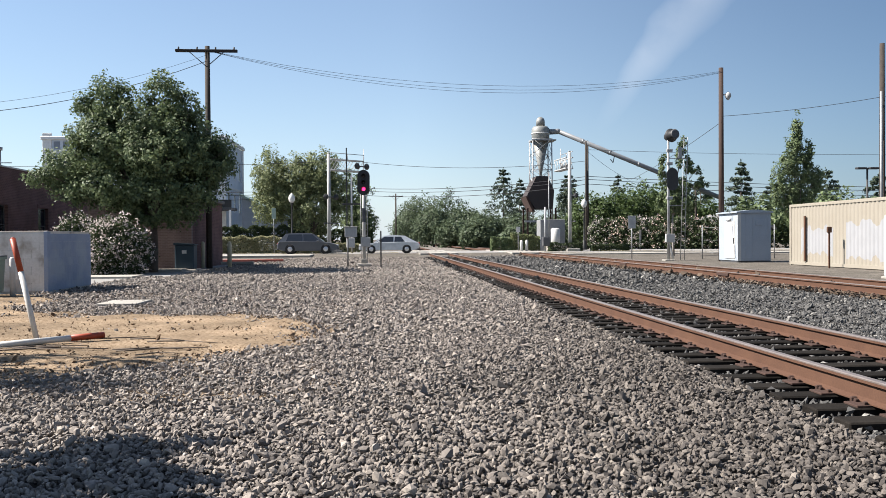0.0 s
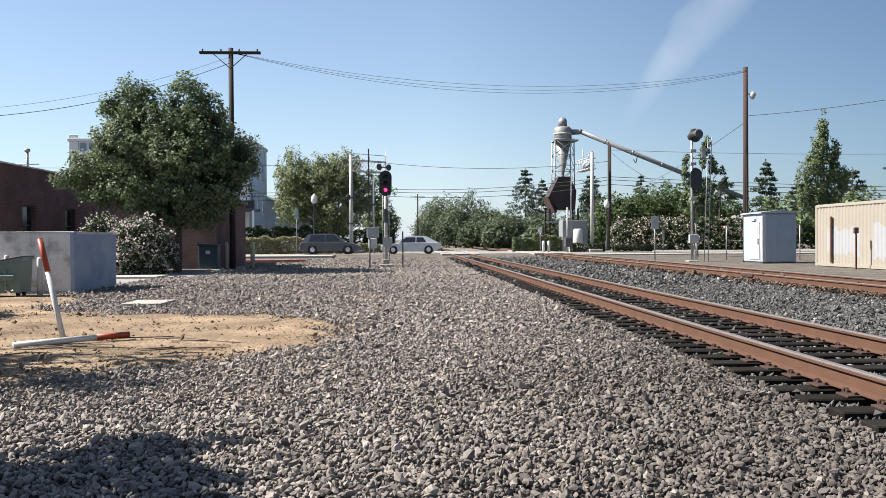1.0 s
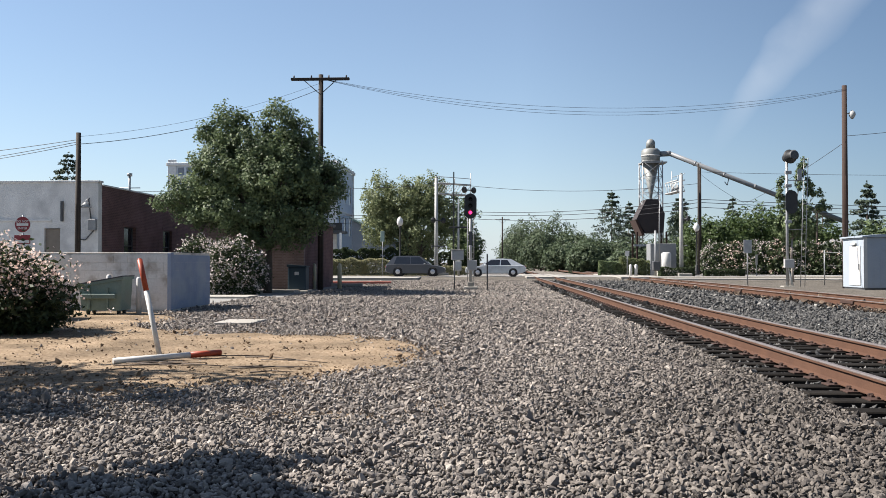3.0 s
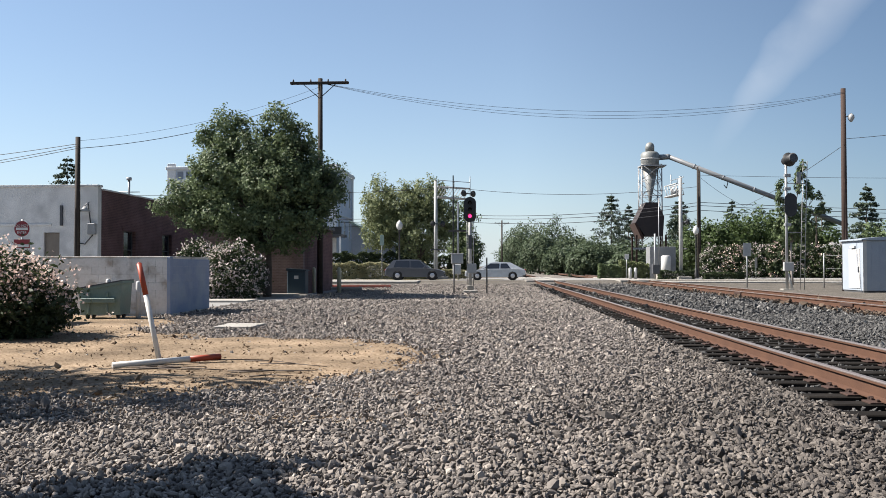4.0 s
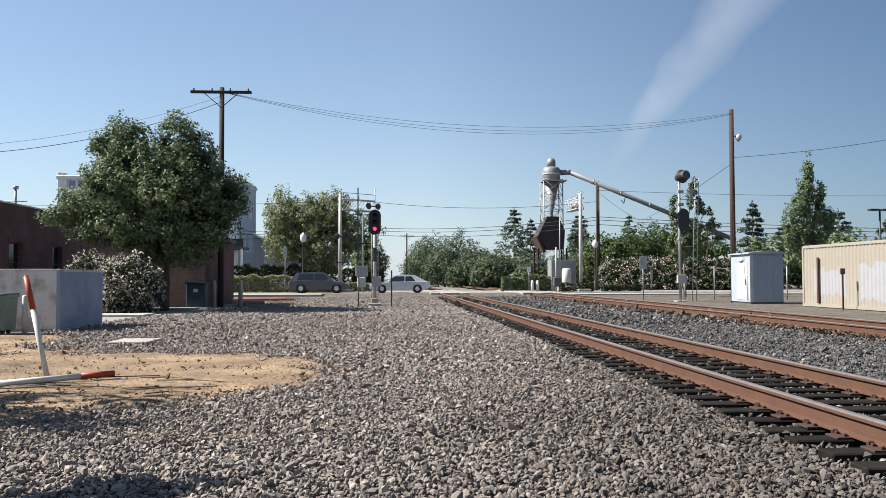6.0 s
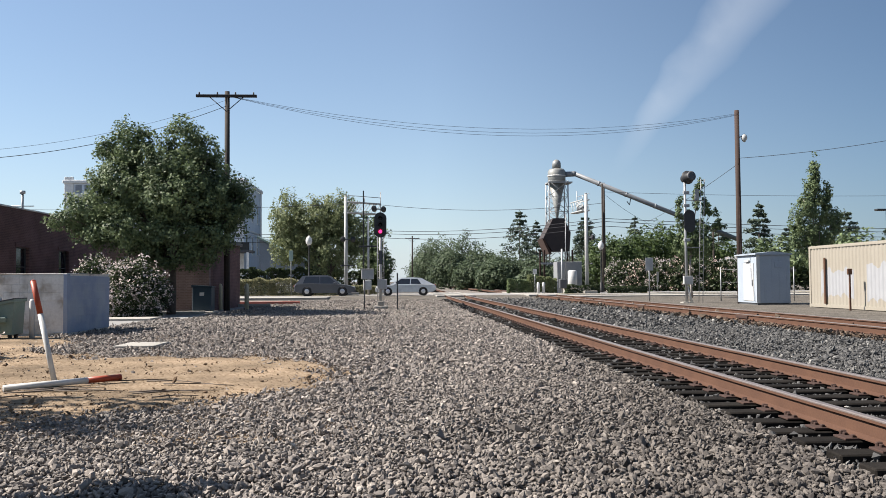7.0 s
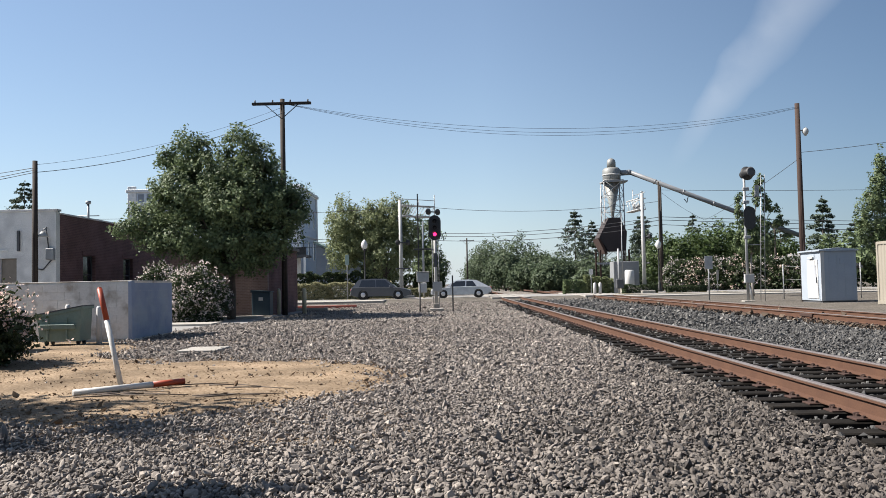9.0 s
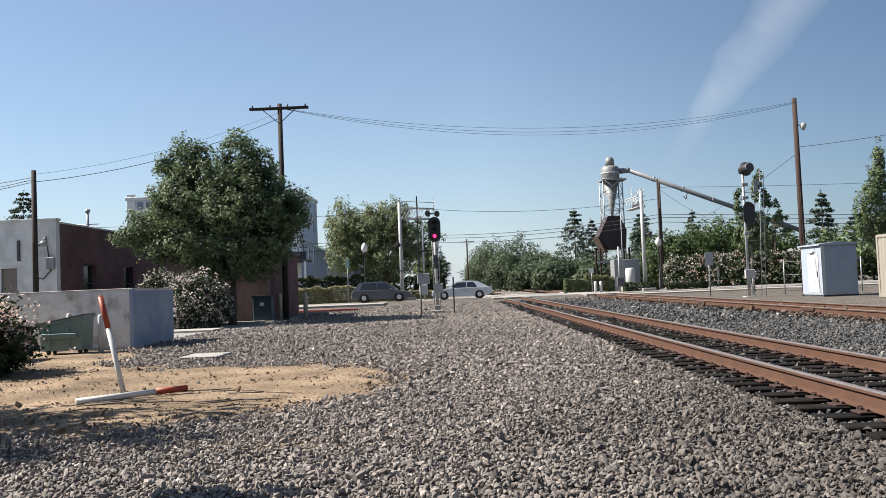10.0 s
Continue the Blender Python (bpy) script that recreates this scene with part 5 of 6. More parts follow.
for i, (x, y) in enumerate(((20.2, 51.0), (21.5, 50.6), (22.9, 50.2), (24.3, 49.8))):
    part("post", Shape().rod((x, y, -0.1), (x, y, 2.05), 0.035, seg=6), GALV, fence)
for z in (0.3, 1.1, 1.9):
    part("wire", Shape().rod((20.2, 51.0, z), (24.3, 49.8, z), 0.008, seg=4), GALV, fence)
# rail joint bars and small pale blocks on the second track
for y in (26.0, 37.0):
    solid("rail_joint_bar", Shape().box(-0.06, -0.02, -0.45, 0.45, 0.05, 0.15, 0.01), RUST_DARK, "bolted rusty joint bar on the rail", "rail joint", (TRACK_2 - 0.755, y, 0), group="rail joints")


# ---------------------------------------------------------------- near things
st = thing("marker_stake", "white plastic marker stake with red-orange top, leaning", "marker stake", (-4.50, 11.3, -0.02), group="marker stakes")
tip = Vector((-0.35, 0.1, 1.36))
part("pipe", Shape().rod((0, 0, -0.05), tip * 0.68, 0.035, 0.035, 12), PVC, st)
part("red_sleeve", Shape().rod(tip * 0.68, tip, 0.037, 0.037, 12).rod(tip, tip * 1.012, 0.037, 0.02, 12), REDTAPE, st, "red-orange reflective sleeve")
st = thing("marker_stake", "white plastic marker stake with orange end lying on sand", "marker stake", (-4.35, 11.0, 0.03), group="marker stakes")
a, b = Vector((-0.46, -0.50, 0.0)), Vector((0.66, 0.40, 0.02))
part("pipe", Shape().rod(a, a.lerp(b, 0.70), 0.04, 0.04, 12), PVC, st)
part("red_sleeve", Shape().rod(a.lerp(b, 0.70), b, 0.042, 0.042, 12), REDTAPE, st, "orange end sleeve")
solid("concrete_lid", Shape().box(-0.43, 0.43, -0.55, 0.55, -0.08, 0.008, 0.012), CONCRETE, "flat pale concrete vault lid sunk in the ground", "vault lid", (-5.45, 18.2, 0))
solid("fallen_stick", Shape().rod((-0.5, 0, 0.015), (0.0, 0.08, 0.02), 0.014, 0.011, 6).rod((0.0, 0.08, 0.02), (0.6, -0.12, 0.015), 0.011, 0.006, 6), BARK, "thin dark fallen stick on the sand", "stick", (-3.9, 10.4, -0.01), group="fallen sticks")
solid("fallen_stick", Shape().rod((-0.4, 0, 0.015), (0.5, 0.1, 0.02), 0.012, 0.006, 6), BARK, "thin dark fallen stick on the sand", "stick", (-3.6, 11.35, -0.01), group="fallen sticks")

twig_rng = np.random.default_rng(41)
for k in range(9):
    x, y, w_, ln = -4.9 + 2.6 * twig_rng.uniform(), 9.7 + 1.5 * twig_rng.uniform(), twig_rng.uniform(-20, 20), twig_rng.uniform(0.25, 0.7)
    solid("fallen_stick", Shape().rod((-ln, 0, 0.012), (-ln * 0.2, 0.06, 0.02), 0.010, 0.008, 5).rod((-ln * 0.2, 0.06, 0.02), (ln * 0.6, -0.03, 0.012), 0.008, 0.004, 5), BARK, "thin dark fallen stick on the sand", "stick", (x, y, -0.012), w_, group="fallen sticks")

# block enclosure: one object a block
WX1, WY0, WY1, WX0 = -8.62, 22.3, 25.5, -14.6
enc = thing("block_wall", "low pale concrete block enclosure wall, one end painted blue-grey", "wall", (0, 0, 0))
part("core", Shape().box(WX0, WX1 - 0.02, WY0 + 0.02, WY0 + 0.18, -0.1, 1.56).box(WX1 - 0.18, WX1 - 0.02, WY0 + 0.18, WY1 - 0.02, -0.1, 1.56), CMU, enc)
blk = Shape().box(-0.1986, 0.1986, -0.01, 0.03, -0.1061, 0.1061, 0.003).mesh("block", CMU)
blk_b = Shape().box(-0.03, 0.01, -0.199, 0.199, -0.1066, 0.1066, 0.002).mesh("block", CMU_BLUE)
half = Shape().box(-0.0986, 0.0986, -0.01, 0.03, -0.1061, 0.1061, 0.003).mesh("block", CMU)
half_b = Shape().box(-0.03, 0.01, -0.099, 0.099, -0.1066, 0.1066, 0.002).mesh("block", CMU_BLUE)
brng = np.random.default_rng(9)
for row in range(7):
    z = 0.115 + row * 0.2145
    x = WX1 - 0.2 - (0.2 if row % 2 else 0)
    while x > WX0 + 0.2:
        o = new("block", blk)
        o.parent, o.matrix_basis = enc, pose(x, WY0 + brng.uniform(-0.003, 0.003), z, 0, 0, 0)
        x -= 0.4
    y = WY0 + 0.2 + (0.2 if row % 2 else 0)
    while y < WY1 - 0.19:
        o = new("block", blk_b)
        o.parent, o.matrix_basis = enc, pose(WX1, y, z, 0, 0, 0)
        y += 0.4
    if row % 2:
        for me_, x_, y_ in ((half, WX1 - 0.1, WY0), (half_b, WX1, WY0 + 0.1), (half_b, WX1, WY1 - 0.1)):
            o = new("block", me_)
            o.parent, o.matrix_basis = enc, pose(x_, y_, z, 0, 0, 0)
part("cap", Shape().box(WX0, WX1 + 0.012, WY0 - 0.008, WY0 + 0.2, 1.562, 1.578, 0.006).box(WX1 - 0.2, WX1 + 0.010, WY0 + 0.2, WY1, 1.562, 1.578, 0.006), CMU, enc)
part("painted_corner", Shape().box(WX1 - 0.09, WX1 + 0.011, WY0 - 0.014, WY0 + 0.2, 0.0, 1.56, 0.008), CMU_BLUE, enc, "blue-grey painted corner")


def dumpster(at, w, d, h0, h1, turn, label):
    t = thing("dumpster", label, "dumpster", at, turn, group="dumpsters")
    body = [(-w / 2 + 0.08, 0.12), (w / 2 - 0.05, 0.12), (w / 2, h1), (-w / 2, h0)]
    part("body", Shape().prism(body, -d / 2, d / 2, "y"), GREEN_STEEL, t)
    rim = Shape()
    rim.prism([(-w / 2 - 0.03, h0 - 0.06), (w / 2 + 0.03, h1 - 0.06), (w / 2 + 0.03, h1), (-w / 2 - 0.03, h0)], -d / 2 - 0.03, d / 2 + 0.03, "y")
    part("rim", rim, GREEN_STEEL, t)
    part("lid", Shape().prism([(-w / 2 - 0.05, h0 + 0.002), (w / 2 + 0.03, h1 + 0.002), (w / 2 + 0.03, h1 + 0.03), (-w / 2 - 0.05, h0 + 0.03)], -d / 2 - 0.04, d / 2 + 0.04, "y"), DARKGREY, t, "dark hinged lid")
    for x in (-w / 4, w / 6):
        part("rib", Shape().box(x - 0.03, x + 0.03, -d / 2 - 0.04, -d / 2, 0.15, h0 - 0.06, 0.008), GREEN_STEEL, t)
    part("sleeve", Shape().box(-w / 2 + 0.1, w / 2 - 0.15, -d / 2 - 0.09, -d / 2, h0 * 0.55, h0 * 0.55 + 0.12, 0.01), GREEN_STEEL, t)
    for x in (-w / 2 + 0.18, w / 2 - 0.15):
        for y in (-d / 2 + 0.15, d / 2 - 0.15):
            part("caster", Shape().lathe([(0.05, -0.03), (0.06, 0), (0.05, 0.03)], (x, y, 0.06), 10, (1, 0, 0)).box(x - 0.04, x + 0.04, y - 0.04, y + 0.04, 0.06, 0.13), BLACK, t)
    return t


dumpster((-9.72, 20.8, -0.03), 1.12, 0.62, 0.76, 0.97, 0, "dented grey-green steel dumpster with a sloping lid")
dumpster((-10.9, 18.7, -0.03), 1.35, 1.4, 0.74, 1.0, 0, "grey-green steel dumpster half hidden by the oleander")
for x, y, h in ((-8.84, 20.75, 0.93), (-10.25, 22.1, 0.97)):
    solid("guard_post", Shape().lathe([(0.065, -0.1), (0.065, h - 0.04), (0.04, h)], seg=12), WHITE, "scuffed white steel guard post beside the dumpster", "bollard", (x, y, 0), group="guard posts")

# ---------------------------------------------------------------- brick building with a stucco front
BX, BY0, BY1, BH = -17.2, 36.0, 54.0, 4.85
bld = thing("brick_building", "low red brick building with a grey stucco front", "building", (0, 0, 0))
doors = [(-19.65, -18.93, 0.0, 2.82), (-24.6, -23.0, 0.9, 2.5)]
part("front_wall", wall_panel(-45, BX, -0.1, BH, doors, 0.35, "x", BY0), STUCCO, bld, "grey patched stucco wall")
wins = [(38.65, 40.0, 1.2, 3.0), (43.4, 44.7, 1.2, 3.0), (48.2, 49.5, 1.2, 2.8)]
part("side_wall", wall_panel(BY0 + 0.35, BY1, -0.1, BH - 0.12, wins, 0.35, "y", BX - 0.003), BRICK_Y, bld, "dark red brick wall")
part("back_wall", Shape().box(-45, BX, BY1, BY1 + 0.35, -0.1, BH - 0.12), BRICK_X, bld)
part("roof", Shape().box(-45, BX - 0.36, BY0 + 0.35, BY1, BH - 0.6, BH - 0.45), DARKGREY, bld)
part("parapet_cap", Shape().box(-45.02, BX + 0.05, BY0 - 0.06, BY0 + 0.4, BH, BH + 0.09, 0.01).box(BX - 0.4, BX + 0.04, BY0 + 0.41, BY1 + 0.35, BH - 0.12, BH - 0.05, 0.01), STUCCO, bld)
part("string_course", Shape().box(-45, -19.3, BY0 - 0.05, BY0, 3.12, 3.22, 0.01), STUCCO, bld)
for w_ in wins:
    window(bld, *w_, BX - 0.003, "y", DARKGREY, WINDOW, deep=0.16)
    part("window_hood", Shape().box(BX - 0.003, BX + 0.03, w_[0] - 0.12, w_[1] + 0.12, w_[3], w_[3] + 0.2, 0.01), BRICK_Y, bld)
window(bld, *doors[1], BY0, "x", DARKGREY, WINDOW, deep=0.14)
d_ = part("door", Shape().box(-19.63, -18.95, BY0 + 0.1, BY0 + 0.16, 0.0, 2.80, 0.01), DOORTAN, bld, "tan steel door")
part("handle", Shape().box(-19.08, -19.02, BY0 + 0.04, BY0 + 0.1, 1.0, 1.12, 0.01), GALV, d_)
part("meter_box", Shape().box(-17.58, -17.24, BY0 - 0.2, BY0, 2.72, 3.22, 0.02), GALV, bld)
part("conduit", Shape().rod((-17.38, BY0 - 0.05, 2.72), (-17.75, BY0 - 0.05, 2.3), 0.025, seg=6).rod((-17.75, BY0 - 0.05, 2.3), (-18.2, BY0 - 0.05, 2.36), 0.025, seg=6), DARKGREY, bld)
part("conduit", Shape().rod((-17.5, BY0 - 0.05, 3.22), (-17.62, BY0 - 0.05, 4.1), 0.025, seg=6), DARKGREY, bld)
wl_ = part("wall_lamp", Shape().rod((-17.6, BY0, 4.15), (-17.6, BY0 - 0.35, 4.0), 0.025, seg=6), GALV, bld)
part("lamp_shade", Shape().lathe([(0.05, 0.22), (0.10, 0.15), (0.24, 0.0), (0.22, -0.02)], (-17.6, BY0 - 0.38, 3.72), 14), SILVER, wl_)
part("downpipe", Shape().box(-18.88, -18.77, BY0 - 0.1, BY0, 3.12, 4.02, 0.01), DARKGREY, bld)
vp = part("roof_vent", Shape().rod((-18.2, 41.5, BH - 0.5), (-18.2, 41.5, BH + 0.85), 0.06, seg=8).rod((-18.2, 41.5, BH + 0.85), (-18.2, 41.5, BH + 1.0), 0.13, 0.13, 10), GALV, bld)
part("aerial", Shape().rod((-18.75, 41.5, BH + 0.25), (-17.65, 41.5, BH + 0.25), 0.025, seg=6), GALV, vp)
ann = thing("brick_annex", "brown-red brick annex half hidden behind the tree", "building", (0, 0, 0))
part("wall", wall_panel(-13.4, -8.75, -0.05, 3.3, [(-12.6, -11.5, 1.0, 2.4)], 0.3, "x", 39.4), BRICK_X, ann)
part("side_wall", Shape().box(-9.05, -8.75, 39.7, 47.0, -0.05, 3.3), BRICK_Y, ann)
part("roof", Shape().box(-13.4, -8.6, 39.3, 47.0, 3.3, 3.45, 0.02), DARKGREY, ann)
window(ann, -12.6, -11.5, 1.0, 2.4, 39.4, "x", DARKGREY, WINDOW)
tb = thing("transformer_box", "dark teal steel transformer box on a pad", "equipment box", (-8.75, 38.3, -0.03))
part("body", Shape().box(-0.42, 0.42, -0.35, 0.35, 0.06, 1.12, 0.03), TEAL, tb)
part("lid", Shape().prism([(-0.46, 1.12), (0.46, 1.12), (0.46, 1.17), (-0.46, 1.24)], -0.4, 0.38, "y"), TEAL, tb)
part("pad", Shape().box(-0.55, 0.55, -0.5, 0.5, -0.1, 0.06, 0.02), CONCRETE, tb)
part("label_plate", Shape().box(-0.1, 0.1, -0.356, -0.35, 0.75, 0.9), SIGN_WHITE, tb)
for x, y in ((-7.55, 42.4), (-8.7, 41.6)):
    solid("bollard", Shape().lathe([(0.11, -0.1), (0.11, 1.12), (0.08, 1.22), (0.03, 1.25)], seg=12), mat("faded_cream_paint", (0.55, 0.50, 0.36), (0.45, 0.40, 0.28), rough=0.7, scale=4), "faded cream steel bollard by the pole", "bollard", (x, y, 0), group="cream bollards")

# do-not-enter sign before the stucco wall
sn = thing("road_sign", "round red no-entry sign with white bar on a post", "sign", (-18.47, 32.2, 0.19))
part("post", Shape().rod((0, 0.04, -0.3), (0, 0.04, 3.0), 0.035, seg=8), GALV, sn)
dsc = part("disc", Shape().lathe([(0.33, 0.0), (0.33, 0.012)], (0, 0, 2.62), 32, (0, 1, 0)), SIGN_WHITE, sn)
part("red_face", Shape().lathe([(0.31, 0.0), (0.31, 0.004)], (0, -0.004, 2.62), 32, (0, 1, 0)), SIGN_RED, dsc)
part("white_bar", Shape().box(-0.24, 0.24, -0.010, -0.005, 2.57, 2.67), SIGN_WHITE, dsc)
for word, z in (("DO NOT", 2.70), ("ENTER", 2.43)):
    tx = bpy.data.curves.new("lettering", "FONT")
    tx.body, tx.size, tx.align_x, tx.extrude = word, 0.13, "CENTER", 0.002
    tx.materials.append(SIGN_WHITE)
    o = new("lettering", tx)
    o.parent, o.matrix_basis = dsc, pose(0, -0.011, z, 90, 0, 0)
pl = part("lower_panel", Shape().box(-0.33, 0.33, -0.012, 0.0, 1.85, 2.2, 0.003), SIGN_RED, sn)
part("white_field", Shape().box(-0.29, 0.29, -0.017, -0.0125, 1.89, 2.0), SIGN_WHITE, pl)

# ---------------------------------------------------------------- buildings further off
wb = thing("white_building", "pale blue-white three-storey building with tall windows", "building", (0, 0, 0))
cols = [(-39.0 + 3.3 * i, -37.8 + 3.3 * i) for i in range(6)]
WBX, WBY, WBD = -18.9, 104.0, 13.0
zrows = ((1.2, 3.2), (4.9, 7.3), (9.2, 11.8))
faces, sides = Shape(), Shape()
scols = [(WBY + 1.6 + 4.0 * i, WBY + 3.2 + 4.0 * i) for i in range(3)]
for z0, z1 in ((0.0, 4.05), (4.05, 7.9), (7.9, 13.6)):
    k = [r for r in zrows if z0 < r[0] < z1][0]
    s_ = wall_panel(-40.5, WBX, z0, z1, [(a_, b_, *k) for a_, b_ in cols], 0.3, "x", WBY)
    faces.add(s_.v, s_.f)
    s_ = wall_panel(WBY + 0.3, WBY + WBD, z0, z1, [(a_, b_, *k) for a_, b_ in scols], 0.3, "y", WBX)
    sides.add(s_.v, s_.f)
part("front_wall", faces, BLDG_WHITE, wb)
part("side_wall", sides, BLDG_WHITE, wb)
part("roof", Shape().box(-40.5, WBX - 0.3, WBY + 0.3, WBY + WBD, 12.9, 13.1), DARKGREY, wb)
part("cornice", Shape().box(-40.8, WBX + 0.3, WBY - 0.25, WBY + 0.3, 13.6, 14.0, 0.05).box(WBX, WBX + 0.3, WBY + 0.3, WBY + WBD, 13.6, 14.0, 0.05), TRIM, wb)
part("corner_pier", Shape().box(WBX - 1.0, WBX + 0.05, WBY - 0.12, WBY, 0, 14.2, 0.03), TRIM, wb)
part("corner_pier", Shape().box(-40.6, -39.5, WBY - 0.12, WBY, 0, 14.4, 0.03), TRIM, wb)
part("corner_pier", Shape().box(WBX, WBX + 0.12, WBY + WBD - 1.0, WBY + WBD, 0, 14.2, 0.03), TRIM, wb)
part("band", Shape().box(-40.5, WBX, WBY - 0.1, WBY, 4.0, 4.2), TRIM, wb)
part("band", Shape().box(-39.5, WBX - 1.0, WBY - 0.16, WBY, 12.05, 12.3), TRIM, wb)
for i in range(18):
    part("parapet_panel", Shape().box(-39.3 + 1.08 * i, -38.55 + 1.08 * i, WBY - 0.04, WBY, 12.45, 13.4, 0.01), GREYSIDING, wb)
part("band", Shape().box(-40.5, WBX, WBY - 0.1, WBY, 7.8, 8.0), TRIM, wb)
part("band", Shape().box(WBX, WBX + 0.1, WBY, WBY + WBD - 1.0, 7.8, 8.0), TRIM, wb)
for z0, z1 in zrows:
    for a_, b_ in cols:
        window(wb, a_, b_, z0, z1, WBY, "x", TRIM, WINDOW, w=0.1)
    for a_, b_ in scols:
        window(wb, a_, b_, z0, z1, WBX, "y", TRIM, WINDOW, w=0.12, deep=0.06)
aw = part("balcony", Shape().box(WBX - 3.2, WBX + 1.4, WBY - 4.2, WBY - 0.13, 4.9, 5.2, 0.03), DARKGREY, wb)
part("railing", Shape().box(WBX - 3.2, WBX + 1.4, WBY - 4.2, WBY - 4.1, 5.2, 6.1), BLACK, aw)
for x in (WBX - 3.0, WBX - 0.9, WBX + 1.2):
    part("balcony_post", Shape().box(x - 0.12, x + 0.12, WBY - 4.15, WBY - 3.9, 0, 4.9), TRIM, aw)
gh = thing("small_house", "slate-grey house with a pale green gable roof", "house", (0, 0, 0))
part("house_body", Shape().prism([(-15.9, 0), (-11.6, 0), (-11.6, 4.0), (-16.0, 6.3)], 98, 106, "y"), GREYSIDING, gh)
part("roof", Shape().prism([(-16.2, 6.45), (-11.0, 3.85), (-11.0, 4.05), (-16.2, 6.7)], 97.4, 106.5, "y"), GREENROOF, gh)
window(gh, -14.4, -13.5, 1.5, 2.9, 97.8, "x", TRIM, WINDOW, deep=0.0)
h2 = thing("small_house", "low house with pale grey sloping roof behind oleanders", "house", (0, 0, 0))
part("house_body", Shape().box(33.0, 38.5, 80, 88, 0, 2.3), GREYSIDING, h2)
part("roof", Shape().prism([(32.4, 2.0), (35.7, 3.5), (39.0, 2.0), (39.0, 2.2), (35.7, 3.7), (32.4, 2.2)], 79.4, 88.5, "y"), mat("pale_grey_roof", (0.15, 0.15, 0.15), (0.11, 0.11, 0.11), rough=0.9, scale=2), h2)

# ---------------------------------------------------------------- cyclone, hopper and duct
SX, SY = 18.5, 95.0
cy = thing("cyclone_separator", "weathered steel cyclone on a lattice tower", "silo", (SX, SY, 0))
part("drum", Shape().lathe([(0.95, 12.6), (1.02, 12.65), (1.02, 13.9), (0.8, 14.15), (0.5, 14.2)], seg=24), SILO, cy)
part("cap", Shape().lathe([(0.5, 14.2), (0.5, 14.8), (0.42, 15.05), (0.22, 15.22), (0.05, 15.27)], seg=20), SILO, cy)
part("cone", Shape().lathe([(0.13, 8.3), (0.2, 9.0), (0.93, 12.6)], seg=24), SILO, cy)
part("ring", Shape().lathe([(0.98, 13.25), (1.08, 13.28), (1.08, 13.38), (0.98, 13.42)], seg=24), WHITE, cy)
tw = Shape()
for sx in (-1, 1):
    for sy in (-1, 1):
        tw.rod((sx * 1.12, sy * 1.12, 3.5), (sx * 1.08, sy * 1.08, 12.7), 0.07, 0.07, 6)
for k in range(5):
    z0, z1 = 3.9 + k * 1.75, 5.65 + k * 1.75
    for sy in (-1, 1):
        tw.rod((-1.12, sy * 1.12, z0), (1.12, sy * 1.12, z1), 0.035, seg=5).rod((1.12, sy * 1.12, z0), (-1.12, sy * 1.12, z1), 0.035, seg=5).rod((-1.12, sy * 1.12, z1), (1.12, sy * 1.12, z1), 0.04, seg=5)
    for sx in (-1, 1):
        tw.rod((sx * 1.12, -1.12, z0), (sx * 1.12, 1.12, z1), 0.035, seg=5)
part("tower", tw, GALV, cy, "galvanised lattice tower")
part("platform", Shape().box(-1.18, 1.6, -1.18, 1.18, 12.45, 12.58), GALV, cy)
hp = thing("hopper", "rusty dark six-sided bin under the cyclone", "hopper", (SX - 0.3, SY - 0.6, 0))
part("bin", Shape().prism([(-0.6, 8.3), (0.65, 8.3), (1.4, 6.7), (1.25, 4.6), (-0.75, 4.6), (-1.7, 6.1)], -1.6, 1.6, "y"), HOPPER, hp)
part("side_plate", Shape().prism([(-1.88, 6.0), (-1.62, 6.0), (-0.8, 4.3), (-1.1, 4.3)], -1.75, 1.75, "y"), RUST_DARK, hp)
for sx in (-1.6, 1.6):
    for sy in (-1.4, 1.4):
        part("leg", Shape().box(sx - 0.09, sx + 0.09, sy - 0.09, sy + 0.09, 0, 4.7), RUST_DARK, hp)
part("frame", Shape().box(-2.0, 2.0, -1.5, -1.35, 3.1, 3.3), GALV, hp)
part("frame", Shape().box(-2.0, 2.0, -1.5, -1.35, 0.9, 1.05), GALV, hp)
dc = thing("conveyor_duct", "long grey blower duct sloping down from the cyclone", "duct", (0, 0, 0))
part("duct", Shape().rod((19.4, SY, 13.55), (20.6, SY, 13.6), 0.32, 0.3, 14).rod((20.5, SY, 13.65), (40.2, SY, 5.75), 0.26, 0.26, 14), DUCT, dc)
part("elbow", Shape().lathe([(0.2, -0.28), (0.33, -0.1), (0.33, 0.1), (0.2, 0.28)], (20.5, SY, 13.62), 14), DUCT, dc)
for x in (23.4, 26.6, 30.0, 34.0):
    z = 13.65 - (x - 20.5) * 0.401
    part("collar", Shape().lathe([(0.29, -0.08), (0.31, 0), (0.29, 0.08)], (x, SY, z), 14, (0.93, 0, -0.37)), GALV, dc)
part("hanger", Shape().rod((27.2, SY, 10.9), (27.0, SY, 10.0), 0.05, seg=5).rod((27.0, SY, 10.0), (26.7, SY, 10.4), 0.05, seg=5), DARKGREY, dc)
for x in (24.1, 37.0):
    part("support", Shape().rod((x, SY + 0.4, 0), (x, SY + 0.4, 13.65 - (x - 20.5) * 0.401 + 0.4), 0.14, 0.12, 8), POLE, dc)


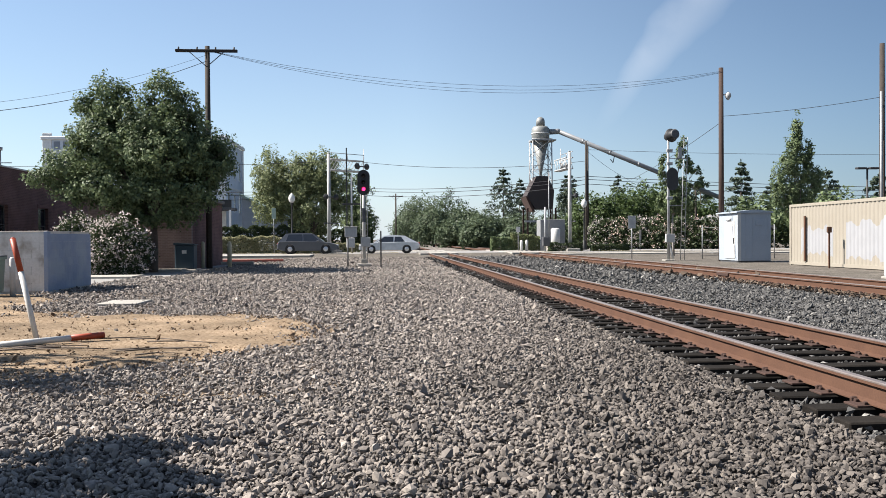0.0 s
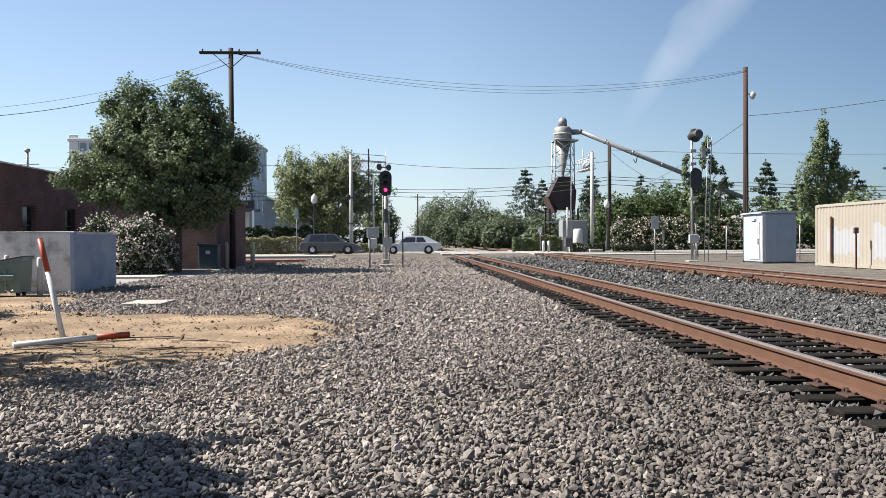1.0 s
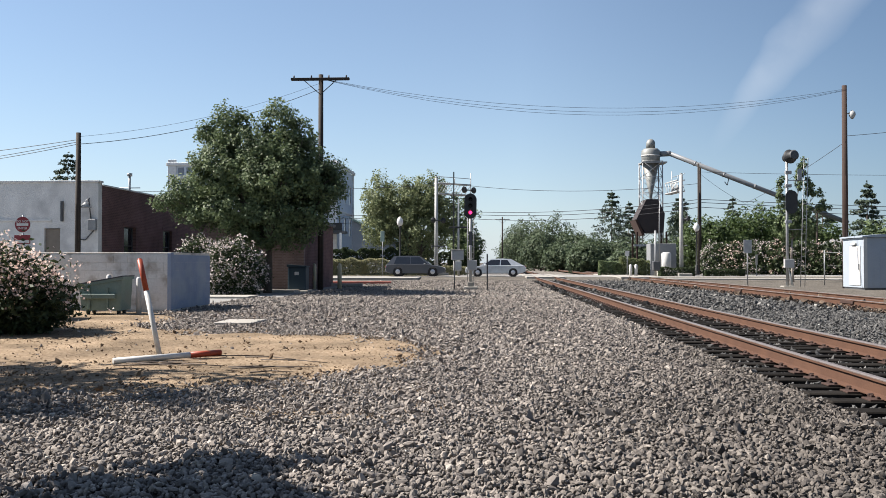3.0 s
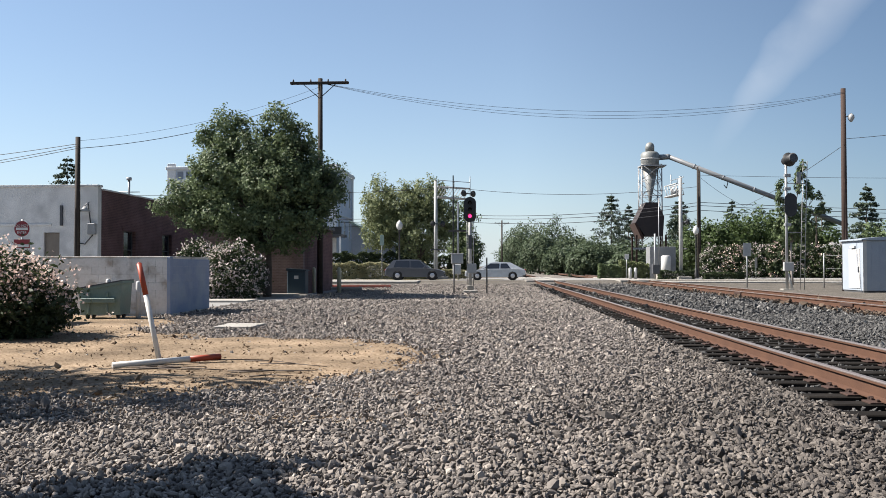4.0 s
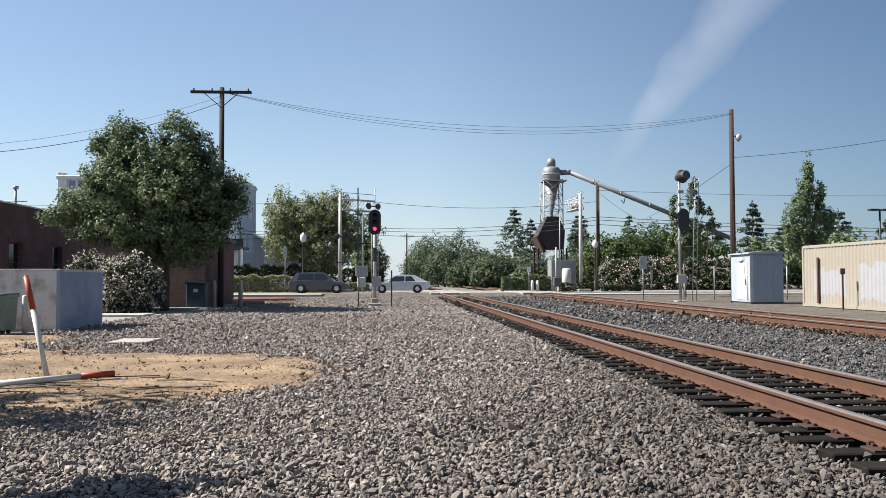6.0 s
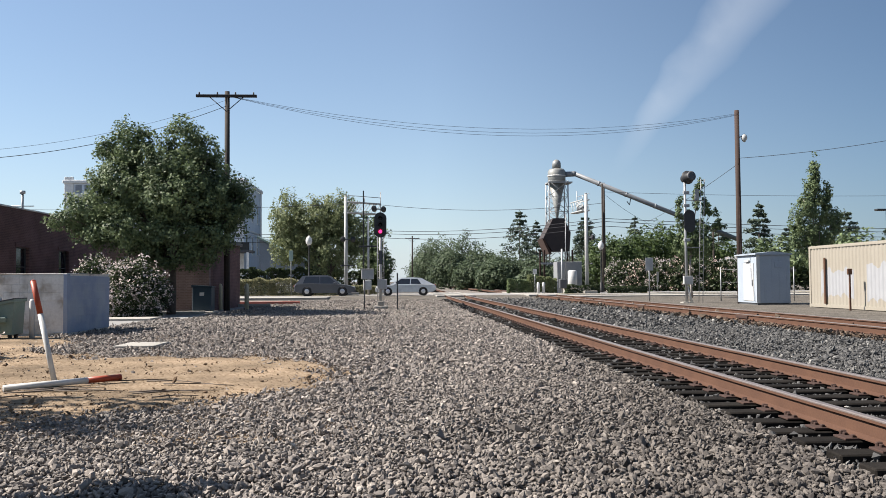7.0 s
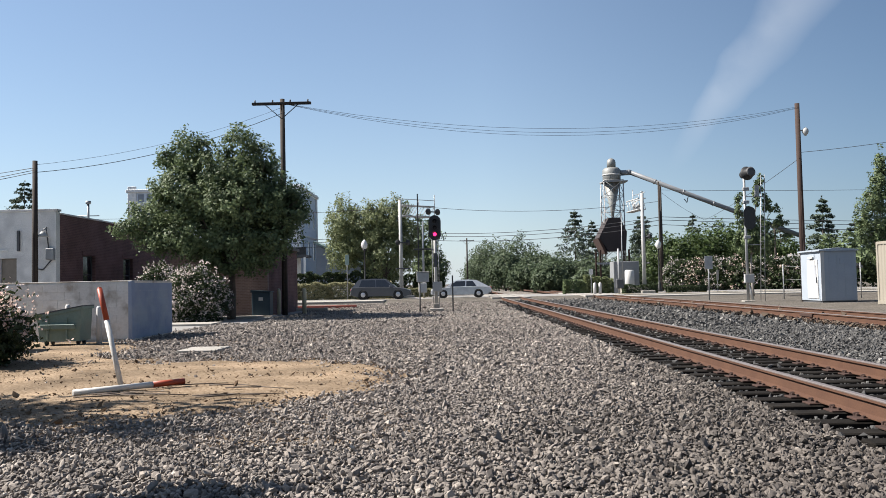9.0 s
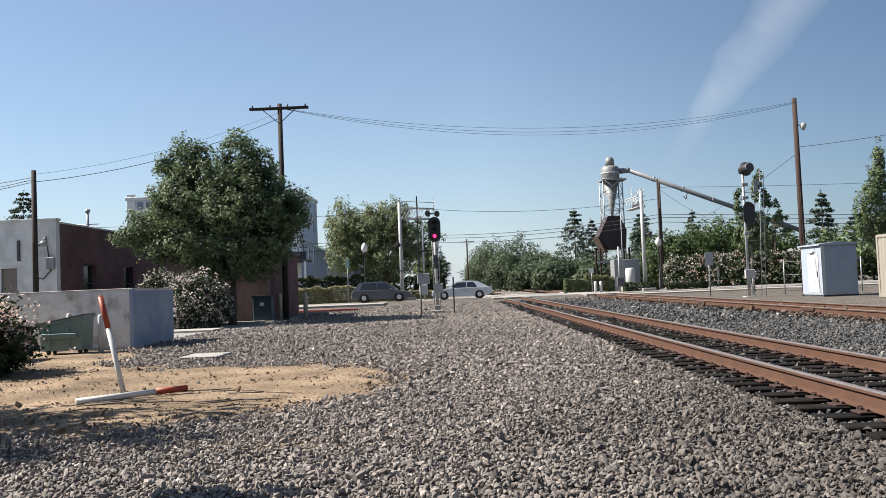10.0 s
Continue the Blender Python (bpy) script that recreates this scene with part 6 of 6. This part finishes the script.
# ---------------------------------------------------------------- cars
def car(at, turn, label, paint, suv=False, k=1.0):
    """Nose towards +x. Length about 4.8 m."""
    t = thing("car", label, "car", at, turn, group="cars on the road")
    h = 1.68 if suv else 1.45
    belt = 0.96 if suv else 0.86
    low = [(-2.40, 0.42), (-2.42, 0.75), (-2.30, belt + 0.02), (-1.2, belt + 0.05), (1.0, belt), (1.75, belt - 0.08), (2.28, belt - 0.22), (2.40, 0.62), (2.38, 0.32), (2.0, 0.24), (-2.0, 0.24)]
    top = [(-2.25, belt), (-1.75 if suv else -1.25, h - 0.05), (-0.6, h), (0.15, h - 0.02), (0.45, h - 0.1), (1.25, belt)]
    if suv:
        top[0] = (-2.32, belt)
    n = len(low)
    s_ = Shape()
    ys = (-0.9, -0.84, 0.84, 0.9)
    vs_ = []
    for y in ys:
        q = 1.0 if abs(y) < 0.85 else 0.94
        vs_ += [(a_ * (1.0 if abs(y) < 0.85 else 0.985), y, 0.6 + (b_ - 0.6) * q) for a_, b_ in low]
    fs_ = [tuple(reversed(range(n))), tuple(range(3 * n, 4 * n))]
    for r_ in range(3):
        fs_ += [(r_ * n + i, r_ * n + (i + 1) % n, (r_ + 1) * n + (i + 1) % n, (r_ + 1) * n + i) for i in range(n)]
    body = part("body", s_.add(vs_, fs_), paint, t)
    m = len(top)
    g = Shape()
    vs_ = []
    for sy in (-1, 1):
        vs_ += [(a_, sy * (0.84 - 0.2 * (b_ - belt) / (h - belt)), b_) for a_, b_ in top]
    cabin = part("cabin", g.add(vs_, [tuple(reversed(range(m))), tuple(range(m, 2 * m))] + [(i, (i + 1) % m, m + (i + 1) % m, m + i) for i in range(m)]), paint, t)
    # side windows, windscreen and rear window, a little proud of the cabin
    def lean(z):
        return 0.84 - 0.2 * (z - belt) / (h - belt)
    for sy in (-1, 1):
        for a0, a1, b0, b1 in (((-1.72 if suv else -1.25), -0.42, (-1.52 if suv else -0.95), -0.45), (-0.34, 0.98, -0.36, 0.36)):
            z0, z1 = belt + 0.06, h - 0.12
            w_ = Shape()
            vs2 = [(a0, sy * (lean(z0) + e), z0) for e in (0.0, 0.012)] + [(a1, sy * (lean(z0) + e), z0) for e in (0.0, 0.012)] + [(b1, sy * (lean(z1) + e), z1) for e in (0.0, 0.012)] + [(b0, sy * (lean(z1) + e), z1) for e in (0.0, 0.012)]
            part("side_window", w_.add(vs2, [(0, 2, 4, 6), (1, 7, 5, 3), (0, 1, 3, 2), (2, 3, 5, 4), (4, 5, 7, 6), (6, 7, 1, 0)]), WINDOW, cabin)
    for (a0, z0), (a1, z1), nm in (((1.24, belt + 0.03), (0.50, h - 0.13), "windscreen"), ((top[0][0] + 0.03, belt + 0.04), (top[1][0] - 0.03, h - 0.1), "rear_window")):
        e = 0.012 if nm == "windscreen" else -0.012
        vs2 = [(a_ + o_, sy * (lean(z_) - 0.06), z_ + 0.006) for o_ in (0, e) for a_, z_ in ((a0, z0), (a1, z1)) for sy in (-1, 1)]
        part(nm, Shape().add(vs2, [(0, 1, 3, 2), (4, 6, 7, 5), (0, 4, 5, 1), (2, 3, 7, 6), (0, 2, 6, 4), (1, 5, 7, 3)]), WINDOW, cabin)
    r = 0.385 if suv else 0.345
    for x in (-1.4, 1.42):
        for sy in (-1, 1):
            wh = part("wheel", Shape().lathe([(r * 0.68, -0.11), (r, -0.09), (r, 0.09), (r * 0.68, 0.11)], (x, sy * 0.82, r), 20, (0, 1, 0)), TYRE, t)
            part("rim", Shape().lathe([(r * 0.66, -0.02), (r * 0.6, 0.0), (r * 0.2, 0.02), (0.03, 0.03)], (x, sy * 0.925, r), 16, (0, sy, 0)), RIM, wh)
            part("wheel_arch", Shape().lathe([(r * 1.14, -0.02), (r * 1.14, 0.0)], (x, sy * 0.89, r + 0.02), 20, (0, sy, 0)), BLACK, body)
    for sy in (-0.62, 0.62):
        part("headlight", Shape().box(2.24, 2.37, sy - 0.2, sy + 0.2, 0.62, 0.74, 0.03), HEADLAMP, body)
        part("tail_light", Shape().box(-2.44, -2.34, sy - 0.2, sy + 0.2, 0.72, 0.86, 0.03), TAILLAMP, body)
    for sy in (-1, 1):
        part("wing_mirror", Shape().box(0.72, 0.9, min(sy * 0.86, sy * 1.0), max(sy * 0.86, sy * 1.0), belt, belt + 0.13, 0.03), paint, cabin)
    part("bumper", Shape().box(2.36, 2.44, -0.75, 0.75, 0.3, 0.5, 0.03), DARKGREY, body)
    part("bumper", Shape().box(-2.46, -2.38, -0.75, 0.75, 0.32, 0.52, 0.03), DARKGREY, body)
    t.scale = (k, k, k)
    return t


car((0.7, 68.6, 0.15), 180, "silver sedan crossing the tracks on the road", CAR_SILVER, k=1.02)
car((-5.9, 69.2, 0.15), 0, "dark grey sport-utility car on the road", CAR_DARK, suv=True, k=1.02)
car((-9.4, 78.0, 0.1), 0, "pale sedan standing behind the low hedge", CAR_TAN)
car((-15.4, 77.0, 0.1), 0, "light silver car standing behind the hedge", CAR_SILVER)

# ---------------------------------------------------------------- trees and shrubs
broad_tree((-9.7, 36.4, -0.05), [
    (-1.9, 0, 7.25, 0.85, 0.95, 1.05), (-2.7, 0.1, 7.15, 0.45, 0.5, 0.45), (-1.15, 0.1, 7.35, 0.45, 0.55, 0.75), (-2.3, 0, 6.0, 0.9, 1.1, 0.8),
    (0.55, 0, 7.4, 0.95, 1.05, 1.0), (1.5, 0.1, 7.0, 0.6, 0.75, 0.8), (0.1, -0.2, 6.3, 1.35, 1.4, 0.95), (1.3, 0, 6.0, 0.95, 1.2, 0.95),
    (-1.6, -0.3, 5.2, 1.6, 1.6, 1.15), (0.6, -0.5, 5.0, 1.75, 1.8, 1.25), (2.35, 0.1, 4.95, 1.0, 1.2, 0.85), (2.75, 0, 4.4, 0.65, 0.9, 0.8),
    (-4.35, 0.2, 4.1, 0.95, 0.85, 0.45), (-3.3, 0.1, 4.45, 1.05, 1.15, 0.85), (-3.0, 0.2, 3.6, 1.1, 1.1, 0.75),
    (-1.5, -0.3, 3.6, 1.5, 1.4, 0.95), (0.2, -0.4, 3.3, 1.5, 1.4, 0.95), (1.8, -0.1, 3.4, 1.15, 1.2, 0.85), (1.0, -0.3, 2.45, 0.85, 0.8, 0.5), (-0.3, -0.3, 2.5, 0.85, 0.8, 0.45),
    (-1.2, 2.0, 5.4, 1.9, 1.5, 1.7), (1.1, 2.2, 5.2, 1.7, 1.5, 1.6), (0.0, 3.7, 5.2, 1.8, 1.3, 1.3)],
           105000, 0.095, 21, "large leafy broadleaf tree by the brick wall", 2.1, 0.2, clump=0.13, gaps=0.62)
broad_tree((-7.0, 88.0, 0), [(-4.3, 0, 8.0, 1.9, 2.0, 2.6), (-4.2, 0, 5.2, 2.1, 2.2, 2.6), (-1.6, 0, 7.5, 2.3, 2.4, 2.6), (0.9, 0, 8.5, 1.9, 2.2, 2.3), (0.3, 0, 5.0, 2.9, 2.6, 3.0), (2.3, 0, 6.2, 1.7, 2.0, 2.3)],
           36000, 0.17, 22, "broad yellow-green tree behind the crossing mast", 2.2, 0.22, LEAF_YELLOW, clump=0.24, gaps=0.55)
broad_tree((-2.9, 96.0, 0), [(0, 0, 5.0, 1.5, 1.5, 3.6), (0.5, 0, 3.0, 1.8, 1.8, 2.2)], 8000, 0.22, 23, "dark narrow tree behind the crossing gate", 2.0, 0.15, LEAF, clump=0.3)
broad_tree((-13.0, 118.0, 0), [(0, 0, 7.0, 3.5, 3, 3.0)], 7000, 0.3, 24, "round green tree past the small house", 3.0, 0.2, LEAF_FAR, clump=0.35)
# young staked tree behind the signal
broad_tree((21.6, 60.0, 0), [(-0.85, 0, 6.3, 0.26, 0.35, 1.2), (-0.3, 0, 5.2, 0.42, 0.45, 1.1), (0.45, 0, 7.1, 0.24, 0.3, 1.3), (0.75, 0, 7.95, 0.2, 0.25, 0.7), (1.2, 0, 6.6, 0.25, 0.3, 0.6), (1.6, 0, 6.2, 0.45, 0.35, 0.22), (2.0, 0, 5.2, 0.45, 0.35, 0.25), (0.6, 0, 5.0, 0.6, 0.5, 0.7), (-0.4, 0, 3.8, 0.9, 0.8, 0.9), (0.9, 0, 3.8, 0.9, 0.8, 0.8)],
           9000, 0.12, 25, "sparse young tree with upright shoots behind the signal", 3.0, 0.09, LEAF, clump=0.09, bark=BARK_PALE)
# tall spreading poplar
broad_tree((36.2, 70.0, 0), [(0, 0, 10.6, 0.35, 0.4, 1.4), (-0.2, 0, 9.2, 0.55, 0.6, 1.3), (0.9, 0, 8.4, 0.4, 0.5, 1.2), (-0.9, 0, 7.4, 0.6, 0.7, 1.3), (0.4, 0, 7.2, 0.8, 0.7, 1.5), (1.6, 0, 6.3, 0.5, 0.6, 1.0), (-1.7, 0, 6.2, 0.55, 0.6, 1.1), (0.9, 0, 5.2, 0.8, 0.8, 1.1), (-0.7, 0, 5.2, 0.8, 0.8, 1.2), (0, 0, 3.6, 1.2, 1.0, 1.2), (-1.7, 0, 4.6, 0.4, 0.5, 0.8)], 17000, 0.14, 26, "tall pointed broadleaf tree above the container", 2.2, 0.16, LEAF, clump=0.14, bark=BARK_PALE, gaps=0.45)
# round green trees in front of the mill
for k, (x, y, r, h, n) in enumerate(((27.5, 100, 4.2, 5.3, 9000), (33.0, 102, 4.4, 6.3, 9000), (38.5, 101, 3.8, 5.4, 7500))):
    broad_tree((x, y, 0), [(0, 0, h - 1.2, r, r * 0.8, h * 0.42), (-r * 0.4, 0, h * 0.55, r * 0.7, r * 0.7, h * 0.4), (r * 0.4, 0, h * 0.5, r * 0.7, r * 0.7, h * 0.4)], int(n * 1.4), 0.25, 30 + k, "dense round green tree behind flowering shrubs", 1.5, 0.2, LEAF_BRIGHT, clump=0.35, gaps=0.1, group="round trees")
# conifers: x, y, height, half-width
for k, (x, y, h, r) in enumerate(((22.3, 150, 14.2, 4.2), (27.0, 160, 13.0, 2.8), (31.0, 135, 12.0, 3.2), (43.5, 150, 13.0, 2.2), (49.0, 110, 11.9, 2.6), (46.5, 118, 10.4, 2.4), (54.0, 105, 9.0, 2.2), (61, 110, 10.8, 3.2), (65.5, 105, 9.6, 3.2), (70, 100, 9.2, 3.4), (42.0, 120, 8.5, 2.4), (57.0, 118, 9.0, 2.6), (76, 105, 9.5, 3.6), (-63, 122, 18.0, 4.2), (34.5, 150, 11.5, 2.6))):
    conifer((x, y, 0), h, r * 1.35, 8500, 0.20, 50 + k, "tall dark conifer in the distance", group="distant conifers")
# far woods along the track: many small trees
frng = np.random.default_rng(77)
for k, (x, y, h, r) in enumerate(((7.4, 235, 8.5, 3.4), (8.2, 195, 10.2, 3.8), (8.5, 175, 9.8, 4.2), (12.5, 165, 10.4, 4.4), (15.0, 150, 7.4, 4.0), (18.0, 140, 5.2, 4.0), (12.0, 130, 4.2, 2.6), (15.0, 122, 4.6, 2.4), (21.0, 125, 4.4, 3.4), (26.0, 122, 4.6, 3.6), (8.0, 260, 10.0, 4.0), (9.0, 140, 6.2, 3.0), (12.8, 108, 3.2, 1.8), (17.5, 104, 2.6, 1.6), (31, 118, 5.2, 3.6))):
    broad_tree((x, y, 0), [(0, 0, h * 0.62, r, r, h * 0.38), (-r * 0.5, 0, h * 0.42, r * 0.75, r * 0.7, h * 0.36), (r * 0.5, 0, h * 0.4, r * 0.75, r * 0.7, h * 0.36)], 6800, 0.29, 80 + k, "olive-green tree in the woods along the tracks", h * 0.3, 0.2, LEAF_FAR, clump=0.4, gaps=0.15, group="woods along the tracks")
for k, (x, y, h, r) in enumerate(((44, 92, 5.6, 3.4), (50, 90, 6.0, 3.6), (57, 88, 5.8, 3.8), (64, 86, 6.4, 4.0), (72, 84, 6.0, 4.0), (81, 84, 6.6, 4.4), (47, 78, 4.2, 2.8))):
    broad_tree((x, y, 0), [(0, 0, h * 0.6, r, r, h * 0.4), (-r * 0.5, 0, h * 0.4, r * 0.8, r * 0.7, h * 0.36), (r * 0.5, 0, h * 0.4, r * 0.8, r * 0.7, h * 0.36)], 4500, 0.34, 110 + k, "dark green tree behind the lot", h * 0.3, 0.18, LEAF, clump=0.4, gaps=0.15, group="trees behind the lot")
for k in range(9):
    x = -70 + k * 7.2
    h = frng.uniform(4.5, 7)
    broad_tree((x, 128 + frng.uniform(-4, 4), 0), [(0, 0, h * 0.6, 3.6, 3.2, h * 0.4)], 2600, 0.4, 130 + k, "green tree in the distance behind buildings", h * 0.3, 0.18, LEAF_FAR, clump=0.4, group="trees behind buildings")

# oleanders
shrub("oleander_bush", (-9.5, 15.2, -0.03), [(0, 0, 0.75, 1.45, 1.2, 0.88), (-0.9, 0, 0.8, 1.2, 1.1, 0.85), (0.75, -0.1, 0.55, 0.95, 0.9, 0.62)], 30000, 0.06, 141, "oleander bush full of pale pink flowers", OLEANDER, flowers=FLOWER_P, n_fl=24000, fl=0.058, group="oleander bushes", flower_low=0.35)
shrub("oleander_bush", (-10.6, 34.3, -0.03), [(0, 0, 1.05, 1.1, 1.0, 1.1), (-0.45, 0, 0.9, 0.85, 0.9, 1.0), (0.5, 0.1, 0.85, 0.75, 0.9, 0.95), (-1.75, 0.8, 1.5, 0.75, 0.7, 0.85)], 22000, 0.09, 142, "oleander bush thick with white flowers under the tree", OLEANDER, flowers=FLOWER_W, n_fl=11000, fl=0.075, group="oleander bushes")
for k in range(7):
    x = 22.8 + k * 1.75
    y = 84 - k * 0.9
    shrub("oleander_bush", (x, y, 0), [(0, 0, 1.3, 1.45, 1.1, 1.7)], 4200, 0.2, 150 + k, "flowering pink-white oleander in a long row", OLEANDER, flowers=FLOWER_P if k % 2 else FLOWER_W, n_fl=2600 if k < 3 else 1200, fl=0.12, group="oleander row")
# hedges
for k in range(4):
    clipped_hedge((-15.0 + k * 2.75, 73.2, 0.05), (2.8, 1.1, 1.5), 4200, 0.14, 170 + k, "low tan-green clipped hedge beside the road", HEDGE, group="roadside hedge")
for k in range(4):
    clipped_hedge((-19.5 + k * 3.0, 88.0, 0), (3.1, 1.6, 2.6), 2600, 0.24, 180 + k, "tall dark hedge before the house", OLEANDER, group="dark hedge")
for k in range(3):
    clipped_hedge((-8.2 + k * 2.9, 93.0, 0), (3.0, 1.6, 2.4), 2200, 0.24, 186 + k, "tall dark hedge behind the crossing mast", OLEANDER, group="dark hedge")
clipped_hedge((-3.0, 76.0, 0.05), (2.2, 0.9, 0.9), 2200, 0.13, 190, "low brownish shrub row near the mast", HEDGE)
for k, (x, y, w_, h_, m_) in enumerate(((10.7, 76.0, 1.9, 1.3, LEAF), (12.6, 76.0, 1.9, 1.6, LEAF_YELLOW), (14.2, 76.0, 1.5, 1.5, LEAF_YELLOW))):
    clipped_hedge((x + 0.4, y, 0.05), (w_, 1.2, h_), 2600, 0.15, 191 + k, "bright green clipped hedge block by the crossing", m_, group="clipped hedge blocks")
for x in (16.2, 20.2):
    clipped_hedge((x, 72.2, 0.1), (2.9 if x < 17 else 3.3, 0.9, 0.75 if x < 17 else 0.6), 2600, 0.12, 196 + int(x), "low dark clipped hedge at the kerb", OLEANDER, group="kerb hedges")

# trees standing beside the camera, known by the shade that they throw
# the last three lobes are added out of view to block sky light
broad_tree((-6.43, 4.18, 0), [(1.58, 0.93, 3.0, 0.52, 0.66, 0.5), (0.2, 0.0, 3.0, 1.2, 1.12, 0.9), (1.75, -0.1, 3.0, 0.9, 0.95, 0.75), (2.75, -0.55, 3.0, 0.6, 0.62, 0.5), (-1.6, -1.6, 4.6, 2.2, 1.8, 1.8), (-1.9, -0.6, 3.0, 1.8, 1.3, 1.2), (-2.6, -2.2, 3.4, 2.2, 1.8, 1.6)],
           24000, 0.14, 201, "leafy low tree beside the sandy lot throwing shade", 2.0, 0.16, LEAF, clump=0.08, gaps=0.03, group="shade trees")
broad_tree((-10.1, 8.75, 0), [(-1.2, 1.55, 5.0, 1.3, 0.95, 0.9), (0.0, 0.1, 5.0, 2.0, 1.3, 1.2), (1.5, -0.7, 4.4, 1.5, 1.1, 0.8), (-1.4, 0.4, 4.8, 1.5, 1.3, 1.2), (1.9, 0.9, 4.8, 0.9, 0.5, 0.4)], 5600, 0.13, 202, "leafy tree beside the sandy lot with open crown", 2.8, 0.16, LEAF, clump=0.17, gaps=0.5, group="shade trees")
